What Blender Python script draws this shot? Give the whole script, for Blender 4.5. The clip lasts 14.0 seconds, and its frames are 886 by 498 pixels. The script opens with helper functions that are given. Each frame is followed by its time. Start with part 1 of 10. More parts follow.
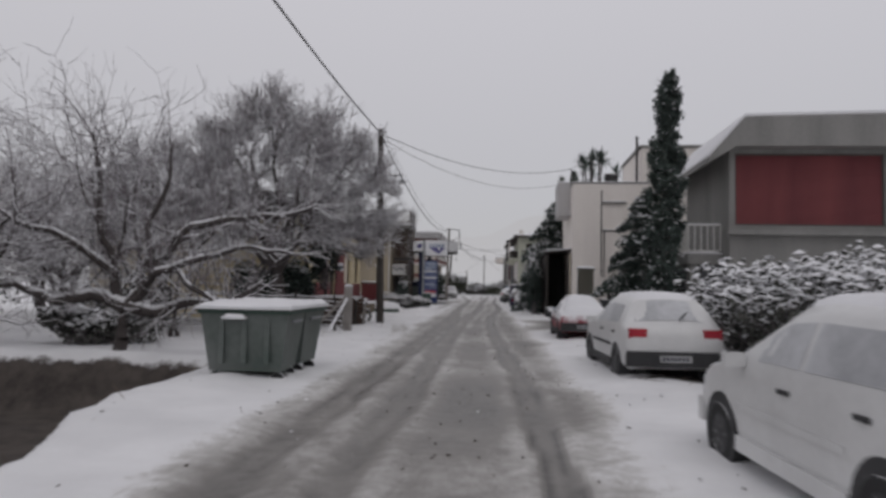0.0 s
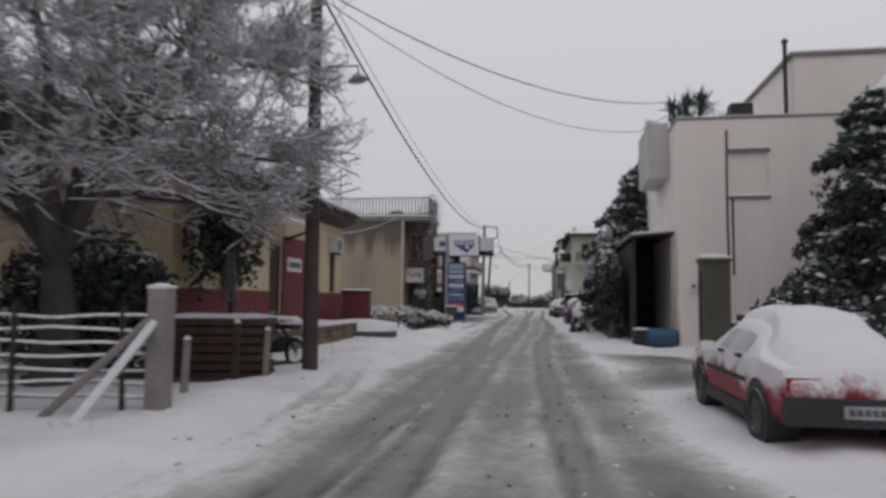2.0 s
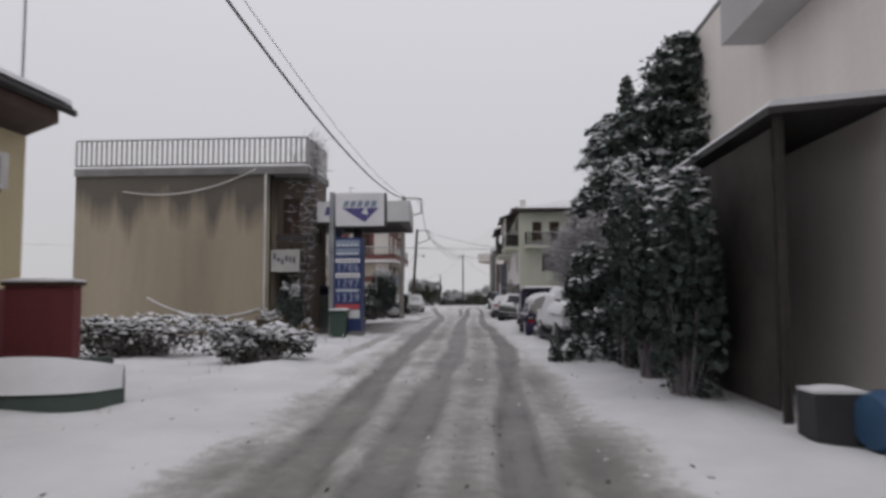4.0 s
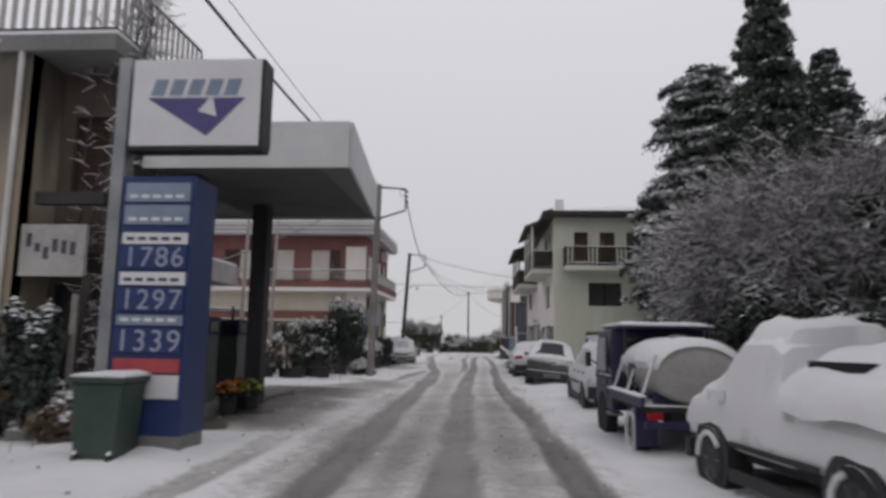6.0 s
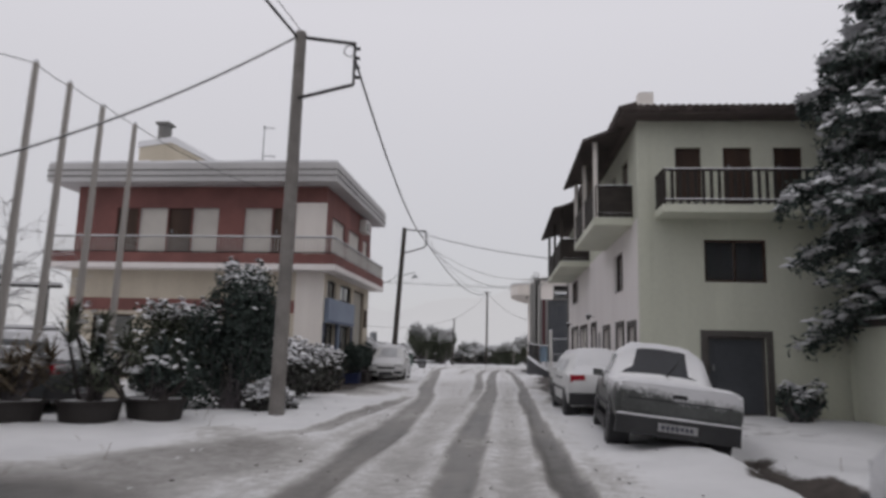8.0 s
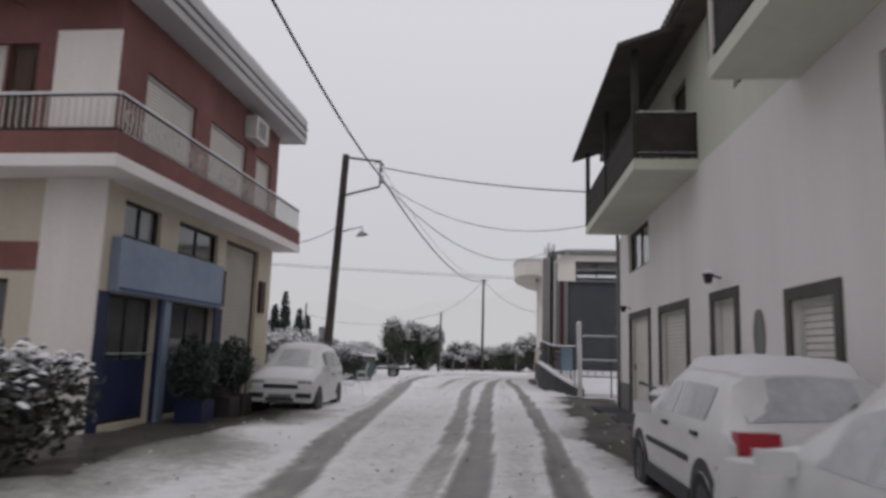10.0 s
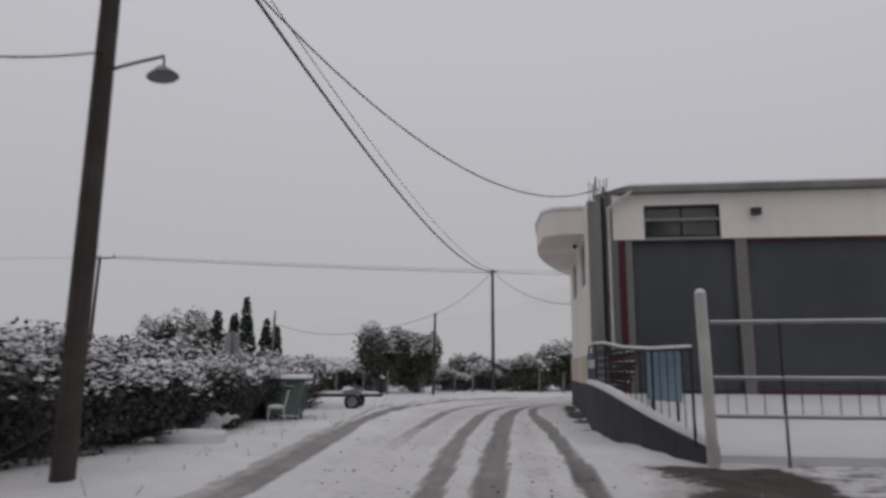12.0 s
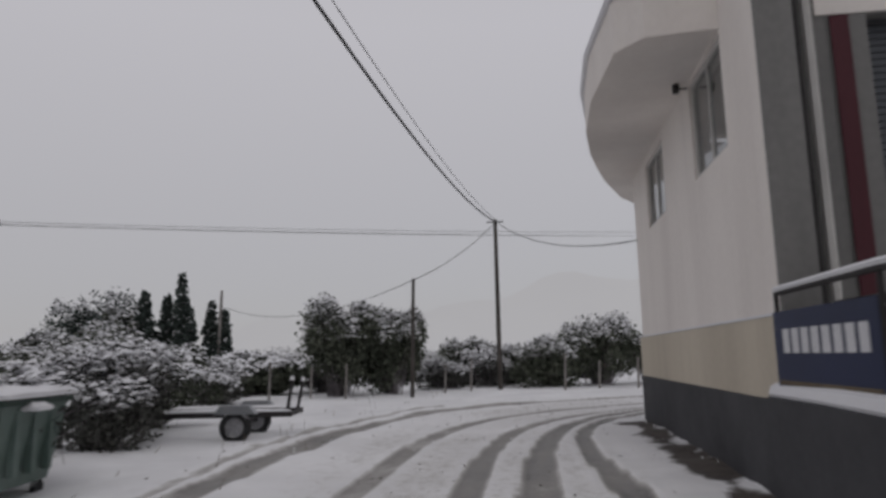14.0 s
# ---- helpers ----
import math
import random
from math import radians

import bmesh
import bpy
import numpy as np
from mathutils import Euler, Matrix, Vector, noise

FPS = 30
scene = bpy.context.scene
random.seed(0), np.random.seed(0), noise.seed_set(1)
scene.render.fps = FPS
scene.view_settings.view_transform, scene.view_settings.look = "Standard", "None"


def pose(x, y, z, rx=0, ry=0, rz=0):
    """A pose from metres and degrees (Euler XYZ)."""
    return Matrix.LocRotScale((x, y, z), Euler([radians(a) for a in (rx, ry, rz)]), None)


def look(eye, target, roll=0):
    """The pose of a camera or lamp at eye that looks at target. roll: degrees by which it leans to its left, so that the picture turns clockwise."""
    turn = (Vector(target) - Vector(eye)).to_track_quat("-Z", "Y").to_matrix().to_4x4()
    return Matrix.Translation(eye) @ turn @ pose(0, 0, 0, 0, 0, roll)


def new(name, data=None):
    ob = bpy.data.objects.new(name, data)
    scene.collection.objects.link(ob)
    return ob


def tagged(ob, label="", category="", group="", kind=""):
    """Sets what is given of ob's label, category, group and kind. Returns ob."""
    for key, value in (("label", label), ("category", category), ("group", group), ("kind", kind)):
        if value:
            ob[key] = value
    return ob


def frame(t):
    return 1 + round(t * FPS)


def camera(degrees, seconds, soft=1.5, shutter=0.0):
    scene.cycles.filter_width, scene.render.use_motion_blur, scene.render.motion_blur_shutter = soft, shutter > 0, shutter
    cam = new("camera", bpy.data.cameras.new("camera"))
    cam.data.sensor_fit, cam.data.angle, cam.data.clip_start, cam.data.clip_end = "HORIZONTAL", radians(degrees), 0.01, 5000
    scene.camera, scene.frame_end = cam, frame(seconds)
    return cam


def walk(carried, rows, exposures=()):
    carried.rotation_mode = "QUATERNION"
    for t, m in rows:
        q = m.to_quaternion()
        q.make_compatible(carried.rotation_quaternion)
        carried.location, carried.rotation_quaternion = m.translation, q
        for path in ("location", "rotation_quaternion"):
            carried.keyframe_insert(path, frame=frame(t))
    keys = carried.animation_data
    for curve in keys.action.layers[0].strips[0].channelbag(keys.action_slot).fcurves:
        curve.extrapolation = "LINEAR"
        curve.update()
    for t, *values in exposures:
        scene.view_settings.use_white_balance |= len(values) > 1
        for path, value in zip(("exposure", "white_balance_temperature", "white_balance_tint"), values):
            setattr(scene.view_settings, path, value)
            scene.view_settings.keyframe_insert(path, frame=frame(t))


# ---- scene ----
cam = camera(65.8, 14.0, soft=3.2, shutter=0.3)
PATH = [
    (0, (1.816, 2.319, 1.552), (1.615, 4.306, 1.66), 1.2),
    (0.5, (1.711, 5.638, 1.437), (1.44, 7.615, 1.569), 2.1),
    (1, (1.588, 8.943, 1.494), (1.332, 10.923, 1.61), 3.2),
    (1.5, (1.355, 12.553, 1.441), (1.027, 14.518, 1.615), 2.9),
    (2, (1.254, 16.125, 1.395), (0.925, 18.093, 1.541), 0.6),
    (2.5, (1.157, 19.611, 1.403), (0.922, 21.595, 1.493), 1.2),
    (3, (1.03, 23.593, 1.415), (0.892, 25.586, 1.499), -1.3),
    (5.5, (-0.11, 42.117, 1.5), (-0.247, 44.096, 1.757), 1.8),
    (6, (-0.095, 46.043, 1.459), (-0.247, 48.019, 1.725), 1.0),
    (6.5, (-0.141, 49.266, 1.53), (-0.33, 51.238, 1.802), -1.0),
    (7, (-0.274, 52.855, 1.413), (-0.483, 54.827, 1.678), 0.4),
    (7.5, (-0.385, 56.239, 1.393), (-0.621, 58.207, 1.659), 1.5),
    (8, (-0.395, 59.63, 1.349), (-0.608, 61.597, 1.643), 1.4),
    (10.5, (-0.774, 77.037, 1.432), (-0.989, 79.002, 1.734), 1.8),
    (11, (-0.787, 80.587, 1.424), (-1.018, 82.549, 1.738), 2.0),
    (11.5, (-0.825, 83.754, 1.333), (-1.035, 85.717, 1.65), 1.8),
    (12, (-1.07, 87.054, 1.437), (-1.317, 89.008, 1.78), 0.2),
    (12.5, (-1.282, 90.099, 1.378), (-1.553, 92.053, 1.707), 0.6),
    (13, (-1.396, 93.085, 1.411), (-1.656, 95.04, 1.743), 0.1),
    (13.5, (-1.616, 96.003, 1.409), (-1.877, 97.957, 1.75), -0.3),
    (14, (-1.799, 98.839, 1.479), (-2.05, 100.798, 1.79), -1.2),
]
walk(cam, [(t, look(eye, target, roll)) for t, eye, target, roll in PATH], [(0.0, -0.2), (1.0, -0.12), (2.0, -0.08), (2.5, 0.0), (5.5, 0.04), (7.5, 0.1), (8.0, 0.03), (10.5, 0.02), (11.2, 0.0), (12.0, -0.36), (14.0, -0.42)])

# ---- light: an even overcast sky and a weak, very soft sun ----
world = bpy.data.worlds.new("overcast")
scene.world = world
world.use_nodes = True
wn, wl = world.node_tree.nodes, world.node_tree.links
wn.clear()
w_out = wn.new("ShaderNodeOutputWorld")
w_bg = wn.new("ShaderNodeBackground")
w_sky = wn.new("ShaderNodeTexSky")
w_sky.sky_type = "NISHITA"
w_sky.sun_disc = False
w_sky.sun_elevation, w_sky.sun_rotation = radians(38), radians(200)
w_geo = wn.new("ShaderNodeNewGeometry")
w_sep = wn.new("ShaderNodeSeparateXYZ")
w_ramp = wn.new("ShaderNodeValToRGB")
w_ramp.color_ramp.elements[0].position, w_ramp.color_ramp.elements[0].color = 0.0, (4.75, 4.66, 4.84, 1)
w_ramp.color_ramp.elements[1].position, w_ramp.color_ramp.elements[1].color = 0.45, (6.2, 6.05, 6.4, 1)
w_coord = wn.new("ShaderNodeTexCoord")
w_mix = wn.new("ShaderNodeMix")
w_mix.data_type = "RGBA"
w_mix.inputs[0].default_value = 0.94
wl.new(w_coord.outputs["Generated"], w_sep.inputs[0])
wl.new(w_sep.outputs[2], w_ramp.inputs[0])
wl.new(w_sky.outputs[0], w_mix.inputs[6])
wl.new(w_ramp.outputs[0], w_mix.inputs[7])
wl.new(w_mix.outputs[2], w_bg.inputs[0])
w_bg.inputs[1].default_value = 0.112
wl.new(w_bg.outputs[0], w_out.inputs[0])

sun_data = bpy.data.lights.new("sun", "SUN")
sun_data.energy, sun_data.angle, sun_data.color = 0.3, radians(40), (1.0, 0.97, 0.93)
sun = new("sun", sun_data)
sun.matrix_world = look((0, 0, 60), (-14, 30, 0))

# ---- materials ----
SNOW = (0.74, 0.74, 0.755)


def mat(name, base, dark=None, scale=4.0, rough=0.8, bump=0.2, metal=0.0, snow=0.0, random_tint=0.0, streak=False, spec=0.3, island=False, plaster=None, grain=0.2, mould=None):
    """A surface with broad stains and fine grain; snow: how readily snow lies on what faces up."""
    m = bpy.data.materials.new(name)
    m.use_nodes = True
    n, l = m.node_tree.nodes, m.node_tree.links
    b = n["Principled BSDF"]
    b.inputs["Roughness"].default_value, b.inputs["Metallic"].default_value = rough, metal
    b.inputs["Specular IOR Level"].default_value = spec
    dark = dark or tuple(c * 0.6 for c in base)
    co = n.new("ShaderNodeTexCoord")
    src = co.outputs["Object"]
    if streak:
        mp = n.new("ShaderNodeMapping")
        mp.inputs["Scale"].default_value = (1.0, 1.0, 0.12)
        l.new(src, mp.inputs[0])
        src = mp.outputs[0]
    big = n.new("ShaderNodeTexNoise")
    big.inputs["Scale"].default_value, big.inputs["Detail"].default_value, big.inputs["Roughness"].default_value = scale * 0.28, 5, 0.62
    fine = n.new("ShaderNodeTexNoise")
    fine.inputs["Scale"].default_value, fine.inputs["Detail"].default_value = scale * 6, 4
    l.new(src, big.inputs[0])
    l.new(co.outputs["Object"], fine.inputs[0])
    ramp = n.new("ShaderNodeValToRGB")
    ramp.color_ramp.elements[0].position, ramp.color_ramp.elements[1].position = 0.34, 0.66
    ramp.color_ramp.elements[0].color, ramp.color_ramp.elements[1].color = (*dark, 1), (*base, 1)
    mixn = n.new("ShaderNodeMath")
    mixn.operation = "MULTIPLY_ADD"
    mixn.inputs[1].default_value = grain
    add = n.new("ShaderNodeMath")
    add.operation = "MULTIPLY"
    add.inputs[1].default_value = 1.02 - grain
    l.new(big.outputs[0], add.inputs[0])
    l.new(fine.outputs[0], mixn.inputs[0])
    l.new(add.outputs[0], mixn.inputs[2])
    l.new(mixn.outputs[0], ramp.inputs[0])
    colour = ramp.outputs[0]
    if random_tint:
        if island:
            info = n.new("ShaderNodeNewGeometry")
            rnd = info.outputs["Random Per Island"]
        else:
            info = n.new("ShaderNodeObjectInfo")
            rnd = info.outputs["Random"]
        hsv = n.new("ShaderNodeHueSaturation")
        mr = n.new("ShaderNodeMapRange")
        mr.inputs[3].default_value, mr.inputs[4].default_value = 1 - random_tint, 1 + random_tint
        l.new(rnd, mr.inputs[0])
        l.new(mr.outputs[0], hsv.inputs["Value"])
        l.new(colour, hsv.inputs["Color"])
        colour = hsv.outputs[0]
    if snow:
        geo = n.new("ShaderNodeNewGeometry")
        sep = n.new("ShaderNodeSeparateXYZ")
        l.new(geo.outputs["Normal"], sep.inputs[0])
        nz = n.new("ShaderNodeMath")
        nz.operation = "MULTIPLY_ADD"
        nz.inputs[1].default_value = 0.55
        l.new(fine.outputs[0], nz.inputs[0])
        l.new(sep.outputs[2], nz.inputs[2])
        cut = n.new("ShaderNodeMapRange")
        cut.inputs[1].default_value, cut.inputs[2].default_value = 1.05 - snow, 1.2 - snow
        l.new(nz.outputs[0], cut.inputs[0])
        mx = n.new("ShaderNodeMix")
        mx.data_type = "RGBA"
        mx.inputs[7].default_value = (*SNOW, 1)
        l.new(cut.outputs[0], mx.inputs[0])
        l.new(colour, mx.inputs[6])
        colour = mx.outputs[2]
    if plaster:
        # driven snow that sticks above a ragged line
        sp = n.new("ShaderNodeSeparateXYZ")
        l.new(co.outputs["Object"], sp.inputs[0])
        hz = n.new("ShaderNodeMath")
        hz.operation = "MULTIPLY_ADD"
        hz.inputs[1].default_value = 1.1
        l.new(mixn.outputs[0], hz.inputs[0])
        l.new(sp.outputs[2], hz.inputs[2])
        pr = n.new("ShaderNodeMapRange")
        pr.inputs[1].default_value, pr.inputs[2].default_value = plaster + 0.47, plaster + 0.62
        l.new(hz.outputs[0], pr.inputs[0])
        px_ = n.new("ShaderNodeMix")
        px_.data_type = "RGBA"
        px_.inputs[7].default_value = (*SNOW, 1)
        l.new(pr.outputs[0], px_.inputs[0])
        l.new(colour, px_.inputs[6])
        colour = px_.outputs[2]
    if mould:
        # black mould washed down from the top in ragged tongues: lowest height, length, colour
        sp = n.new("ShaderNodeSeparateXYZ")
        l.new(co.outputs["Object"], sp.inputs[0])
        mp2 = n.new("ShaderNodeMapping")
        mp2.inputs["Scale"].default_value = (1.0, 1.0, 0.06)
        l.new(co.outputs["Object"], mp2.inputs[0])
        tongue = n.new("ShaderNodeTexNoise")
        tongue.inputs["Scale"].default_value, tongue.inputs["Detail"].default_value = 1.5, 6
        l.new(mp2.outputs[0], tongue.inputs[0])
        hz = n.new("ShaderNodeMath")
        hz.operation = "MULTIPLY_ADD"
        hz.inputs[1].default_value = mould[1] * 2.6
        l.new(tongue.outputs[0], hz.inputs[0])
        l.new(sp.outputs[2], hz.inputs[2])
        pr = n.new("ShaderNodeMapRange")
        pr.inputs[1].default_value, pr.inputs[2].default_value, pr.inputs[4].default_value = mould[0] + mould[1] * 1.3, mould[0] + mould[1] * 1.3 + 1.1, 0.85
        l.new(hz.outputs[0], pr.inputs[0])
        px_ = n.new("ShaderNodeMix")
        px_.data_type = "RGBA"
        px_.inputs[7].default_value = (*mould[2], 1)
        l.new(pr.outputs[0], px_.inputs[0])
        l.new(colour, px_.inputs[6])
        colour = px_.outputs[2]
    l.new(colour, b.inputs["Base Color"])
    if bump:
        bp = n.new("ShaderNodeBump")
        bp.inputs["Strength"].default_value, bp.inputs["Distance"].default_value = bump, 0.02
        l.new(mixn.outputs[0], bp.inputs["Height"])
        l.new(bp.outputs[0], b.inputs["Normal"])
    return m


M_SNOW = mat("snow", SNOW, (0.66, 0.66, 0.68), 3, 0.75, 0.35, spec=0.2)
M_WHITE = mat("white_plaster", (0.82, 0.775, 0.73), (0.69, 0.645, 0.605), 2.2, 0.9, 0.15, streak=True)
M_CREAM = mat("cream_plaster", (0.60, 0.54, 0.44), (0.45, 0.40, 0.32), 2.0, 0.9, 0.2, streak=True)
M_PALEGREEN = mat("pale_green_plaster", (0.65, 0.66, 0.555), (0.51, 0.52, 0.435), 1.6, 0.9, 0.2, streak=True)
M_OFFWHITE = mat("off_white_plaster", (0.80, 0.76, 0.745), (0.71, 0.67, 0.655), 2, 0.9, 0.2, streak=True)
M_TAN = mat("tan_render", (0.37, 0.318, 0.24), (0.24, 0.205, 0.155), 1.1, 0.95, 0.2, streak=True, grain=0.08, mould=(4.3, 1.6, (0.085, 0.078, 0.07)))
# streaky brown plaster, darkened to hold the recess's weaker light in its colour
M_UMBER = mat("shaded_stained_umber_plaster", (0.155, 0.125, 0.10), (0.075, 0.06, 0.052), 1.3, 0.95, 0.2, streak=True, grain=0.1)
M_GREYPL = mat("grey_plaster", (0.52, 0.51, 0.51), (0.42, 0.41, 0.41), 1.6, 0.9, 0.15, streak=True)
M_DIRTYWHITE = mat("dirty_white_board", (0.46, 0.45, 0.43), (0.26, 0.25, 0.24), 3, 0.7, 0.1)
M_YELLOW = mat("yellow_plaster", (0.63, 0.545, 0.37), (0.50, 0.42, 0.27), 2.2, 0.9, 0.2, streak=True)
M_RED = mat("dark_red_paint", (0.185, 0.050, 0.052), (0.115, 0.03, 0.035), 2.4, 0.7, 0.15, streak=True)
M_REDBRICK = mat("brick_red_plaster", (0.235, 0.105, 0.094), (0.15, 0.07, 0.064), 2.4, 0.85, 0.2)
M_BROWN = mat("brown_wood", (0.075, 0.045, 0.032), (0.035, 0.022, 0.018), 6, 0.65, 0.25, streak=True)
M_DARKWOOD = mat("weathered_dark_wood", (0.055, 0.047, 0.042), (0.025, 0.022, 0.02), 7, 0.85, 0.4, snow=0.42)
M_POLE = mat("weathered_pole_wood", (0.085, 0.075, 0.068), (0.045, 0.04, 0.036), 5, 0.9, 0.4)
M_PALEPOLE = mat("pale_pole_wood", (0.30, 0.28, 0.265), (0.17, 0.158, 0.148), 5, 0.9, 0.4)
M_MAST = mat("peeled_pale_mast_wood", (0.46, 0.43, 0.40), (0.30, 0.28, 0.26), 4, 0.85, 0.3, streak=True)
M_CONCRETE = mat("grey_concrete", (0.25, 0.245, 0.235), (0.14, 0.14, 0.135), 2, 0.95, 0.35, streak=True)
M_DARKCONC = mat("dark_damp_concrete", (0.075, 0.075, 0.08), (0.04, 0.04, 0.045), 2, 0.9, 0.35)
M_MOSSCONC = mat("mossy_damp_concrete", (0.15, 0.142, 0.118), (0.075, 0.072, 0.06), 2.2, 0.95, 0.35, streak=True)
M_STONE = mat("rubble_stone", (0.22, 0.18, 0.13), (0.10, 0.085, 0.07), 5, 0.95, 0.5, random_tint=0.35)
M_ROOF = mat("grey_fibre_roof", (0.12, 0.115, 0.115), (0.07, 0.07, 0.07), 3, 0.9, 0.3, snow=0.28)
M_TILE = mat("old_roof_tile", (0.105, 0.085, 0.078), (0.06, 0.05, 0.048), 5, 0.9, 0.4, snow=0.34, random_tint=0.25)
M_FRAME = mat("grey_stone_frame", (0.11, 0.10, 0.095), (0.07, 0.065, 0.06), 5, 0.9, 0.3)
M_SHUTTER = mat("white_roller_shutter", (0.66, 0.63, 0.58), (0.54, 0.51, 0.47), 3, 0.6, 0.1)
M_GSHUT = mat("dark_grey_roller_shutter", (0.085, 0.09, 0.10), (0.055, 0.06, 0.068), 2, 0.55, 0.15, metal=0.2)
M_CSHUT = mat("cream_roller_shutter", (0.47, 0.44, 0.38), (0.34, 0.32, 0.28), 2, 0.6, 0.15)
M_DARK = mat("dark_interior", (0.03, 0.03, 0.033), (0.018, 0.018, 0.02), 3, 0.9, 0)
M_IRON = mat("dark_iron", (0.055, 0.052, 0.052), (0.034, 0.031, 0.031), 8, 0.6, 0.2, metal=0.4)
M_GALV = mat("galvanised_steel", (0.32, 0.33, 0.34), (0.20, 0.21, 0.22), 5, 0.5, 0.15, metal=0.6)
M_WHITEPIPE = mat("white_plastic_pipe", (0.62, 0.61, 0.58), (0.45, 0.44, 0.42), 5, 0.5, 0.05)
M_BIN = mat("green_bin_plastic", (0.055, 0.085, 0.068), (0.03, 0.05, 0.042), 2.5, 0.55, 0.12)
M_BINGREY = mat("worn_grey_green_bin_steel", (0.17, 0.18, 0.175), (0.065, 0.088, 0.076), 1.6, 0.55, 0.2, metal=0.2)
M_BINPALE = mat("weathered_pale_green_bin_steel", (0.17, 0.215, 0.20), (0.075, 0.115, 0.095), 1.3, 0.5, 0.2, metal=0.1)
M_BLUE = mat("blue_sign_plastic", (0.032, 0.052, 0.155), (0.022, 0.036, 0.105), 2, 0.45, 0.05)
M_BLUEPALE = mat("faded_blue_sign", (0.25, 0.30, 0.39), (0.16, 0.20, 0.28), 2.4, 0.5, 0.1)
M_SIGNWHITE = mat("white_sign_plastic", (0.70, 0.70, 0.71), (0.58, 0.58, 0.60), 2, 0.5, 0.05)
M_PURPLE = mat("purple_blue_sign_paint", (0.10, 0.09, 0.24), (0.07, 0.06, 0.18), 3, 0.5, 0.05)
M_SKYBLUE = mat("faded_light_blue_board", (0.25, 0.36, 0.45), (0.16, 0.24, 0.32), 3, 0.6, 0.1)
M_SIGNRED = mat("red_sign_plastic", (0.45, 0.08, 0.09), (0.3, 0.05, 0.06), 3, 0.5, 0.05)
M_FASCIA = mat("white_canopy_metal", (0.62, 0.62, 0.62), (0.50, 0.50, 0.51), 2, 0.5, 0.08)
# underside of the white canopy: its shade is put into this darker grey
M_SOFFIT = mat("shade_grey_canopy_soffit", (0.20, 0.195, 0.195), (0.14, 0.137, 0.137), 2, 0.7, 0.1)
M_CARWHITE = mat("white_car_paint", (0.66, 0.66, 0.66), (0.52, 0.52, 0.52), 3, 0.3, 0.03, spec=0.5)
M_CARRED = mat("red_car_paint_plastered_with_snow", (0.30, 0.025, 0.045), (0.20, 0.02, 0.035), 5, 0.5, 0.2, spec=0.4, plaster=0.62)
M_MAROON = mat("dull_maroon_paint", (0.095, 0.025, 0.032), (0.06, 0.017, 0.023), 3, 0.7, 0.1, streak=True)
M_NAVY = mat("dark_blue_sign_board", (0.018, 0.026, 0.075), (0.012, 0.018, 0.05), 3, 0.5, 0.05)
M_CARICED = mat("white_paint_under_driven_snow", (0.60, 0.60, 0.61), (0.45, 0.45, 0.46), 4, 0.6, 0.25, plaster=0.6)
M_SILVERICED = mat("silver_green_paint_smeared_with_snow", (0.135, 0.14, 0.138), (0.06, 0.063, 0.06), 3.5, 0.45, 0.1, metal=0.25, plaster=0.9)
M_CARPURPLE = mat("dark_purple_truck_paint", (0.055, 0.045, 0.11), (0.03, 0.025, 0.06), 3, 0.4, 0.05)
M_CARDARK = mat("dark_grey_car_paint", (0.08, 0.085, 0.09), (0.05, 0.052, 0.055), 3, 0.35, 0.04)
M_FROST = mat("frosted_car_glass", (0.58, 0.59, 0.61), (0.27, 0.275, 0.29), 2.2, 0.35, 0.1)
M_GLASSDK = mat("dark_tinted_glass", (0.035, 0.038, 0.045), (0.02, 0.022, 0.026), 3, 0.12, 0.0, spec=0.6)
M_TYRE = mat("black_rubber", (0.035, 0.035, 0.036), (0.022, 0.022, 0.023), 9, 0.85, 0.25, snow=0.3)
M_RIM = mat("grey_wheel_rim", (0.35, 0.35, 0.36), (0.2, 0.2, 0.21), 8, 0.5, 0.1, metal=0.4)
M_BUMPER = mat("black_bumper_plastic", (0.045, 0.045, 0.047), (0.028, 0.028, 0.03), 6, 0.6, 0.1)
M_LAMPRED = mat("red_tail_lamp", (0.38, 0.015, 0.03), (0.24, 0.01, 0.02), 9, 0.2, 0, spec=0.5)
M_LAMPCLEAR = mat("clear_head_lamp", (0.42, 0.42, 0.42), (0.25, 0.25, 0.26), 9, 0.15, 0, spec=0.6)
M_PLATE = mat("dirty_plate", (0.40, 0.40, 0.40), (0.22, 0.22, 0.22), 6, 0.5, 0)
M_BARK = mat("dark_bark", (0.088, 0.076, 0.073), (0.045, 0.039, 0.038), 7, 0.95, 0.6)
M_TWIG = mat("bare_twigs", (0.26, 0.235, 0.245), (0.15, 0.135, 0.142), 6, 0.95, 0.2, island=True, random_tint=0.3)
M_LEAFDK = mat("dark_conifer_needles", (0.080, 0.099, 0.088), (0.044, 0.056, 0.052), 3, 0.9, 0.0, island=True, random_tint=0.55, spec=0.15)
M_LEAFPALE = mat("grey_green_pine_needles", (0.095, 0.115, 0.100), (0.050, 0.064, 0.056), 3, 0.85, 0.0, island=True, random_tint=0.45, spec=0.15)
M_LEAFOL = mat("olive_leaves", (0.115, 0.125, 0.095), (0.055, 0.062, 0.047), 3, 0.85, 0.0, island=True, random_tint=0.45, spec=0.15)
M_LEAFHEDGE = mat("frosty_hedge_leaves", (0.10, 0.10, 0.09), (0.046, 0.048, 0.045), 3, 0.9, 0.0, island=True, random_tint=0.5, spec=0.15)
M_GRASSDRY = mat("dry_stalks", (0.20, 0.16, 0.11), (0.10, 0.08, 0.06), 6, 0.95, 0.1, island=True, random_tint=0.4)
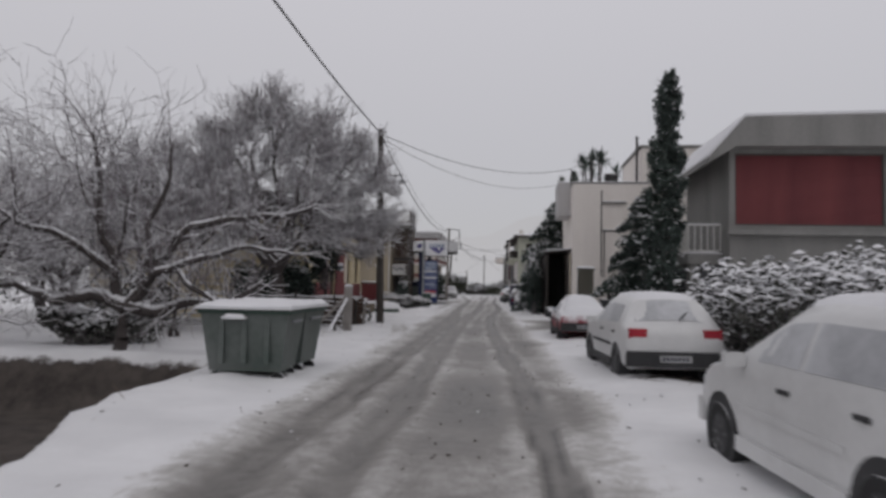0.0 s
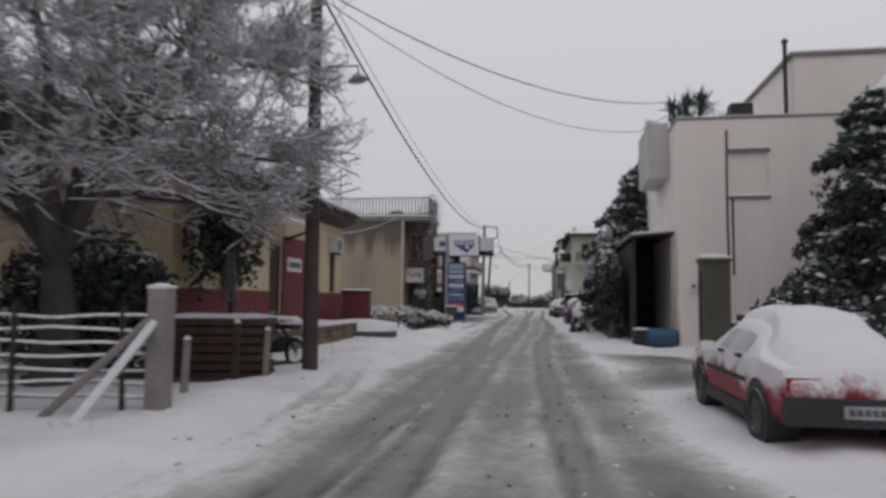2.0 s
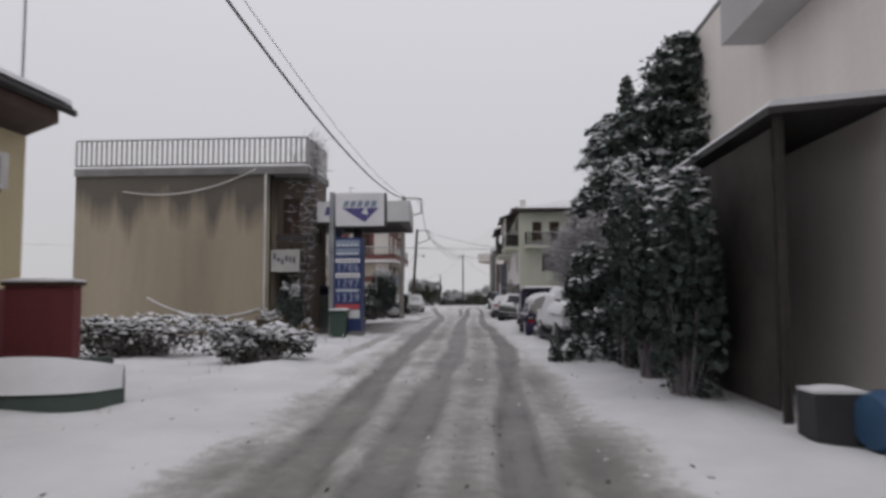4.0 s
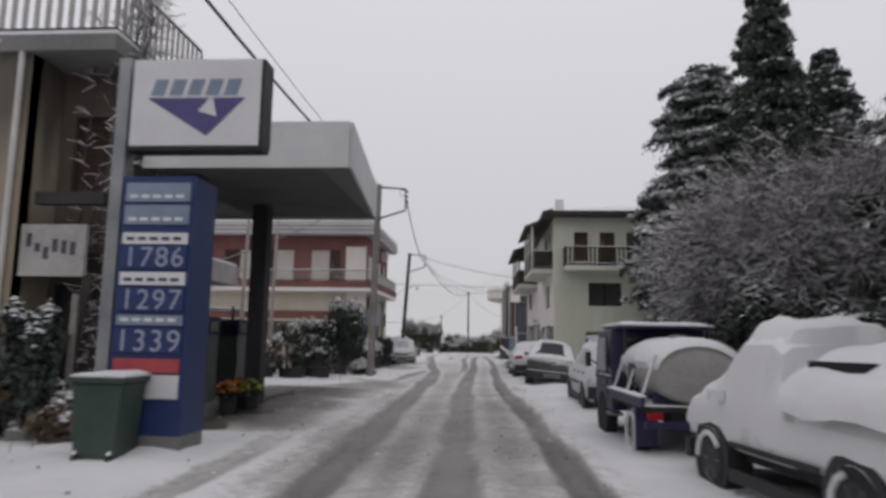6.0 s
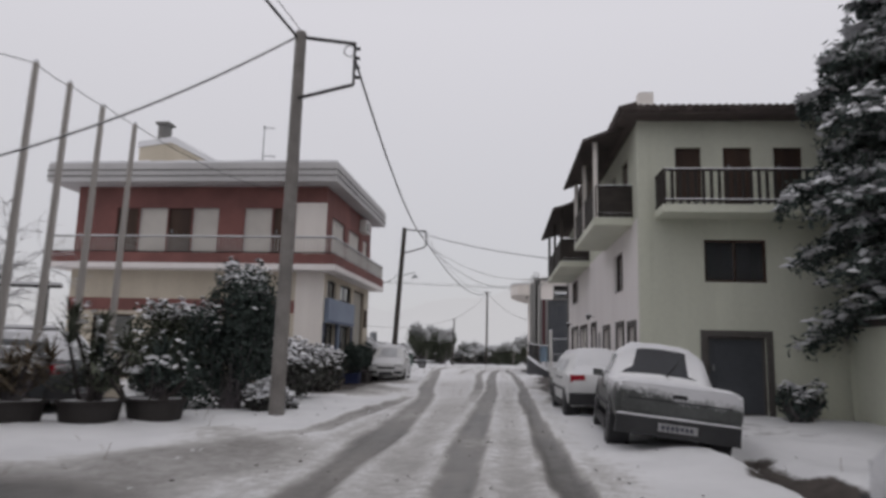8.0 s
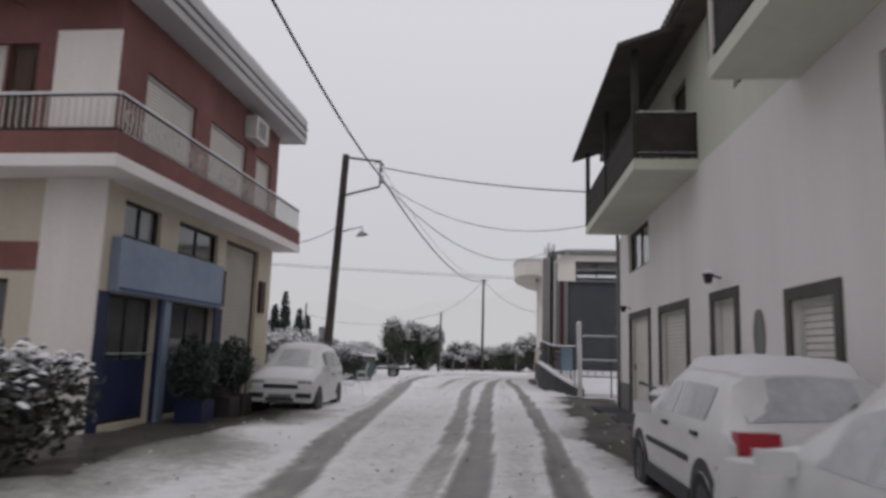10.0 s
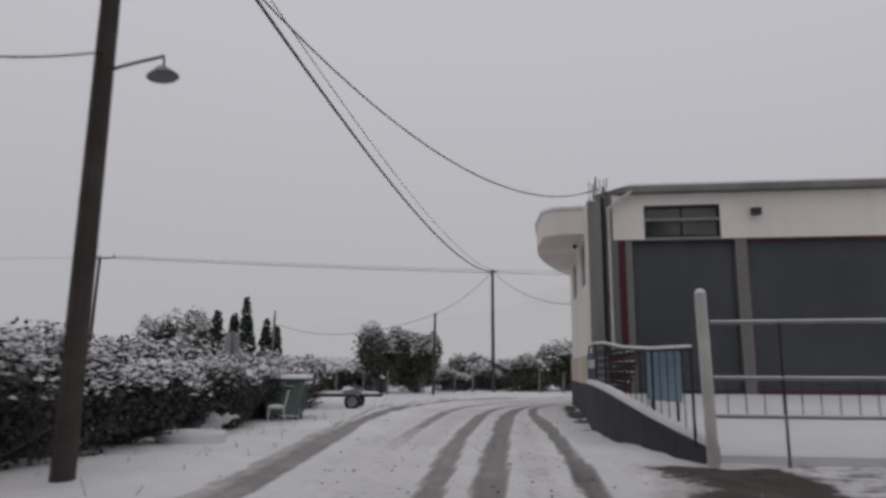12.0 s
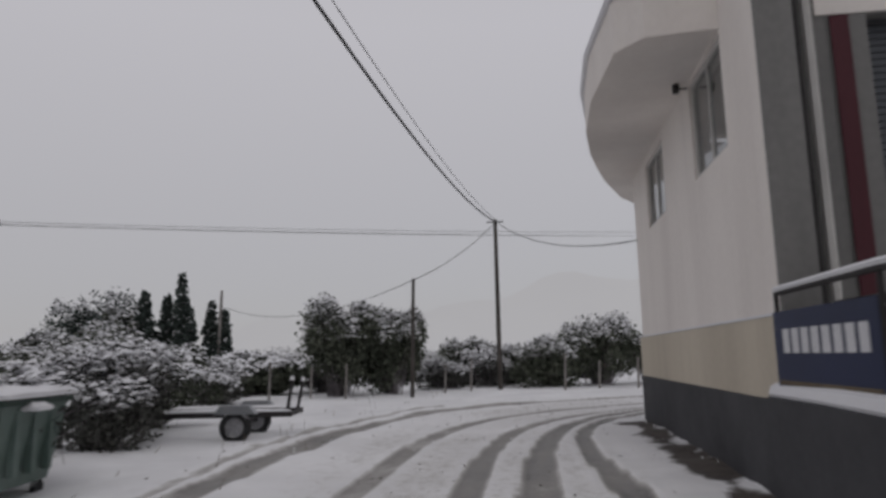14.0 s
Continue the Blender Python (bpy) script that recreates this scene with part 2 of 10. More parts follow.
M_ORANGE = mat("orange_petals", (0.62, 0.22, 0.05), (0.40, 0.12, 0.03), 9, 0.8, 0, island=True, random_tint=0.3)
M_LIME = mat("yellow_green_petals", (0.50, 0.48, 0.10), (0.30, 0.32, 0.06), 9, 0.8, 0, island=True, random_tint=0.3)
M_SOIL = mat("wet_brown_soil", (0.06, 0.045, 0.037), (0.03, 0.024, 0.02), 5, 0.9, 0.5)
M_TERRA = mat("dark_plant_pot", (0.05, 0.045, 0.043), (0.03, 0.026, 0.025), 5, 0.8, 0.2)
M_CABLE = mat("black_cable", (0.03, 0.03, 0.032), (0.02, 0.02, 0.02), 9, 0.7, 0)
M_HULL = mat("faded_green_hull", (0.075, 0.10, 0.085), (0.045, 0.06, 0.05), 4, 0.6, 0.15)
M_BARREL = mat("blue_plastic_barrel", (0.05, 0.11, 0.20), (0.03, 0.07, 0.13), 4, 0.5, 0.1)
M_INK = mat("dark_lettering", (0.09, 0.09, 0.11), (0.06, 0.06, 0.08), 6, 0.7, 0)

m_glass = bpy.data.materials.new("window_glass")
m_glass.use_nodes = True
_b = m_glass.node_tree.nodes["Principled BSDF"]
_b.inputs["Base Color"].default_value = (0.75, 0.78, 0.8, 1)
_b.inputs["Roughness"].default_value = 0.03
_b.inputs["Transmission Weight"].default_value = 0.95
_b.inputs["IOR"].default_value = 1.45
M_GLASS = m_glass
M_DIGIT = mat("faded_white_digits", (0.40, 0.42, 0.50), (0.25, 0.27, 0.36), 6, 0.6, 0)


# ---- building tools ----
FIRST, SIDE = 3.7, -0.65  # how far along and across the road the first stretch of houses stands


def thing(name, x=0, y=0, z=0, rz=0, label="", category="", group="", kind=""):
    ob = new(name)
    ob.empty_display_size = 0.2
    ob.matrix_basis = pose(x, y, z, 0, 0, rz)
    return tagged(ob, label, category, group, kind)


def part(name, bm, material, parent=None, label="", smooth=False, bevel=0.0):
    if bevel:
        es = [e for e in bm.edges if len(e.link_faces) == 2 and e.calc_face_angle(0) > 0.6]
        bmesh.ops.bevel(bm, geom=es, offset=bevel, segments=2, profile=0.6, affect="EDGES", clamp_overlap=True)
    me = bpy.data.meshes.new(name)
    bm.to_mesh(me)
    bm.free()
    me.materials.append(material)
    if smooth:
        me.polygons.foreach_set("use_smooth", [True] * len(me.polygons))
        me.set_sharp_from_angle(angle=radians(38))
    ob = new(name, me)
    ob.parent = parent
    return tagged(ob, label) if label else ob


def np_part(name, V, F, material, parent=None, label="", smooth=False, second=None, which=None):
    """A mesh from arrays: F holds rows of three or four corners."""
    V, F = np.asarray(V, np.float32), np.asarray(F, np.int32)
    me = bpy.data.meshes.new(name)
    k = F.shape[1]
    me.vertices.add(len(V))
    me.vertices.foreach_set("co", V.ravel())
    me.loops.add(F.size)
    me.loops.foreach_set("vertex_index", F.ravel())
    me.polygons.add(len(F))
    me.polygons.foreach_set("loop_start", np.arange(0, F.size, k, dtype=np.int32))
    me.polygons.foreach_set("loop_total", np.full(len(F), k, np.int32))
    if smooth:
        me.polygons.foreach_set("use_smooth", np.ones(len(F), bool))
    me.update(calc_edges=True)
    me.validate()
    me.materials.append(material)
    ob = new(name, me)
    ob.parent = parent
    return tagged(ob, label) if label else ob


def B():
    return bmesh.new()


def box(bm, x0, y0, z0, x1, y1, z1, m=None):
    vs = [bm.verts.new((x, y, z)) for z in (z0, z1) for x, y in ((x0, y0), (x1, y0), (x1, y1), (x0, y1))]
    for f in ((3, 2, 1, 0), (4, 5, 6, 7), (0, 1, 5, 4), (1, 2, 6, 5), (2, 3, 7, 6), (3, 0, 4, 7)):
        bm.faces.new([vs[i] for i in f])
    if m is not None:
        bmesh.ops.transform(bm, matrix=m, verts=vs)
    return bm


def prism(bm, poly, axis, a, b):
    """A flat outline, pushed along an axis from a to b."""
    def at(p, v):
        return {"x": (v, p[0], p[1]), "y": (p[0], v, p[1]), "z": (p[0], p[1], v)}[axis]
    lo, hi = [bm.verts.new(at(p, a)) for p in poly], [bm.verts.new(at(p, b)) for p in poly]
    n = len(poly)
    bm.faces.new(lo), bm.faces.new(hi[::-1])
    for i in range(n):
        bm.faces.new((lo[i], hi[i], hi[(i + 1) % n], lo[(i + 1) % n]))
    bmesh.ops.recalc_face_normals(bm, faces=bm.faces)
    return bm


def rod(bm, p, q, r, r2=None, n=8):
    p, q = Vector(p), Vector(q)
    d = (q - p).normalized()
    u = d.orthogonal().normalized()
    v = d.cross(u)
    r2 = r if r2 is None else r2
    lo = [bm.verts.new(p + r * (math.cos(a) * u + math.sin(a) * v)) for a in (2 * math.pi * i / n for i in range(n))]
    hi = [bm.verts.new(q + r2 * (math.cos(a) * u + math.sin(a) * v)) for a in (2 * math.pi * i / n for i in range(n))]
    bm.faces.new(lo[::-1]), bm.faces.new(hi)
    for i in range(n):
        bm.faces.new((lo[i], lo[(i + 1) % n], hi[(i + 1) % n], hi[i]))
    return bm


def path_rod(bm, pts, r, n=6):
    """One bent tube along a line of points."""
    pts = [Vector(p) for p in pts]
    rings, u = [], None
    for i, p in enumerate(pts):
        d = (pts[min(i + 1, len(pts) - 1)] - pts[max(i - 1, 0)]).normalized()
        u = d.orthogonal().normalized() if u is None else (u - d * u.dot(d)).normalized()
        v = d.cross(u)
        rings.append([bm.verts.new(p + r * (math.cos(a) * u + math.sin(a) * v)) for a in (2 * math.pi * k / n for k in range(n))])
    bm.faces.new(rings[0][::-1]), bm.faces.new(rings[-1])
    for a, b in zip(rings, rings[1:]):
        for k in range(n):
            bm.faces.new((a[k], a[(k + 1) % n], b[(k + 1) % n], b[k]))
    return bm


def lump(bm, x0, y0, x1, y1, z, h, seed=0, res=0.18, rough=0.35):
    """A layer of snow with rounded, uneven edges on a flat top."""
    nx, ny = max(2, int((x1 - x0) / res)), max(2, int((y1 - y0) / res))
    nx, ny = min(nx, 40), min(ny, 40)
    top = {}
    for i in range(nx + 1):
        for j in range(ny + 1):
            x, y = x0 + (x1 - x0) * i / nx, y0 + (y1 - y0) * j / ny
            edge = min(i, nx - i, j, ny - j)
            k = noise.noise((x * 1.7 + seed, y * 1.7, seed * 3.1)) * rough + noise.noise((x * 5 + seed, y * 5, 1.0)) * rough * 0.4
            zz = z + h * (0.45 if edge == 0 else 1.0) * (1 + k)
            if edge == 0:
                x += 0.02 * math.copysign(1, x - (x0 + x1) / 2) * (1 + k)
            top[i, j] = bm.verts.new((x, y, zz))
    for i in range(nx):
        for j in range(ny):
            bm.faces.new((top[i, j], top[i + 1, j], top[i + 1, j + 1], top[i, j + 1]))
    ring = [(i, 0) for i in range(nx)] + [(nx, j) for j in range(ny)] + [(i, ny) for i in range(nx, 0, -1)] + [(0, j) for j in range(ny, 0, -1)]
    low = [bm.verts.new((top[r].co.x, top[r].co.y, z + 0.002)) for r in ring]
    for a in range(len(ring)):
        b = (a + 1) % len(ring)
        bm.faces.new((top[ring[a]], low[a], low[b], top[ring[b]]))
    bmesh.ops.recalc_face_normals(bm, faces=bm.faces)
    return bm


def wall(name, parent, p, q, z0, z1, holes, material, thick=0.25, label=""):
    """An upright wall from p to q in the plan, its outer face to the right of p to q; holes: (u0, u1, z0, z1) along it go through."""
    p, q = Vector((*p, 0)), Vector((*q, 0))
    length = (q - p).length
    d = (q - p) / length
    inward = Vector((-d.y, d.x, 0)) * thick
    us = sorted({0, length, *(min(max(h[i], 0), length) for h in holes for i in (0, 1))})
    zs = sorted({z0, z1, *(min(max(h[i], z0), z1) for h in holes for i in (2, 3))})
    solid = {}
    for i in range(len(us) - 1):
        for j in range(len(zs) - 1):
            u, z = (us[i] + us[i + 1]) / 2, (zs[j] + zs[j + 1]) / 2
            solid[i, j] = not any(h[0] < u < h[1] and h[2] < z < h[3] for h in holes)
    bm = B()
    made = {}

    def v(i, j, k):
        if (i, j, k) not in made:
            made[i, j, k] = bm.verts.new(p + d * us[i] + (inward if k else Vector()) + Vector((0, 0, zs[j])))
        return made[i, j, k]
    for (i, j), s in solid.items():
        if not s:
            continue
        bm.faces.new((v(i, j, 0), v(i + 1, j, 0), v(i + 1, j + 1, 0), v(i, j + 1, 0)))
        bm.faces.new((v(i, j + 1, 1), v(i + 1, j + 1, 1), v(i + 1, j, 1), v(i, j, 1)))
        if not solid.get((i - 1, j)):
            bm.faces.new((v(i, j, 1), v(i, j, 0), v(i, j + 1, 0), v(i, j + 1, 1)))
        if not solid.get((i + 1, j)):
            bm.faces.new((v(i + 1, j, 0), v(i + 1, j, 1), v(i + 1, j + 1, 1), v(i + 1, j + 1, 0)))
        if not solid.get((i, j - 1)):
            bm.faces.new((v(i, j, 1), v(i + 1, j, 1), v(i + 1, j, 0), v(i, j, 0)))
        if not solid.get((i, j + 1)):
            bm.faces.new((v(i, j + 1, 0), v(i + 1, j + 1, 0), v(i + 1, j + 1, 1), v(i, j + 1, 1)))
    return part(name, bm, material, parent, label)


def face_frame(p, q):
    """The matrix that takes (along, out of the wall, up) to the place, for a wall from p to q."""
    d = (Vector((*q, 0)) - Vector((*p, 0))).normalized()
    out = Vector((d.y, -d.x, 0))
    m = Matrix.Identity(4)
    for r in range(3):
        m[r][0], m[r][1], m[r][2], m[r][3] = d[r], out[r], (0, 0, 1)[r], (*p, 0)[r]
    return m


def put(bm, m):
    bm.transform(m)
    bmesh.ops.recalc_face_normals(bm, faces=bm.faces)
    return bm


def opening(parent, m, u0, u1, z0, z1, kind, frame_mat=None, panel_mat=None, name=None, label="", sill=False, surround=None, depth=0.08):
    """What fills a hole: kind is glass, shutter (closed slats), door or dark."""
    ob = new(name or ("door" if kind == "door" else "window"))
    ob.parent = parent
    if label:
        tagged(ob, label)
    fm = frame_mat or M_BROWN
    f = 0.06
    bm = B()
    for a in ((u0, z0, u0 + f, z1), (u1 - f, z0, u1, z1), (u0 + f, z1 - f, u1 - f, z1), (u0 + f, z0, u1 - f, z0 + f)):
        box(bm, a[0], -depth - 0.06, a[1], a[2], -depth + 0.01, a[3])
    part("frame", put(bm, m), fm, ob)
    if kind == "glass":
        mid = (u0 + u1) / 2
        bm = box(B(), mid - 0.025, -depth - 0.05, z0 + f, mid + 0.025, -depth, z1 - f)
        part("mullion", put(bm, m), fm, ob)
        for a, b in ((u0 + f, mid - 0.025), (mid + 0.025, u1 - f)):
            part("pane", put(box(B(), a, -depth - 0.035, z0 + f, b, -depth - 0.025, z1 - f), m), M_GLASS, ob)
    elif kind == "shutter":
        bm = B()
        z, step = z0 + f, 0.075
        while z < z1 - f - 0.01:
            top = min(z + step - 0.003, z1 - f)
            vs = [(u0 + f, -depth - 0.04, z), (u1 - f, -depth - 0.04, z), (u1 - f, -depth - 0.008, z + 0.006), (u0 + f, -depth - 0.008, z + 0.006),
                  (u0 + f, -depth - 0.02, top), (u1 - f, -depth - 0.02, top), (u1 - f, -depth - 0.04, top), (u0 + f, -depth - 0.04, top)]
            w = [bm.verts.new(c) for c in vs]
            for fc in ((0, 1, 2, 3), (3, 2, 5, 4), (4, 5, 6, 7), (7, 6, 1, 0), (0, 3, 4, 7), (1, 6, 5, 2)):
                bm.faces.new([w[i] for i in fc])
            z += step
        part("shutter_slats", put(bm, m), panel_mat or M_SHUTTER, ob)
    elif kind == "door":
        bm = box(B(), u0 + f, -depth - 0.05, z0 + f, u1 - f, -depth - 0.01, z1 - f)
        w, h = u1 - u0 - 2 * f, z1 - z0 - 2 * f
        for a, b in ((0.08, 0.46), (0.52, 0.92)):
            box(bm, u0 + f + w * 0.14, -depth - 0.012, z0 + f + h * a, u1 - f - w * 0.14, -depth + 0.012, z0 + f + h * b)
        part("door_leaf", put(bm, m), panel_mat or M_BROWN, ob)
        bm = box(B(), u0 + f + 0.06, -depth - 0.01, z0 + 1.0, u0 + f + 0.10, -depth + 0.05, z0 + 1.14)
        part("handle", put(bm, m), M_GALV, ob)
    else:
        part("backing", put(box(B(), u0 + f, -depth - 0.1, z0 + f, u1 - f, -depth - 0.06, z1 - f), m), M_DARK, ob)
    if surround:
        s = 0.14
        for a in ((u0 - s, z0, u0, z1 + s), (u1, z0, u1 + s, z1 + s), (u0, z1, u1, z1 + s)):
            part("surround", put(box(B(), a[0], -0.02, a[1], a[2], 0.035, a[3]), m), surround, ob)
    if sill:
        part("sill", put(box(B(), u0 - 0.08, -depth, z0 - 0.06, u1 + 0.08, 0.09, z0 - 0.003), m), M_CONCRETE, ob)
        part("snow", put(lump(B(), u0 - 0.06, -0.05, u1 + 0.06, 0.08, z0 - 0.003, 0.05, seed=u0), m), M_SNOW, ob)
    return ob


def railing(parent, pts, z0, z1, material, pitch=0.14, r=0.011, name="railing", flat=False, bar_mat=None):
    """Posts, two rails and upright bars along a line in the plan."""
    ob = new(name)
    ob.parent = parent
    for p, q in zip(pts, pts[1:]):
        for z in (z0 + 0.06, z1):
            part("rail", rod(B(), (*p, z), (*q, z), 0.022, n=6), material, ob)
    made = {}
    for p, q in zip(pts, pts[1:]):
        p, q = Vector(p), Vector(q)
        k = max(1, int((q - p).length / pitch))
        turn = math.degrees(math.atan2(q.y - p.y, q.x - p.x))
        if flat not in made:
            bm = box(B(), -0.045, -0.012, z0 + 0.08, 0.045, 0.012, z1 - 0.02) if flat else rod(B(), (0, 0, z0 + 0.06), (0, 0, z1), r, n=5)
            made[flat] = bpy.data.meshes.new("bar")
            bm.to_mesh(made[flat]), bm.free()
            made[flat].materials.append(bar_mat or material)
        for i in range(k + 1):
            c = p.lerp(q, i / k)
            o = new("bar", made[flat])
            o.parent = ob
            o.matrix_basis = pose(c.x, c.y, 0, 0, 0, turn)
    bm = B()
    for p, q in zip(pts, pts[1:]):
        rod(bm, (*p, z1 + 0.03), (*q, z1 + 0.03), 0.028, n=6)
    part("snow", bm, M_SNOW, ob)
    return ob


def tubes(P, Q, r0, r1, n=4):
    """Many thin tapered tubes as arrays of corners and quads."""
    P, Q, r0, r1 = np.asarray(P, float), np.asarray(Q, float), np.asarray(r0, float), np.asarray(r1, float)
    d = Q - P
    d /= np.linalg.norm(d, axis=1, keepdims=True) + 1e-9
    a = np.where(np.abs(d[:, 2:3]) < 0.9, np.array([[0, 0, 1.0]]), np.array([[1.0, 0, 0]]))
    u = np.cross(d, a)
    u /= np.linalg.norm(u, axis=1, keepdims=True)
    v = np.cross(d, u)
    V, m = [], len(P)
    for base, r in ((P, r0), (Q, r1)):
        for i in range(n):
            t = 2 * math.pi * i / n
            V.append(base + r[:, None] * (math.cos(t) * u + math.sin(t) * v))
    V = np.stack(V, 1).reshape(-1, 3)
    o = (np.arange(m) * 2 * n)[:, None]
    F = np.concatenate([np.concatenate([o + i, o + (i + 1) % n, o + n + (i + 1) % n, o + n + i], 1) for i in range(n)])
    return V, F


def leaves(rng, centres, size, up=0.25, long=1.6):
    """Small pointed leaves in all directions at the centres, as corners and quads."""
    k = len(centres)
    a = rng.normal(size=(k, 3))
    a[:, 2] -= up
    a /= np.linalg.norm(a, axis=1, keepdims=True)
    b = np.cross(a, rng.normal(size=(k, 3)))
    b /= np.linalg.norm(b, axis=1, keepdims=True) + 1e-9
    c = np.cross(a, b)
    s = size * rng.uniform(0.6, 1.35, (k, 1))
    V = np.stack([centres - a * s * long / 2, centres + b * s / 2 + c * s * 0.12, centres + a * s * long / 2, centres - b * s / 2 + c * s * 0.12], 1).reshape(-1, 3)
    F = np.arange(4 * k).reshape(-1, 4)
    return V, F


def flakes(rng, centres, size):
    """Small cushions of snow that lie flat on a crown."""
    k = len(centres)
    s = size * rng.uniform(0.5, 1.5, (k, 1))
    ang = rng.uniform(0, 6.28, (k, 1))
    tilt = rng.normal(0, 0.25, (k, 2))
    V = [centres + np.array([[0, 0, 1]]) * s * 0.35]
    for i in range(5):
        t = ang + i * 2 * math.pi / 5
        dx, dy = np.cos(t) * s * 0.75, np.sin(t) * s * 0.6
        V.append(centres + np.concatenate([dx, dy, dx * tilt[:, :1] + dy * tilt[:, 1:]], 1))
    V = np.stack(V, 1).reshape(-1, 3)
    o = (np.arange(k) * 6)[:, None]
    F = np.concatenate([np.concatenate([o, o + 1 + i, o + 1 + (i + 1) % 5], 1) for i in range(5)])
    return V, F

# ---- ground and road: one sheet of snow, the road a band of slush with wheel tracks pressed into it ----
CENTRE = [(1.45, -30), (1.1, 4), (0.8, 16), (0.2, 30), (-0.19, 40), (-0.6, 50), (-1.05, 62), (-1.45, 74), (-1.9, 86), (-2.4, 98), (-2.9, 108), (-2.7, 114), (-1.2, 118), (1.6, 121), (6.5, 123.6), (14, 126), (30, 128), (60, 128)]
# wheel tracks: half width, depth, line
TRACKS = [
    (0.21, 1.0, [(2.35, -30), (2.3, 6), (2.05, 13), (1.75, 17.5), (1.3, 24), (0.95, 31.5), (0.77, 38), (0.95, 50), (0.55, 61), (0.15, 67), (-0.1, 80), (-0.08, 86), (-0.35, 96), (-0.62, 104), (-1, 109), (-1.1, 111.4), (-0.85, 113.2), (-0.3, 114.8), (0.7, 116.2), (3, 118.3), (7, 120.6), (16, 123), (30, 124.5)]),
    (0.27, 0.95, [(0.65, -30), (0.55, 4), (0.3, 14.8), (0, 20), (-0.23, 29), (-0.35, 33), (-0.39, 40), (-0.38, 49), (-0.75, 60), (-1, 66.5), (-1.1, 72), (-1.2, 84), (-1.5, 92), (-1.7, 100), (-1.82, 107), (-1.75, 110), (-1.5, 112.3), (-0.9, 114.9), (0.3, 116.6), (3, 119.2), (8, 121.8), (16, 124.2), (30, 125.6)]),
    (0.30, 0.9, [(-0.2, -30), (-0.35, 8), (-0.55, 16), (-0.7, 24), (-0.9, 33), (-1.35, 41), (-1.75, 49), (-2.1, 58), (-2.35, 66), (-2.5, 72), (-2.95, 80), (-3.65, 85), (-3.95, 89), (-4.5, 95), (-5.0, 100), (-5.55, 106), (-5.7, 110), (-5.5, 113.4), (-4.9, 116), (-3.8, 118.4), (-2, 120.6), (2, 123.5), (9, 126.5), (30, 129.5)]),
    (0.22, 0.85, [(-1.5, 74), (-1.7, 84.8), (-2, 91), (-2.3, 96), (-2.55, 101), (-2.62, 106.7), (-2.5, 111), (-2.05, 113.8), (-1, 116), (1.5, 118.8), (7, 122), (16, 125), (30, 126.5)]),
    (0.24, 0.8, [(-3.4, 96), (-3.8, 103), (-3.9, 110), (-3.65, 113), (-2.86, 115.5), (-1.34, 117.8), (0.62, 119.6), (6, 122.8), (16, 126.3), (30, 128)]),
    (0.16, 0.5, [(-4.1, 84), (-4.4, 90), (-4.9, 96), (-5.35, 100.5), (-6, 107), (-6.3, 110.5), (-6, 114), (-5.3, 116.8), (-4.1, 119.2)]),
    (0.26, 0.42, [(-1.2, 15.0), (-1.45, 20.0), (-1.75, 24.7), (-2.1, 26.2), (-2.4, 28.0), (-2.9, 30.5), (-3.6, 32.5)]),
    (0.22, 0.7, [(-7.2, 62.6), (-5, 64.8), (-4, 67), (-3.7, 70), (-3.55, 74), (-3.4, 80)]),
    (0.26, 0.45, [(-2.59, 40), (-3.02, 48.5), (-3.2, 55), (-3.3, 60)]),
]
# trodden wet slush: x0, y0, x1, y1, how wet
WET = [(-15, 56.5, -3.2, 66.2, 0.95), (-9.0, 78.0, -4.6, 89.2, 0.9), (0.4, 78.5, 2.6, 98.0, 0.7), (-5.2, 62.0, -2.6, 70.0, 0.5), (2.5, 27.5, 4.2, 33.6, 0.8)]
# bare or wet places, and darkened ground right of the covered pickup: x0, y0, x1, y1, how bare
BARE = [(0.5, 79.0, 2.6, 98.0, 0.8), (-8.0, 80.0, -5.3, 88.2, 0.95), (-6.2, 26.2, -4.0, 30.7, 0.8), (-0.1, 103.5, 0.6, 114.0, 0.8), (2.45, 65.5, 3.05, 73.6, 0.95),
        (3.4, 71.5, 5.2, 74.5, 0.4), (3.8, 13.6, 5.4, 21.7, 0.65), (-14, 49.0, -6.0, 56.4, 0.35), (4.5, 46.5, 8.8, 66.0, 0.95), (3.3, 47.5, 6.0, 51.2, 1.0), (-15, 56.3, -4.3, 64.5, 0.97), (2.2, 92.4, 9.0, 99.5, 0.45)]


def dense(line, step=0.5):
    line = np.array(line, float)
    d = np.r_[0, np.cumsum(np.hypot(*np.diff(line, axis=0).T))]
    s = np.arange(0, d[-1], step)
    # rounded by a running mean
    out = np.stack([np.interp(s, d, line[:, 0]), np.interp(s, d, line[:, 1])], 1)
    k = np.ones(9) / 9
    pad = np.pad(out, ((4, 4), (0, 0)), mode="edge")
    return np.stack([np.convolve(pad[:, i], k, "valid") for i in (0, 1)], 1)


def away(P, line, near=9.0):
    """The distance of each place from a line, where it is near."""
    line = dense(line)
    best = np.full(len(P), near)
    for a, b in zip(line, line[1:]):
        m = (np.abs(P[:, 0] - a[0]) < near) & (np.abs(P[:, 1] - a[1]) < near)
        if not m.any():
            continue
        q, d = P[m] - a, b - a
        t = np.clip(q @ d / (d @ d + 1e-9), 0, 1)
        best[m] = np.minimum(best[m], np.hypot(*(q - t[:, None] * d).T))
    return best


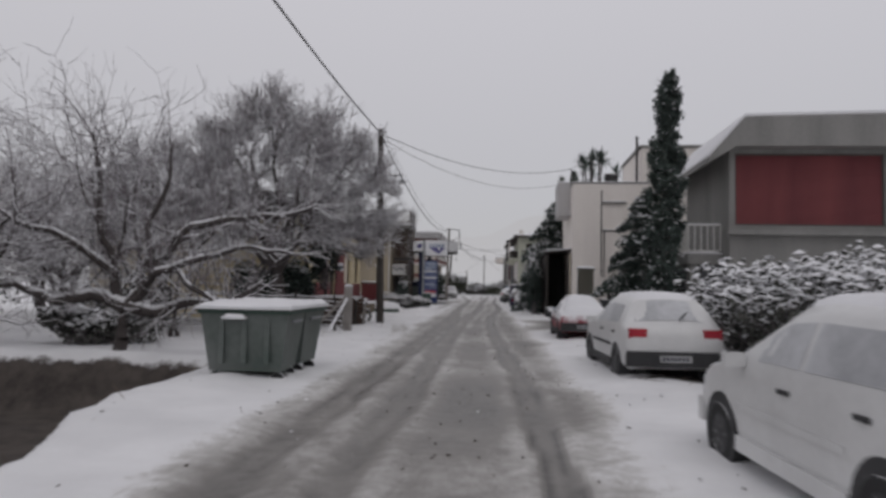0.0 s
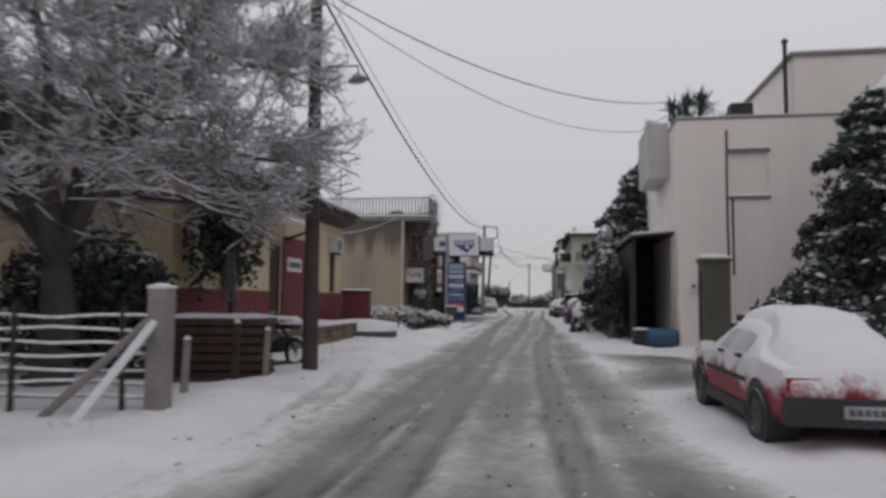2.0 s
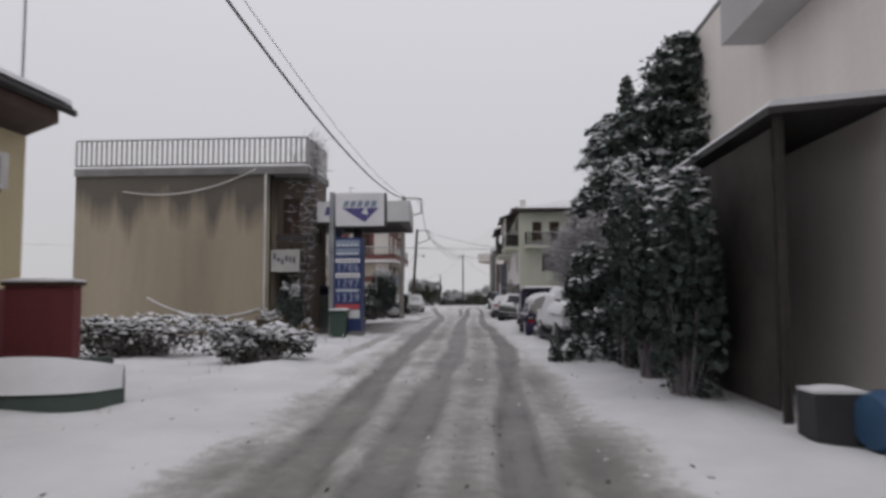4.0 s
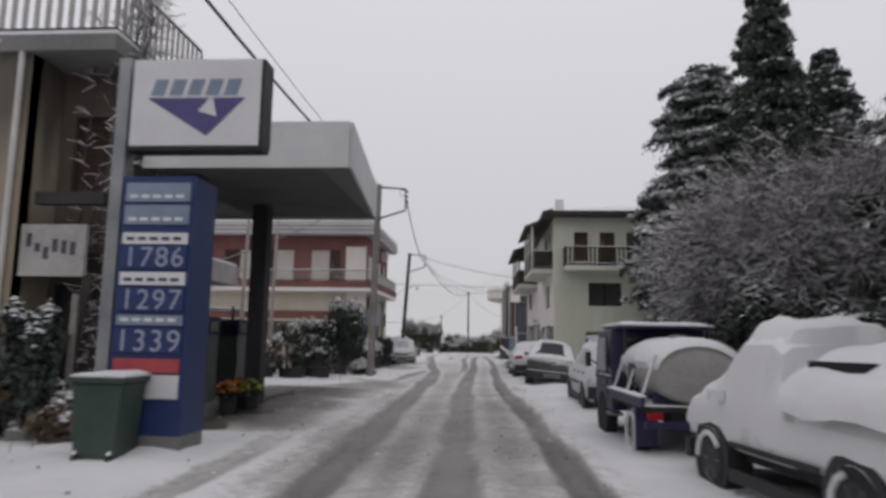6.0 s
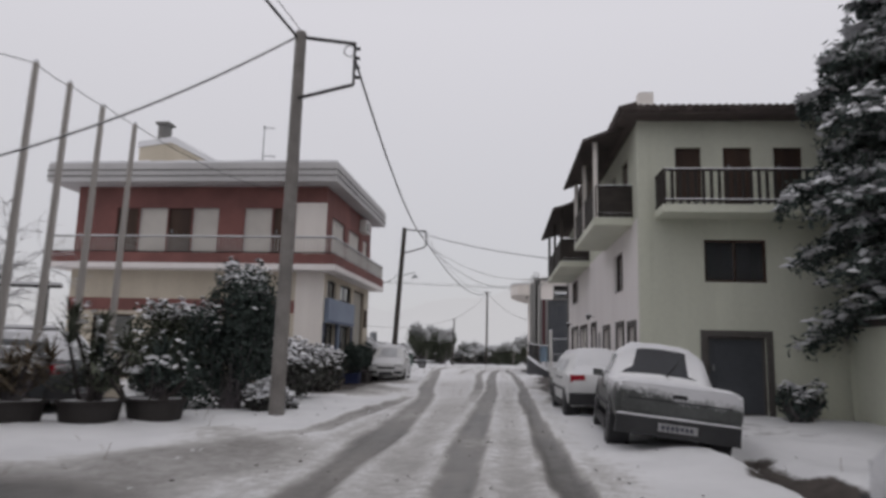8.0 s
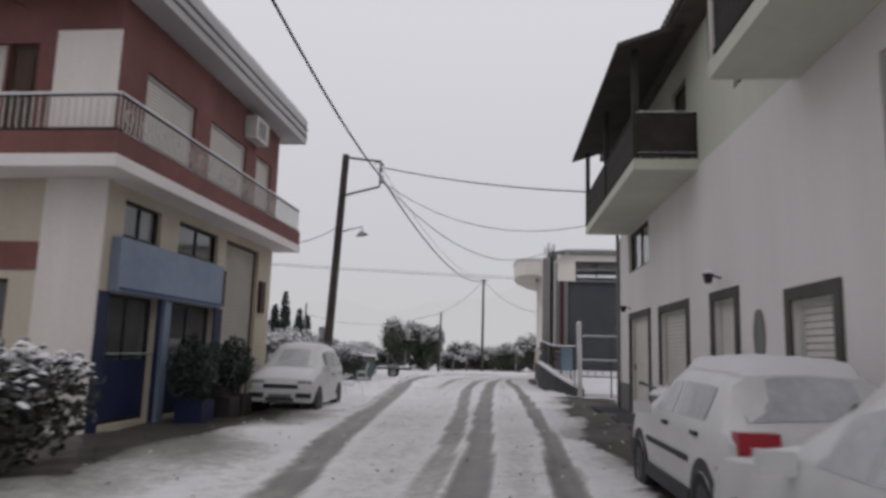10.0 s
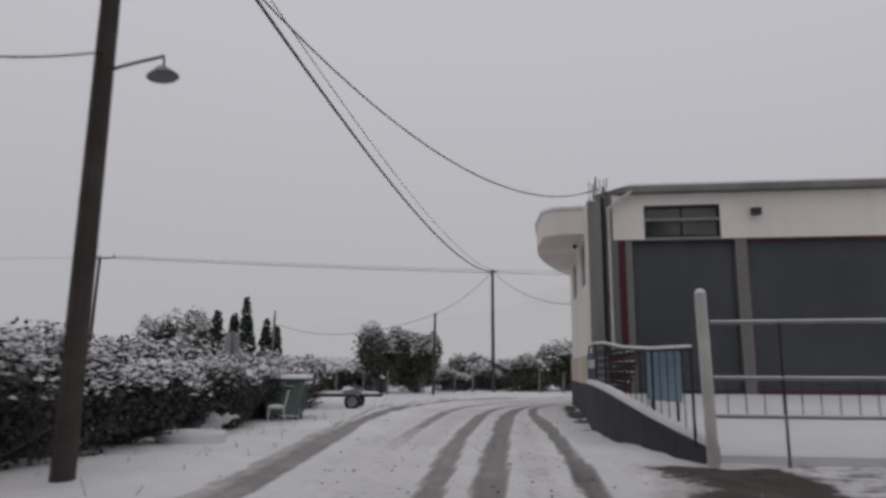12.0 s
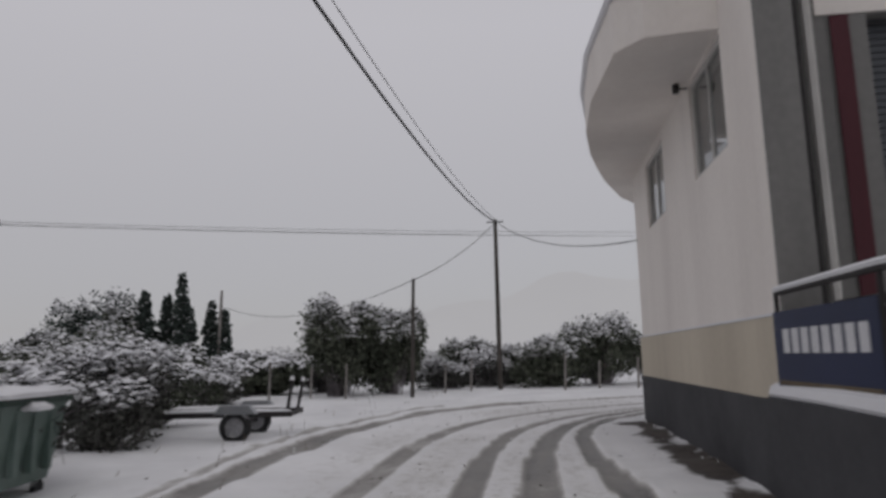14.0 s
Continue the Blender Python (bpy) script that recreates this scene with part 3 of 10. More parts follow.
def wave(P, scale, seed, octaves=3):
    """Smooth uneven values about 0, made of turned waves."""
    rng = np.random.default_rng(seed)
    out = np.zeros(len(P))
    for o in range(octaves):
        for _ in range(5):
            a, ph, k = rng.uniform(0, 6.28), rng.uniform(0, 6.28), scale * 2 ** o * rng.uniform(0.7, 1.4)
            out += np.sin(P[:, 0] * k * math.cos(a) + P[:, 1] * k * math.sin(a) + ph + 1.3 * np.sin(P[:, 1] * k * 0.61 + ph)) / 2 ** o / 5
    return out


gx = np.r_[-900, -420, -200, -110, -70, -45, -32, -24, np.arange(-18, -9, 0.45), np.arange(-9, 7.2, 0.085), np.arange(7.2, 14, 0.45), 16, 20, 28, 40, 60, 90, 150, 300, 900]
gy = np.r_[-300, -120, -60, -30, -18, np.arange(-10, -1, 0.7), np.arange(-1, 132, 0.2), np.arange(132, 150, 1.2), 156, 165, 180, 200, 240, 300, 450, 900]
GX, GY = np.meshgrid(gx, gy, indexing="ij")
P2 = np.stack([GX.ravel(), GY.ravel()], 1)
lat = away(P2, CENTRE)
squash = np.zeros(len(P2))
ridge = np.zeros(len(P2))
piled = np.zeros(len(P2))
wob = wave(P2, 0.8, 3) * 0.09 + wave(P2, 5.0, 31) * 0.025
soft = np.clip((P2[:, 1] - 60) / 28, 0, 1)
crisp = np.interp(P2[:, 1], [30, 44], [0.60, 0.82])
for width, deep, line in TRACKS:
    d = away(P2, line) + wob * (1 - 0.45 * soft)
    width = width * (1 - 0.28 * soft)
    fade = np.clip((P2[:, 1] - line[0][1]) / 12, 0, 1) if line[0][1] > 0 else 1.0
    if line[-1][1] < 75:
        fade = fade * np.clip((line[-1][1] - P2[:, 1]) / 7, 0, 1)
    squash = np.maximum(squash, fade * deep * np.clip((1.1 - d / width) * (1.7 + 1.6 * soft) + 0.2 - 0.1 * soft, 0, 1) * (crisp + (1 - crisp) * np.exp(-((d - 0.72 * width) / 0.09) ** 2)) * (1 + 0.22 * wave(P2, 1.7, 81)))
    piled = np.maximum(piled, fade * np.exp(-((d - width * 1.42) / 0.13) ** 2))
    ridge += fade * 0.022 * np.exp(-((d - width * 1.35) / 0.13) ** 2)
on_road = np.clip((2.25 + wave(P2, 0.8, 5) * 0.22 + 0.35 * soft - lat) / (0.75 + 0.3 * soft), 0, 1)
worn = on_road * (1 - (0.3 + 0.1 * soft) * piled * (1 + 0.5 * wave(P2, 4.0, 71))) * np.interp(P2[:, 1], [36, 44, 62, 88], [0.66, 0.50, 0.45, 0.16]) * (1 + 0.28 * wave(P2, 2.4, 8) + 0.4 * wave(P2, 0.5, 18))
slush = np.clip(np.maximum(worn, squash * (0.95 - 0.12 * soft) * (1 + 0.25 * wave(P2, 3.0, 41))), 0, 1)
for x0, y0, x1, y1, k in WET:
    inside = np.minimum(np.minimum(P2[:, 0] - x0, x1 - P2[:, 0]), np.minimum(P2[:, 1] - y0, y1 - P2[:, 1])) + wave(P2, 0.9, 13) * 0.7
    slush = np.maximum(slush, k * np.clip(inside / 1.6 + 0.3, 0, 1) * (1 + 0.2 * wave(P2, 3.0, 14)))
bare = np.zeros(len(P2))
for x0, y0, x1, y1, k in BARE:
    inside = np.minimum(np.minimum(P2[:, 0] - x0, x1 - P2[:, 0]), np.minimum(P2[:, 1] - y0, y1 - P2[:, 1])) + wave(P2, 1.6, 11) * 0.45
    bare = np.maximum(bare, k * np.clip(inside / 0.5 + 0.3, 0, 1) * np.clip(1 - on_road * 1.1, 0, 1))
height = 0.012 * wave(P2, 1.4, 21) + 0.055 * (1 - on_road) * (1 + wave(P2, 1.3, 23)) - 0.028 * squash + ridge
height += 0.012 * wave(P2, 6.0, 27, 2) * (0.4 + 0.6 * (1 - on_road))
bank = np.exp(-((lat - 3.5) / 0.55) ** 2)
height += bank * 0.06 * (1 + 0.9 * wave(P2, 2.2, 29)) + 0.02 * np.clip(wave(P2, 7.0, 33, 2), 0, 1) * np.clip((lat - 2.7) / 0.6, 0, 1)
height -= bare * 0.04
# a shallow gutter beside the garden wall
inside = np.minimum(np.minimum(P2[:, 0] - 2.25, 3.2 - P2[:, 0]), np.minimum(P2[:, 1] - 65.5, 74.2 - P2[:, 1]))
height -= 0.16 * np.clip(inside / 0.3, 0, 1)
# a dark ditch beside the first stretch
edge_x = np.interp(P2[:, 1], [-10, 3.7, 7.3, 10.7, 13.9, 16.0], [-1.55, -1.55, -2.1, -3.25, -3.6, -3.85]) + 0.12 * wave(P2, 2.0, 61)
inside = np.minimum(np.minimum(P2[:, 0] + 11.1, edge_x - P2[:, 0]), np.minimum(P2[:, 1] + 8, 15.7 - P2[:, 1] + 0.15 * wave(P2, 1.5, 62)))
height -= 1.15 * np.clip(inside / 0.55, 0, 1)
bare = np.maximum(bare, np.clip(inside / 0.25 + 0.2, 0, 1) * 1.0)
far = np.clip((np.hypot(P2[:, 0], P2[:, 1] - 60) - 95) / 400, 0, 1)
height = np.where(far > 0, height * (1 - far) - 1.2 * far, height)
V = np.concatenate([P2, height[:, None]], 1)
nx, ny = len(gx), len(gy)
I, J = np.meshgrid(np.arange(nx - 1), np.arange(ny - 1), indexing="ij")
q = (I * ny + J).ravel()
F = np.stack([q, q + ny, q + ny + 1, q + 1], 1)
road_face = lat[F].max(1) < 3.3


def ground_material():
    m = bpy.data.materials.new("snow_and_slush")
    m.use_nodes = True
    n, l = m.node_tree.nodes, m.node_tree.links
    b = n["Principled BSDF"]
    b.inputs["Specular IOR Level"].default_value = 0.25
    geo = n.new("ShaderNodeNewGeometry")

    def noise_node(scale, detail=5, rough=0.6):
        t = n.new("ShaderNodeTexNoise")
        t.inputs["Scale"].default_value, t.inputs["Detail"].default_value, t.inputs["Roughness"].default_value = scale, detail, rough
        l.new(geo.outputs["Position"], t.inputs[0])
        return t.outputs[0]

    def math_node(op, a, c, d=None):
        t = n.new("ShaderNodeMath")
        t.operation = op
        for i, v in enumerate((a, c, d)):
            if v is None:
                continue
            if isinstance(v, (int, float)):
                t.inputs[i].default_value = v
            else:
                l.new(v, t.inputs[i])
        return t.outputs[0]

    def ramp(fac, stops):
        t = n.new("ShaderNodeValToRGB")
        e = t.color_ramp.elements
        while len(e) < len(stops):
            e.new(0.5)
        for el, (p, c) in zip(e, stops):
            el.position, el.color = p, (*c, 1)
        l.new(fac, t.inputs[0])
        return t.outputs[0]

    def mix(fac, a, c):
        t = n.new("ShaderNodeMix")
        t.data_type = "RGBA"
        l.new(fac, t.inputs[0])
        l.new(a, t.inputs[6]), l.new(c, t.inputs[7])
        return t.outputs[2]
    fine, mid, clump, broad = noise_node(26), noise_node(6), noise_node(2.2, 6, 0.7), noise_node(0.5)
    a1, a2 = n.new("ShaderNodeAttribute"), n.new("ShaderNodeAttribute")
    a1.attribute_name, a2.attribute_name = "slush", "bare"
    s = math_node("ADD", a1.outputs["Fac"], math_node("MULTIPLY", math_node("SUBTRACT", mid, 0.5), 0.55))
    s = math_node("ADD", s, math_node("MULTIPLY", math_node("SUBTRACT", fine, 0.5), 0.35))
    snow = ramp(broad, [(0.35, (0.64, 0.64, 0.65)), (0.65, (0.76, 0.76, 0.77))])
    slush_c = ramp(s, [(0.12, (0.69, 0.685, 0.685)), (0.34, (0.43, 0.42, 0.407)), (0.60, (0.235, 0.224, 0.212)), (0.95, (0.10, 0.095, 0.090))])
    fac = ramp(s, [(0.06, (0, 0, 0)), (0.22, (1, 1, 1))])
    c = mix(fac, snow, slush_c)
    soil = ramp(clump, [(0.3, (0.035, 0.03, 0.028)), (0.7, (0.10, 0.085, 0.075))])
    bf = math_node("ADD", a2.outputs["Fac"], math_node("MULTIPLY", math_node("SUBTRACT", clump, 0.5), 1.1))
    c = mix(ramp(bf, [(0.42, (0, 0, 0)), (0.62, (1, 1, 1))]), c, soil)
    l.new(c, b.inputs["Base Color"])
    r = ramp(s, [(0.2, (0.8, 0.8, 0.8)), (0.8, (0.42, 0.42, 0.42))])
    l.new(r, b.inputs["Roughness"])
    bp = n.new("ShaderNodeBump")
    bp.inputs["Strength"].default_value, bp.inputs["Distance"].default_value = 0.55, 0.03
    l.new(math_node("ADD", math_node("MULTIPLY", fine, 0.4), mid), bp.inputs["Height"])
    l.new(bp.outputs[0], b.inputs["Normal"])
    return m


M_GROUND = ground_material()
for nm, sel, text in (("ground", ~road_face, "snow-covered ground with bare wet patches"), ("road", road_face, "slushy snow-covered asphalt road with wheel tracks")):
    used, inv = np.unique(F[sel].ravel(), return_inverse=True)
    ob = np_part(nm, V[used], inv.reshape(-1, 4), M_GROUND, None, "", True)
    tagged(ob, text, nm, "", "structure")
    for key, arr in (("slush", slush), ("bare", bare)):
        at = ob.data.attributes.new(key, "FLOAT", "POINT")
        at.data.foreach_set("value", arr[used].astype(np.float32))


def ground_z(x, y):
    k = np.argmin(np.abs(gx - x)) * ny + np.argmin(np.abs(gy - y))
    return float(height[k])


# dim snowy hills far off, their mist painted as a glow near the sky's tone
def far_hills():
    rng = np.random.default_rng(12)
    n_ = 90
    xs = np.linspace(-900, 900, n_)
    Vh, Fh = [], []
    for i, x in enumerate(xs):
        h = 62 + 26 * math.sin(x * 0.006 + 1.2) + 14 * math.sin(x * 0.017 + 0.3) + 6 * math.sin(x * 0.05)
        h = max(12, h - 0.00006 * (x + 120) ** 2)
        for j in range(6):
            f = j / 5
            Vh.append((x, 760 + 160 * f, -4 + h * f ** 0.8 + rng.uniform(-1, 1)))
    for i in range(n_ - 1):
        for j in range(5):
            a = i * 6 + j
            Fh.append((a, a + 6, a + 7, a + 1))
    m = bpy.data.materials.new("hillside_haze_glow")
    m.use_nodes = True
    nn, ll = m.node_tree.nodes, m.node_tree.links
    for x in list(nn):
        nn.remove(x)
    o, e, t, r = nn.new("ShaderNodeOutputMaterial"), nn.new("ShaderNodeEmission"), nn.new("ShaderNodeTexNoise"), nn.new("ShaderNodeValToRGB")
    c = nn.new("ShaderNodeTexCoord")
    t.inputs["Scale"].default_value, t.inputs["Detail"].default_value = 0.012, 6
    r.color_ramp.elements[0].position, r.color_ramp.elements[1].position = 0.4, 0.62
    # haze put into the emission: both stops sit close to the horizon sky
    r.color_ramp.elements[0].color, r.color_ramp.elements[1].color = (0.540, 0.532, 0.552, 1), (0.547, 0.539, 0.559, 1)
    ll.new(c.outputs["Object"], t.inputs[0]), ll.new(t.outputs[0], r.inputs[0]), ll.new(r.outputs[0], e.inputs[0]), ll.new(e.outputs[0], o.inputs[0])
    tagged(np_part("backdrop", Vh, Fh, m, None, "", True), "pale snowy hills in the distance, haze painted as a faint glow", "hills", "", "structure")


far_hills()

# ---- buildings ----
def shell(parent, x0, y0, x1, y1, z0, z1, material, south=(), west=(), east=(), north=(), thick=0.25):
    """Four walls round a plan; holes along each: south from x0, east from y0, west from y0, north from x0."""
    ln, dp = x1 - x0, y1 - y0
    wall("wall", parent, (x0, y0), (x1, y0), z0, z1, south, material, thick)
    wall("wall", parent, (x1, y0 + thick), (x1, y1 - thick), z0, z1, [(a - thick, b - thick, c, d) for a, b, c, d in east], material, thick)
    wall("wall", parent, (x1, y1), (x0, y1), z0, z1, [(ln - b, ln - a, c, d) for a, b, c, d in north], material, thick)
    wall("wall", parent, (x0, y1 - thick), (x0, y0 + thick), z0, z1, [(dp - b - thick, dp - a - thick, c, d) for a, b, c, d in west], material, thick)


def face_s(x0, y0):
    return face_frame((x0, y0), (x0 + 1, y0))


def face_e(x1, y0):
    return face_frame((x1, y0), (x1, y0 + 1))


def face_w(x0, y0):
    """Along it u runs towards -y from y0."""
    return face_frame((x0, y0), (x0, y0 - 1))


def flat_roof(parent, x0, y0, x1, y1, z, t, material, over=0.0, snow=0.12, seed=1.0):
    part("roof_slab", box(B(), x0 - over, y0 - over, z, x1 + over, y1 + over, z + t), material, parent, bevel=0.02)
    part("snow", lump(B(), x0 - over + 0.03, y0 - over + 0.03, x1 + over - 0.03, y1 + over - 0.03, z + t, snow, seed, 0.3), M_SNOW, parent, smooth=True)


def yellow_house():
    h = thing("house", SIDE, FIRST, label="low yellow plastered house with a dark red dado and snowy eaves", category="house")
    X, Y0, Y1 = -6.3, 26.0, 37.8
    holes = [(31.1, 32.0, 0.6, 3.1), (34.5, 35.1, 0.6, 3.05), (36.4, 37.05, 1.6, 3.05), (28.2, 29.4, 1.7, 3.0)]
    shell(h, -13.5, Y0, X, Y1, -0.1, 4.5, M_YELLOW, east=[(a - Y0, b - Y0, c, d) for a, b, c, d in holes])
    m = face_e(X, Y0)
    opening(h, m, 31.1 - Y0, 32.0 - Y0, 0.6, 3.1, "door", M_BROWN, M_BROWN)
    opening(h, m, 34.5 - Y0, 35.1 - Y0, 0.6, 3.05, "door", M_BROWN, M_BROWN)
    opening(h, m, 36.4 - Y0, 37.05 - Y0, 1.6, 3.05, "shutter", M_BROWN, M_BROWN)
    opening(h, m, 28.2 - Y0, 29.4 - Y0, 1.7, 3.0, "glass", M_BROWN)
    for a, b in ((26.0, 31.1), (32.0, 34.5), (35.1, 37.8)):
        part("dado", box(B(), X - 0.02, a + 0.002, -0.05, X + 0.02, b - 0.002, 1.58), M_RED, h, "dark red painted dado")
    part("red_panel", box(B(), X + 0.021, 32.02, 0.6, X + 0.05, 33.75, 3.25), M_RED, h)
    part("pale_panel", box(B(), X + 0.021, 33.77, 1.6, X + 0.045, 34.42, 3.2), M_CREAM, h)
    nb = part("notice_board", box(B(), X + 0.051, 32.3, 2.2, X + 0.07, 33.45, 2.62), M_SIGNWHITE, h, "white notice board")
    bm = B()
    for i in range(9):
        box(bm, X + 0.071, 32.4 + i * 0.108, 2.32, X + 0.075, 32.48 + i * 0.108, 2.5)
    part("lettering", bm, M_INK, nb)
    # roof: one slope of sheets that rises away from the road, with a deep eave
    bm = B()
    prism(bm, [(-5.75, 4.5), (-5.75, 4.62), (-9.9, 6.1), (-14.0, 4.62), (-14.0, 4.5), (-9.9, 5.95)], "y", Y0 - 0.4, Y1 + 0.35)
    part("roof", bm, M_ROOF, h, "grey roof sheets")
    bm = B()
    prism(bm, [(-5.72, 4.625), (-5.76, 4.72), (-9.9, 6.24), (-14.0, 4.75), (-14.0, 4.63), (-9.9, 6.11)], "y", Y0 - 0.38, Y1 + 0.33)
    part("snow", bm, M_SNOW, h, bevel=0.03)
    part("gutter", rod(B(), (-5.72, Y0 - 0.4, 4.5), (-5.72, Y1 + 0.35, 4.5), 0.06), M_IRON, h)
    bm = B()
    prism(bm, [(-6.3, 4.5), (-5.76, 4.5), (-5.76, 4.25), (-6.3, 4.05)], "y", Y0, Y1)
    part("eave_board", bm, M_BROWN, h)
    # porch roof on two brackets
    bm = prism(B(), [(-6.3, 3.75), (-5.2, 3.42), (-5.2, 3.5), (-6.3, 3.84)], "y", 29.8, 32.3)
    porch = part("porch_roof", bm, M_YELLOW, h)
    part("snow", prism(B(), [(-6.29, 3.842), (-5.2, 3.502), (-5.22, 3.56), (-6.29, 3.92)], "y", 29.82, 32.28), M_SNOW, porch)
    for y in (29.9, 32.15):
        part("bracket", prism(B(), [(-6.29, 3.1), (-6.29, 3.2), (-5.4, 3.48), (-5.45, 3.4)], "y", y, y + 0.06), M_BROWN, porch)
    # cooler box on the wall
    ac = thing("air_conditioner", -6.12 + SIDE, 36.6 + FIRST, 3.32, label="white air conditioner box on a yellow wall", category="air conditioner")
    part("case", box(B(), -0.16, -0.4, -0.27, 0.14, 0.4, 0.27), M_WHITEPIPE, ac, bevel=0.02)
    bm = B()
    for i in range(9):
        box(bm, 0.141, -0.32, -0.2 + i * 0.045, 0.15, 0.22, -0.18 + i * 0.045)
    part("grille", bm, M_IRON, ac)
    part("bracket", box(B(), -0.178, -0.3, -0.33, 0.1, 0.3, -0.272), M_IRON, ac)
    # aerial
    ae = thing("roof_aerial", -6.4 + SIDE, 38.1 - 0.3 + FIRST, 4.4, label="thin television aerial on a mast at the eaves", category="aerial")
    part("mast", rod(B(), (0, 0, 0), (0, 0, 2.05), 0.02), M_GALV, ae)
    bm = B()
    rod(bm, (0, -0.1, 2.0), (0.35, 0.2, 2.2), 0.012)
    for i in range(5):
        c = Vector((0.07 * i, -0.1 + 0.06 * i, 2.0 + 0.04 * i))
        rod(bm, c + Vector((-0.1, 0.12, 0)), c + Vector((0.1, -0.12, 0)), 0.007, n=5)
    part("antenna", bm, M_GALV, ae)


def terrace_wall():
    t = thing("terrace", SIDE, FIRST, label="raised terrace with a rubble stone edge under snow", category="terrace")
    part("core", box(B(), -6.28, 28.3, -0.1, -4.95, 35.0, 0.55), M_STONE, t)
    rng = random.Random(4)
    y, row = 28.3, 0
    mesh_kinds = []
    for k in range(5):
        bm = box(B(), -0.5, -0.5, -0.5, 0.5, 0.5, 0.5)
        bmesh.ops.bevel(bm, geom=list(bm.edges), offset=0.12, segments=1, affect="EDGES")
        for v in bm.verts:
            v.co += Vector([rng.uniform(-0.05, 0.05) for _ in range(3)])
        me = bpy.data.meshes.new("stone")
        bm.to_mesh(me), bm.free()
        me.materials.append(M_STONE)
        mesh_kinds.append(me)
    for row in range(3):
        y = 28.3 + 0.1 * row
        while y < 34.9:
            w = rng.uniform(0.25, 0.5)
            o = new("stone", mesh_kinds[rng.randrange(5)])
            o.parent = t
            o.matrix_basis = pose(-4.93, y + w / 2, 0.09 + 0.2 * row) @ Matrix.Diagonal((0.16, w - 0.02, 0.195, 1))
            y += w
    part("snow", lump(B(), -6.25, 28.3, -4.83, 35.0, 0.57, 0.09, 3.0, 0.2), M_SNOW, t, smooth=True)
    r = thing("parapet_wall", SIDE, FIRST, label="dark red painted parapet wall with snow on top", category="wall")
    part("body", box(B(), -6.05, 37.1, -0.05, -4.97, 37.3, 1.62), M_RED, r, bevel=0.01)
    part("coping", box(B(), -6.07, 37.05, 1.622, -4.93, 37.35, 1.68), M_BROWN, r)
    part("snow", lump(B(), -6.05, 37.06, -4.95, 37.34, 1.68, 0.06, 2.0, 0.1), M_SNOW, r)


def tan_house():
    h = thing("house", SIDE, FIRST, label="tan rendered house behind bare trees", category="house")
    shell(h, -16.0, 27.0, -10.2, 33.0, -0.1, 3.75, M_CREAM, south=[(2.1, 3.3, 2.45, 3.3), (4.6, 5.4, 0.05, 2.1)])
    m = face_s(-16.0, 27.0)
    opening(h, m, 2.1, 3.3, 2.45, 3.3, "glass", M_BROWN, sill=True)
    opening(h, m, 4.6, 5.4, 0.05, 2.1, "door", M_BROWN)
    bm = prism(B(), [(26.5, 3.7), (33.5, 3.7), (30.0, 5.1)], "x", -16.4, -9.8)
    part("roof", bm, M_TILE, h, "old tiled roof")
    part("snow", prism(B(), [(26.45, 3.76), (26.5, 3.84), (30.0, 5.25), (33.5, 3.84), (33.55, 3.76), (30.0, 5.12)], "x", -16.42, -9.78), M_SNOW, h)


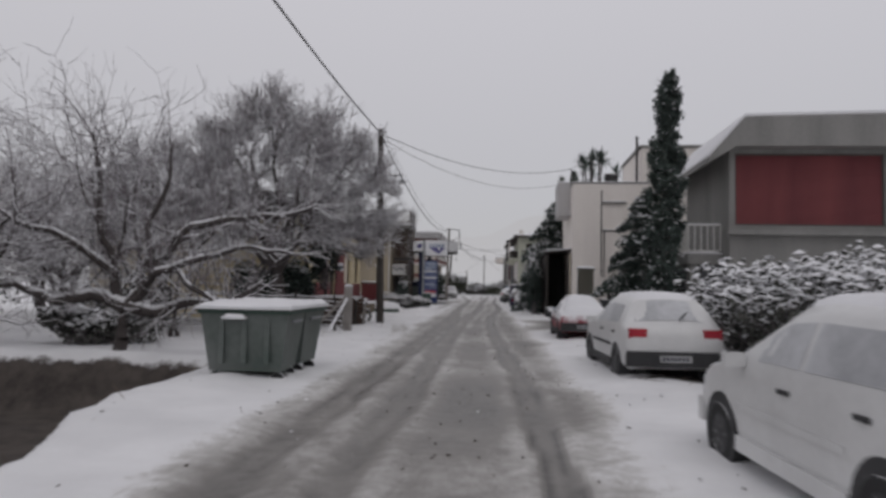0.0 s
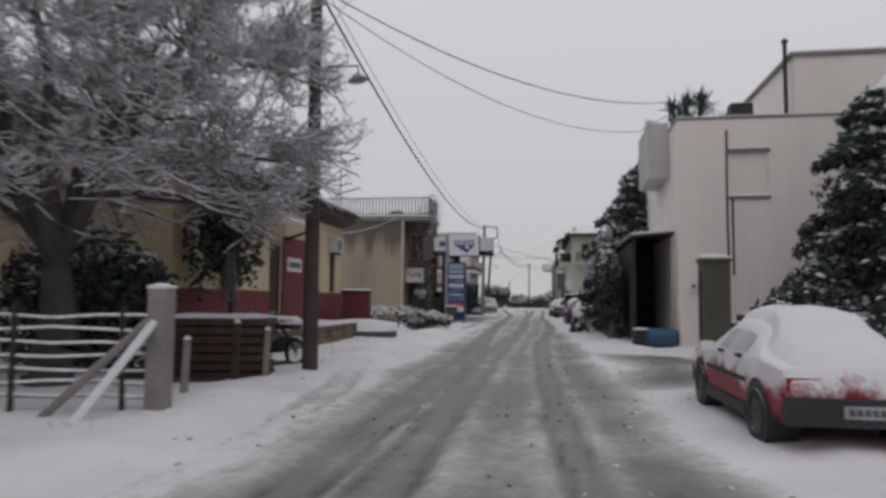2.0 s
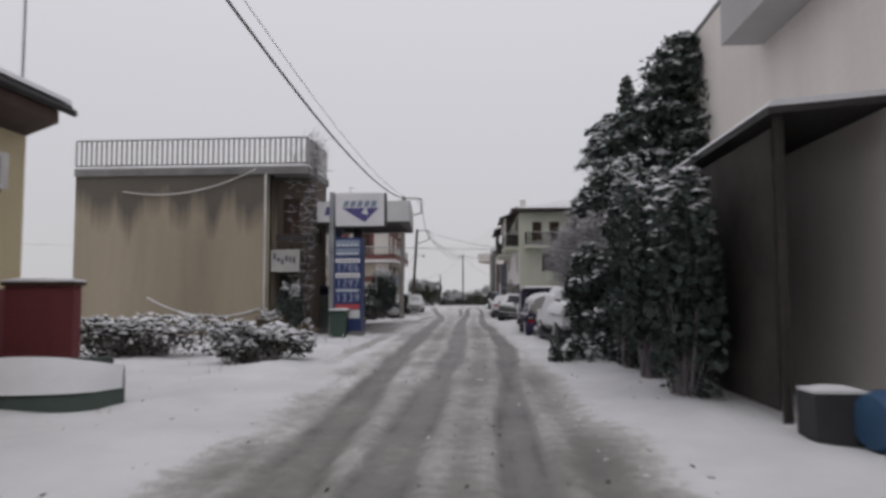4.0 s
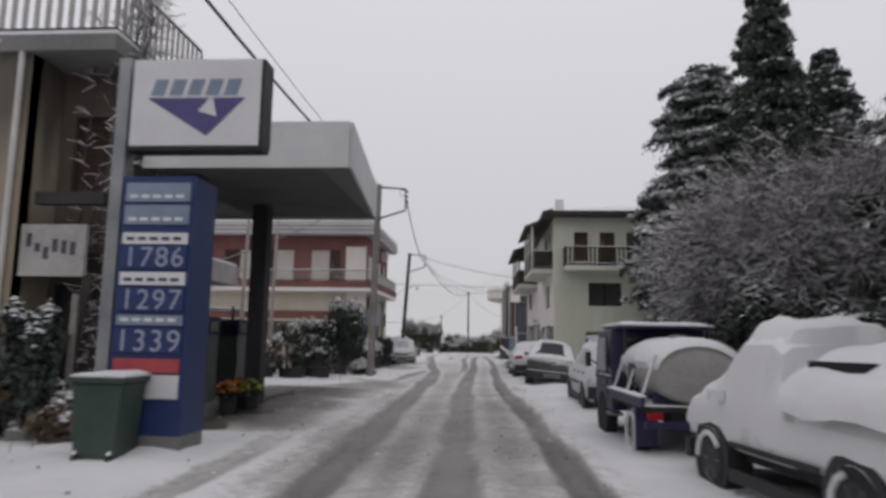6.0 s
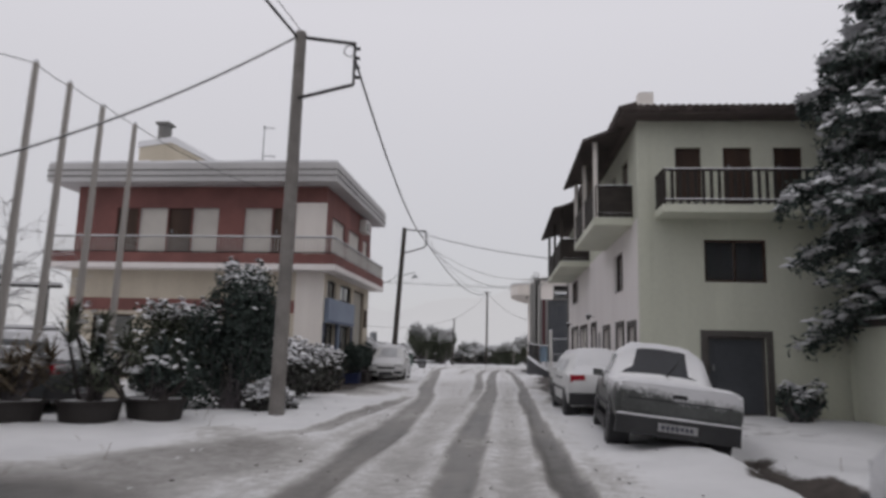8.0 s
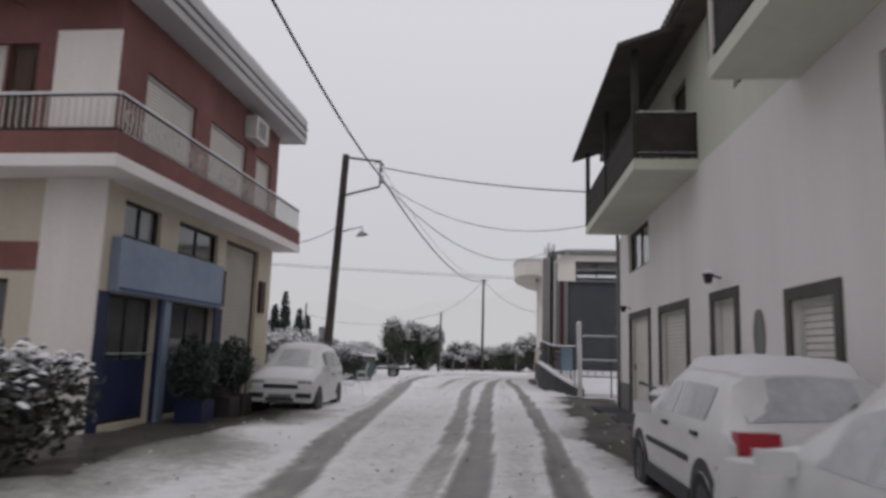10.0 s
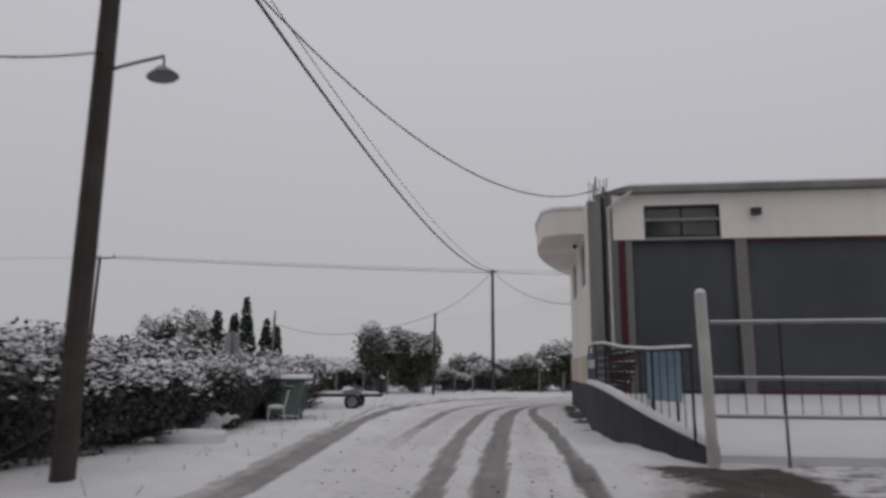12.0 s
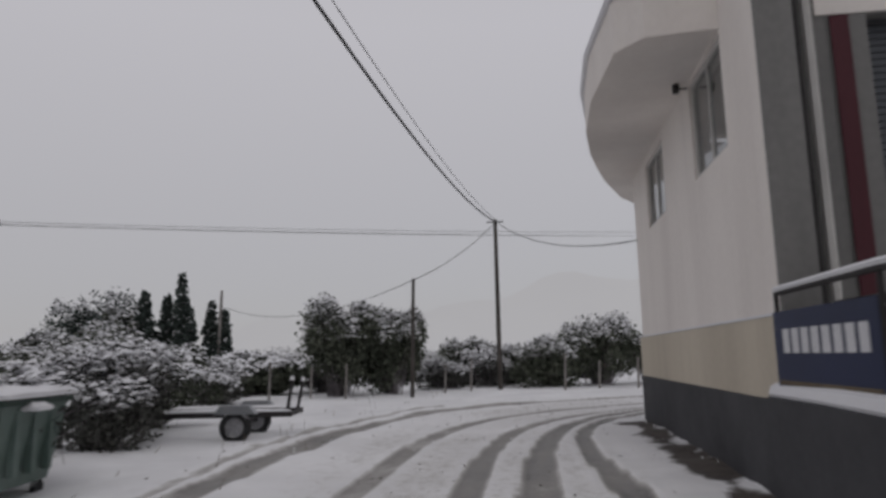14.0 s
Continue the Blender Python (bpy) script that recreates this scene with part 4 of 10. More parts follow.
def terrace_house():
    """The tan house with a railed roof terrace beside the filling station."""
    h = thing("house", label="stained tan rendered house with a railed roof terrace", category="house")
    x0, x1, y0, y1 = -15.5, -6.4, 56.4, 59.6
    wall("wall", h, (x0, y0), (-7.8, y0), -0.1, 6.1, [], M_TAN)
    # set-back walls take the umber with the recess shade painted in
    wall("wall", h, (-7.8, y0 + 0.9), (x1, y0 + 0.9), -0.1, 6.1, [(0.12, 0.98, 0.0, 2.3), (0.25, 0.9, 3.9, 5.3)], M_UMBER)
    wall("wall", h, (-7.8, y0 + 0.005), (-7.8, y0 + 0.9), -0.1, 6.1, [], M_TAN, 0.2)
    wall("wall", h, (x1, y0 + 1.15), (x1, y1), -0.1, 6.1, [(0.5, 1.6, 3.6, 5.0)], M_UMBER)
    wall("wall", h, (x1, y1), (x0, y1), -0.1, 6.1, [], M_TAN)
    m = face_frame((-7.8, y0 + 0.9), (-6.8, y0 + 0.9))
    opening(h, m, 0.12, 0.98, 0.0, 2.3, "door", M_IRON, M_IRON)
    opening(h, m, 0.25, 0.9, 3.9, 5.3, "shutter", M_BROWN, M_BROWN)
    opening(h, face_e(x1, y0 + 1.15), 0.5, 1.6, 3.6, 5.0, "glass", M_BROWN)
    part("roof_slab", box(B(), x0, y0 - 0.12, 6.1, x1 + 0.08, y1 + 0.1, 6.38), M_CONCRETE, h, bevel=0.02)
    part("snow", lump(B(), x0, y0 - 0.1, x1 + 0.06, y1 + 0.08, 6.38, 0.14, 5.0, 0.3), M_SNOW, h, smooth=True)
    part("beam", box(B(), -7.56, y0 + 0.02, 3.55, x1 + 0.02, y0 + 0.2, 3.75), M_IRON, h)
    railing(h, [(x0, y0), (x1, y0), (x1, y1)], 6.46, 7.5, M_IRON, 0.2, flat=True, bar_mat=M_DIRTYWHITE)
    # rain pipe
    bm = path_rod(B(), [(-7.95, y0 - 0.06, 6.2), (-7.95, y0 - 0.06, 0.3), (-7.95, y0 - 0.2, 0.1)], 0.05, 8)
    part("rain_pipe", bm, M_WHITEPIPE, h)
    bd = thing("shop_sign", -7.2, 56.5, 2.8, label="weathered white shop sign board with broken lettering", category="sign")
    part("board", box(B(), -0.55, -0.04, -0.42, 0.55, 0.04, 0.42), M_DIRTYWHITE, bd)
    part("bracket", box(B(), -0.5, 0.041, -0.05, 0.5, 0.8, 0.0), M_IRON, bd)
    bm = B()
    rng = random.Random(6)
    for i in range(6):
        a = -0.45 + i * 0.15
        z = rng.uniform(-0.15, 0.1)
        box(bm, a, -0.046, z, a + 0.09, -0.041, z + rng.uniform(0.1, 0.25))
    part("lettering", bm, M_INK, bd)
    # boards and pipes that lean by the door
    for k, (x, w, tilt, z) in enumerate(((-6.72, 0.16, 5, 2.4), (-6.5, 0.10, -4, 2.1), (-6.95, 0.22, 9, 1.5))):
        o = thing("wood_plank", x, 56.2 - 0.05 * k, ground_z(x, 56.2) - 0.02, label="weathered plank leaning beside a doorway", category="plank")
        o.matrix_basis = pose(x, 56.15 - 0.05 * k, 0.0, -6, tilt, 0)
        part("plank", box(B(), -w / 2, -0.02, 0, w / 2, 0.02, z), M_DARKWOOD if k != 1 else M_PALEPOLE, o, bevel=0.006)
    # hanging hose
    o = thing("garden_hose", label="pale hose sagging along a tan wall", category="hose")
    bm = path_rod(B(), [(-13.5 + 5.2 * i / 14, 56.28, 5.35 + 0.45 * ((i / 14) * 2 - 0.55) ** 2) for i in range(15)], 0.025, 6)
    part("hose", bm, M_WHITEPIPE, o)
    o = thing("garden_hose", label="snowy hose along the foot of a tan wall", category="hose")
    bm = path_rod(B(), [(-12.5 + 4.4 * i / 14, 56.37, 0.7 + 0.5 * ((i / 14) * 2 - 1.2) ** 2) for i in range(15)], 0.03, 6)
    part("hose", bm, M_SNOW, o)


def white_house():
    h = thing("house", SIDE, FIRST, label="two-storey whitewashed house with a flat roof", category="house")
    x0, y0, x1, y1 = 5.55, 34.06, 14.0, 42.5
    shell(h, x0, y0, x1, y1, -0.1, 6.95, M_WHITE, south=[(1.55, 2.6, 4.62, 5.9)])
    # a window bricked up, with ledges above and below
    part("blocked_window", box(B(), 7.102, y0 + 0.05, 4.622, 8.148, y0 + 0.2, 5.898), M_WHITE, h)
    part("ledge", box(B(), 7.0, y0 - 0.07, 5.92, 8.2, y0 - 0.003, 6.02), M_CONCRETE, h)
    part("snow", lump(B(), 7.02, y0 - 0.065, 8.18, y0 - 0.005, 6.02, 0.05, 2.0, 0.08), M_SNOW, h)
    part("ledge", box(B(), 7.0, y0 - 0.06, 4.5, 8.2, y0 - 0.003, 4.58), M_CONCRETE, h)
    part("snow", lump(B(), 7.02, y0 - 0.055, 8.18, y0 - 0.005, 4.58, 0.04, 3.0, 0.08), M_SNOW, h)
    flat_roof(h, x0 + 0.01, y0 + 0.01, x1, y1, 6.952, 0.08, M_CONCRETE, 0.03, 0.09, 4.0)
    up = part("upper_room", box(B(), 8.95, y0 + 0.02, 7.04, 13.9, 40.0, 8.8), M_WHITE, h)
    part("roof_edge", box(B(), 8.85, y0 - 0.05, 8.8, 14.0, 40.1, 8.92), M_CONCRETE, h)
    part("snow", lump(B(), 8.87, y0 - 0.03, 13.98, 40.05, 8.92, 0.12, 1.0, 0.3), M_SNOW, h)
    # a closed bay that hangs over the side next to the road
    part("bay", box(B(), 4.9, 35.6, 5.45, 5.548, 38.4, 7.25), M_GREYPL, h, "grey plastered bay")
    part("snow", lump(B(), 4.9, 35.6, 5.54, 38.4, 7.25, 0.08, 6.0, 0.2), M_SNOW, h)
    part("chimney_pipe", path_rod(B(), [(8.75, y0 + 0.15, 6.9), (8.75, y0 + 0.15, 9.2), (8.75, y0 + 0.15, 9.32)], 0.06), M_IRON, h)
    part("chimney_cap", rod(B(), (8.75, y0 + 0.15, 9.32), (8.75, y0 + 0.15, 9.42), 0.12, 0.05), M_IRON, h)
    bm = path_rod(B(), [(6.98, y0 - 0.03, 6.6), (6.96, y0 - 0.03, 4.4), (6.98, y0 - 0.03, 2.2)], 0.025)
    part("cable_pipe", bm, M_IRON, h)
    bm = path_rod(B(), [(7.12, y0 - 0.03, 4.5), (7.12, y0 - 0.03, 2.2)], 0.025)
    part("cable_pipe", bm, M_IRON, h)
    mb = part("meter_box", box(B(), 5.85, y0 - 0.1, 1.72, 6.05, y0 - 0.002, 2.02), M_SIGNWHITE, h, "small white meter box", bevel=0.01)
    part("meter_window", box(B(), 5.91, y0 - 0.105, 1.8, 5.99, y0 - 0.101, 1.9), M_DARK, mb)
    part("cable_mast", rod(B(), (5.62, 35.5, 6.95), (5.55, 35.5, 7.98), 0.03, n=6), M_IRON, h)
    # water tank and plants on the roof
    tk = thing("water_tank", 7.5 + SIDE, 34.5 + FIRST, 7.07, label="small dark metal water tank on a snowy roof", category="tank")
    part("body", box(B(), -0.32, -0.25, 0, 0.32, 0.25, 0.42), M_IRON, tk, bevel=0.03)
    part("snow", lump(B(), -0.3, -0.23, 0.3, 0.23, 0.42, 0.05, 1.0, 0.1), M_SNOW, tk)
    for k, (x, y, s) in enumerate(((5.9, 38.2, 0.7), (5.2, 37.6, 0.6))):
        p = thing("potted_agave", x + SIDE, y + FIRST, 7.08 if x > 5.5 else 7.3, label="spiky potted agave on a flat roof", category="plant", group="roof plants")
        bm = rod(B(), (0, 0, 0), (0, 0, 0.34 * s), 0.2 * s, 0.27 * s, 10)
        part("pot", bm, M_TERRA, p)
        rng = random.Random(k)
        bm = B()
        for i in range(26):
            a, e = rng.uniform(0, 6.28), rng.uniform(0.2, 1.35)
            d = Vector((math.cos(a) * math.cos(e), math.sin(a) * math.cos(e), math.sin(e)))
            side = Vector((-math.sin(a), math.cos(a), 0)) * 0.07 * s
            base, ln = Vector((0, 0, 0.33 * s)), s * rng.uniform(0.6, 1.05)
            mid = base + d * ln * 0.5
            tip = base + d * ln + Vector((0, 0, -0.1 * s))
            up_ = Vector((0, 0, 0.03))
            a0, a1, b0, b1, t0 = (bm.verts.new(c) for c in (base - side * 0.6, base + side * 0.6, mid - side, mid + side, tip))
            c0 = bm.verts.new(mid - up_)
            bm.faces.new((a0, a1, b1, b0)), bm.faces.new((b0, b1, t0)), bm.faces.new((b0, t0, c0)), bm.faces.new((b1, c0, t0)), bm.faces.new((a0, b0, c0)), bm.faces.new((a1, c0, b1))
        part("leaves", bm, M_LEAFOL, p)
    # gate pillar and a stair with a stepped side wall
    pl = thing("gate_pillar", 5.48 + SIDE, 30.67 + FIRST, 0, label="square grey gate pillar capped with snow", category="pillar")
    part("shaft", box(B(), 0.06, 0, -0.1, 0.74, 0.55, 2.42), M_MOSSCONC, pl, bevel=0.015)
    part("cap", box(B(), 0.02, -0.04, 2.422, 0.78, 0.59, 2.5), M_MOSSCONC, pl, bevel=0.015)
    part("snow", lump(B(), 0.03, -0.03, 0.77, 0.58, 2.5, 0.1, 2.0, 0.1), M_SNOW, pl)
    part("iron_strip", box(B(), 0.03, 0.12, 0.1, 0.058, 0.2, 2.2), M_IRON, pl)
    part("iron_strip", box(B(), 0.03, 0.36, 0.1, 0.058, 0.4, 2.2), M_GALV, pl)
    st = thing("outside_stair", SIDE, FIRST, label="outside stair with a dark stepped side wall", category="stair")
    for i in range(12):
        xa = 6.3 + i * 0.34
        top = 0.86 + i * 0.21
        part("step", box(B(), xa, 30.72, -0.1, xa + 0.338, 31.9, top), M_DARKCONC, st)
        if i < 3 or i % 3 == 0:
            part("snow", lump(B(), xa + 0.01, 30.74, xa + 0.33, 31.88, top, 0.05, i * 1.3, 0.12), M_SNOW, st)
    part("landing", box(B(), 10.4, 30.72, -0.1, 12.5, 34.0, 3.2), M_DARKCONC, st)
    for k, x in enumerate((6.95, 7.3, 7.7)):
        b = thing("flower_pot", x + SIDE, 31.1 + FIRST, 0.86 + 0.21 * int((x - 6.3) / 0.34) + 0.02, label="small dark flower pot on a stair", category="pot", group="stair pots")
        part("pot", rod(B(), (0, 0, 0), (0, 0, 0.2), 0.07, 0.1, 10), M_TERRA, b)
        part("plant", rod(B(), (0, 0, 0.2), (0.03, 0, 0.42), 0.08, 0.01, 5), M_LEAFDK, b)
    # lean-to car shelter at the corner
    c = thing("lean_to_shelter", SIDE, FIRST, label="dark lean-to shelter with a snow-edged sheet roof", category="shelter")
    part("roof", prism(B(), [(4.2, 3.42), (5.85, 3.55), (5.85, 3.62), (4.2, 3.5)], "y", 34.9, 42.0), M_IRON, c)
    part("snow", prism(B(), [(4.18, 3.502), (5.545, 3.612), (5.545, 3.68), (4.25, 3.58)], "y", 34.92, 42.0), M_SNOW, c)
    for x, y in ((5.46, 34.95), (4.3, 35.0), (4.3, 38.5), (4.3, 41.9)):
        part("post", box(B(), x, y, -0.1, x + 0.08, y + 0.08, 3.44), M_CREAM if x > 5 else M_DARKWOOD, c)
    part("side_cladding", box(B(), 4.28, 35.09, 0.2, 4.3, 41.88, 3.3), M_DARKWOOD, c)
    part("back_cladding", box(B(), 4.31, 39.0, 0.0, 5.5, 39.05, 3.4), M_DARK, c)
    bl = thing("barrel", 5.0 + SIDE, 33.9 + FIRST, 0.0, label="blue plastic barrel lying in snow", category="barrel")
    bl.matrix_basis = pose(5.0 + SIDE, 34.0 + FIRST, 0.3, 0, 90, 12)
    bm = B()
    for a, b, r, s in ((-0.42, -0.3, 0.24, 0.29), (-0.3, 0.3, 0.29, 0.29), (0.3, 0.42, 0.29, 0.24)):
        rod(bm, (0, 0, a), (0, 0, b), r, s, 18)
    part("drum", bm, M_BARREL, bl)
    part("lid", rod(B(), (0, 0, 0.42), (0, 0, 0.45), 0.25, 0.25, 18), M_BUMPER, bl)
    bx = thing("crate", 4.45 + SIDE, 34.3 + FIRST, 0.02, label="dark crate dusted with snow beside a barrel", category="crate")
    part("box", box(B(), -0.25, -0.2, 0, 0.25, 0.2, 0.5), M_BUMPER, bx, bevel=0.02)
    part("snow", lump(B(), -0.23, -0.18, 0.23, 0.18, 0.5, 0.07, 1.0, 0.1), M_SNOW, bx)


def red_shutter_house():
    h = thing("house", SIDE, FIRST, label="grey concrete house with a wide dark red upper panel", category="house")
    x0, y0, x1, y1 = 10.2, 24.0, 20.0, 30.0
    shell(h, x0, y0, x1, y1, -0.1, 6.75, M_CONCRETE, south=[(0.2, 5.3, 3.95, 6.55)])
    o = opening(h, face_s(x0, y0), 0.2, 5.3, 3.95, 6.55, "shutter", M_FRAME, M_RED, name="shutter_wall", label="closed dark red slatted shutters")
    bm = prism(B(), [(9.3, 6.1), (9.35, 6.3), (10.6, 7.75), (20.5, 7.95), (20.5, 6.7), (10.3, 6.7)], "y", y0 - 0.6, y1 + 0.5)
    part("roof", bm, M_CONCRETE, h)
    bm = prism(B(), [(9.36, 6.32), (9.36, 6.42), (10.6, 7.88), (20.5, 8.1), (20.5, 7.955), (10.6, 7.755)], "y", y0 - 0.55, y1 + 0.45)
    part("snow", bm, M_SNOW, h, bevel=0.03)
    part("ledge", box(B(), x0 - 0.15, y0 - 0.35, 3.6, x1, y0 - 0.003, 3.78), M_CONCRETE, h)
    # railed terrace between the houses
    t = thing("terrace", SIDE, FIRST, label="concrete terrace with pale balusters and a snowy edge", category="terrace")
    part("deck", box(B(), 8.9, 24.6, 2.55, 10.18, 29.5, 2.95), M_CONCRETE, t)
    part("pier", box(B(), 9.0, 24.7, -0.1, 9.3, 25.0, 2.548), M_CONCRETE, t)
    part("snow", lump(B(), 8.9, 24.6, 10.17, 29.5, 2.95, 0.08, 2.0, 0.2), M_SNOW, t)
    railing(t, [(10.1, 24.7), (8.95, 24.7), (8.95, 29.4)], 3.0, 4.0, M_WHITEPIPE, 0.2, 0.03)
    part("front_wall", box(B(), 9.4, 24.62, -0.1, 10.17, 24.8, 2.548), M_DARKCONC, t)


yellow_house()
terrace_wall()
tan_house()
terrace_house()
white_house()
red_shutter_house()

# ---- filling station ----
def filling_station():
    s = thing("price_sign", label="tall blue price pylon with a white logo panel on top", category="sign")
    s.matrix_basis = Matrix.Translation((-0.0115, 5.06, 0.1725)) @ Matrix.Scale(0.885, 4)
    y = 55.55
    part("post", box(B(), -5.62, y, -0.4, -5.44, y + 0.25, 5.5), M_GALV, s)
    part("case", box(B(), -5.42, y + 0.02, 0.1, -4.35, y + 0.75, 3.72), M_BLUE, s, bevel=0.02)
    part("foot", box(B(), -5.42, y + 0.02, -0.4, -4.35, y + 0.75, 0.098), M_CONCRETE, s)
    rows = [(3.35, 3.62, M_BLUEPALE, ""), (3.02, 3.3, M_BLUEPALE, ""), (2.74, 2.9, M_SIGNWHITE, ""), (2.4, 2.72, M_BLUE, "1786"), (2.16, 2.34, M_SIGNWHITE, ""), (1.8, 2.12, M_BLUE, "1297"),
            (1.6, 1.74, M_BLUEPALE, ""), (1.22, 1.56, M_BLUE, "1339"), (0.95, 1.14, M_SIGNRED, ""), (0.6, 0.92, M_SIGNWHITE, "0")]
    for z0, z1, m, text in rows:
        p = part("price_panel", box(B(), -5.36, y - 0.012, z0, -4.41, y + 0.019, z1), m, s, bevel=0.004)
        if text:
            size = (z1 - z0) * 1.25
            for j, ch in enumerate(text):
                cu = bpy.data.curves.new("digit", "FONT")
                cu.body, cu.size, cu.align_x, cu.extrude = ch, size, "CENTER", 0.003
                tmp = bpy.data.objects.new("digit", cu)
                scene.collection.objects.link(tmp)
                me = bpy.data.meshes.new_from_object(tmp.evaluated_get(bpy.context.evaluated_depsgraph_get()))
                bpy.data.objects.remove(tmp)
                me.materials.clear()
                me.materials.append(M_DIGIT if m is M_BLUE else M_PURPLE)
                o = new("digit", me)
                o.parent = p
                o.matrix_basis = pose((-4.88 if len(text) > 1 else -5.1) + (j - (len(text) - 1) / 2) * size * 0.57, y - 0.016, z0 + (z1 - z0) * 0.07, 90, 0, 0)
        elif m is not M_SIGNRED:
            bm = B()
            for i in range(5):
                box(bm, -5.3 + i * 0.17, y - 0.016, z0 + 0.05, -5.18 + i * 0.17, y - 0.0125, z0 + 0.1)
            part("lettering", bm, M_SIGNWHITE if m is not M_SIGNWHITE else M_INK, p)
    lg = part("logo_panel", box(B(), -5.36, y - 0.05, 4.16, -3.46, y + 0.35, 5.42), M_SIGNWHITE, s, "white panel with a purple-blue wedge", bevel=0.04)
    part("panel_frame", box(B(), -5.4, y - 0.02, 4.1, -3.42, y + 0.3, 4.155), M_IRON, s)
    part("panel_edge", box(B(), -3.458, y - 0.03, 4.16, -3.41, y + 0.33, 5.44), M_IRON, s)
    bm = prism(B(), [(-5.12, 4.86), (-3.68, 4.86), (-4.22, 4.3)], "y", y - 0.06, y - 0.051)
    part("wedge", bm, M_PURPLE, lg)
    bm = prism(B(), [(-4.36, 4.66), (-4.16, 4.9), (-4.08, 4.58)], "y", y - 0.066, y - 0.061)
    part("notch", bm, M_SIGNWHITE, lg)
    for i in range(5):
        a = -5.08 + i * 0.27
        part("logo_bar", prism(B(), [(a, 4.9), (a + 0.19, 4.9), (a + 0.26, 5.14), (a + 0.07, 5.14)], "y", y - 0.06, y - 0.051), M_BLUEPALE, lg)
    part("snow", lump(B(), -5.34, y - 0.03, -3.48, y + 0.33, 5.422, 0.07, 3.0, 0.12), M_SNOW, s)

    c = thing("station_canopy", label="flat white filling station canopy on dark posts", category="canopy")
    x0, x1, y0, y1, z0, z1 = -9.6, -2.75, 57.14, 62.1, 4.32, 5.12
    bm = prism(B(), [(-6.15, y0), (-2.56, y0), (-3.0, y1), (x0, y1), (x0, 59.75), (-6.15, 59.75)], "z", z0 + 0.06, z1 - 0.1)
    # deck carries the underside's shade in its grey
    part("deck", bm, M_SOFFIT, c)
    for p, q in (((-6.15, y0), (-2.56, y0)), ((-2.56, y0), (-3.0, y1)), ((-3.0, y1), (x0, y1))):
        m = face_frame(p, q)
        ln = (Vector(q) - Vector(p)).length
        part("fascia", put(box(B(), 0.001, 0.002, z0, ln - 0.001, 0.05, z1), m), M_FASCIA, c)
    bm = B()
    for i in range(22):
        yy = y0 + 0.2 + i * 0.22
        box(bm, -6.0, yy, z0 + 0.045, -3.1, yy + 0.015, z0 + 0.058)
    part("soffit_ribs", bm, M_FRAME, c)
    part("snow", lump(B(), -6.1, y0 + 0.1, -3.1, y1 - 0.1, z1 - 0.099, 0.2, 5.0, 0.3), M_SNOW, c)
    bm = B()
    for i, w in enumerate((0.42, 0.42, 0.12, 0.42)):
        a = -5.85 + (0.0, 0.5, 1.0, 1.2)[i]
        prism(bm, [(a, 4.58), (a + w * 0.85, 4.58), (a + w, 4.9), (a + w * 0.15, 4.9)], "y", y0 - 0.062, y0 - 0.053)
    part("logo_shapes", bm, M_PURPLE, c, "purple-blue slanted logo shapes")
    for x, yy in ((-5.25, 60.7), (-5.6, 58.0)):
        part("post", box(B(), x - 0.17, yy - 0.17, -0.1, x + 0.17, yy + 0.17, z0 + 0.05), M_DARKCONC if yy > 60 else M_NAVY, c, bevel=0.02)
    isl = thing("pump_island", -5.8, 61.2, -0.05, label="raised concrete island under a filling station canopy", category="island")
    part("slab", box(B(), -0.9, -3.2, 0, 0.6, 2.4, 0.2), M_CONCRETE, isl, bevel=0.05)
    for k, (x, yy) in enumerate(((-6.2, 59.0), (-6.2, 60.0), (-6.2, 61.7), (-6.2, 62.7))):
        p = thing("fuel_pump", x, yy, 0.15, label="grey fuel pump with a dark blue top under a canopy", category="fuel pump", group="fuel pumps")
        part("body", box(B(), -0.26, -0.3, 0, 0.26, 0.3, 1.35), M_BINGREY, p, bevel=0.02)
        part("head", box(B(), -0.28, -0.32, 1.352, 0.28, 0.32, 1.72), M_NAVY, p, bevel=0.02)
        part("display", box(B(), 0.281, -0.2, 1.42, 0.288, 0.2, 1.62), M_GLASSDK, p)
        part("display", box(B(), -0.2, -0.328, 1.42, 0.2, -0.321, 1.62), M_GLASSDK, p)
        bm = path_rod(B(), [(0.2, -0.3, 1.3), (0.3, -0.42, 0.8), (0.26, -0.4, 0.3), (0.28, -0.34, 0.9)], 0.02, 6)
        part("hose", bm, M_BUMPER, p)
    k = thing("station_kiosk", label="low filling station shop with a pale fascia", category="shop")
    # kiosk walls reuse the darkened umber of the tan house's recess
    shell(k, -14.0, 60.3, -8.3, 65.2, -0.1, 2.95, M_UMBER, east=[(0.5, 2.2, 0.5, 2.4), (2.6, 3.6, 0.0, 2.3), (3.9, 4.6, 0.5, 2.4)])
    m = face_e(-8.3, 60.3)
    opening(k, m, 0.5, 2.2, 0.5, 2.4, "glass", M_IRON)
    opening(k, m, 2.6, 3.6, 0.0, 2.3, "door", M_IRON, M_GLASSDK)
    opening(k, m, 3.9, 4.6, 0.5, 2.4, "glass", M_IRON)
    part("fascia", box(B(), -14.3, 60.0, 2.952, -7.6, 65.5, 3.5), M_DIRTYWHITE, k, bevel=0.02)
    part("snow", lump(B(), -14.25, 60.05, -7.65, 65.45, 3.502, 0.14, 2.0, 0.3), M_SNOW, k)
    b = thing("wheeled_bin", -4.55, 53.86, 0.0, 2, label="green wheeled bin with snow on its lid", category="bin")
    wheelie(b)
    b.scale = (0.86, 0.86, 0.92)


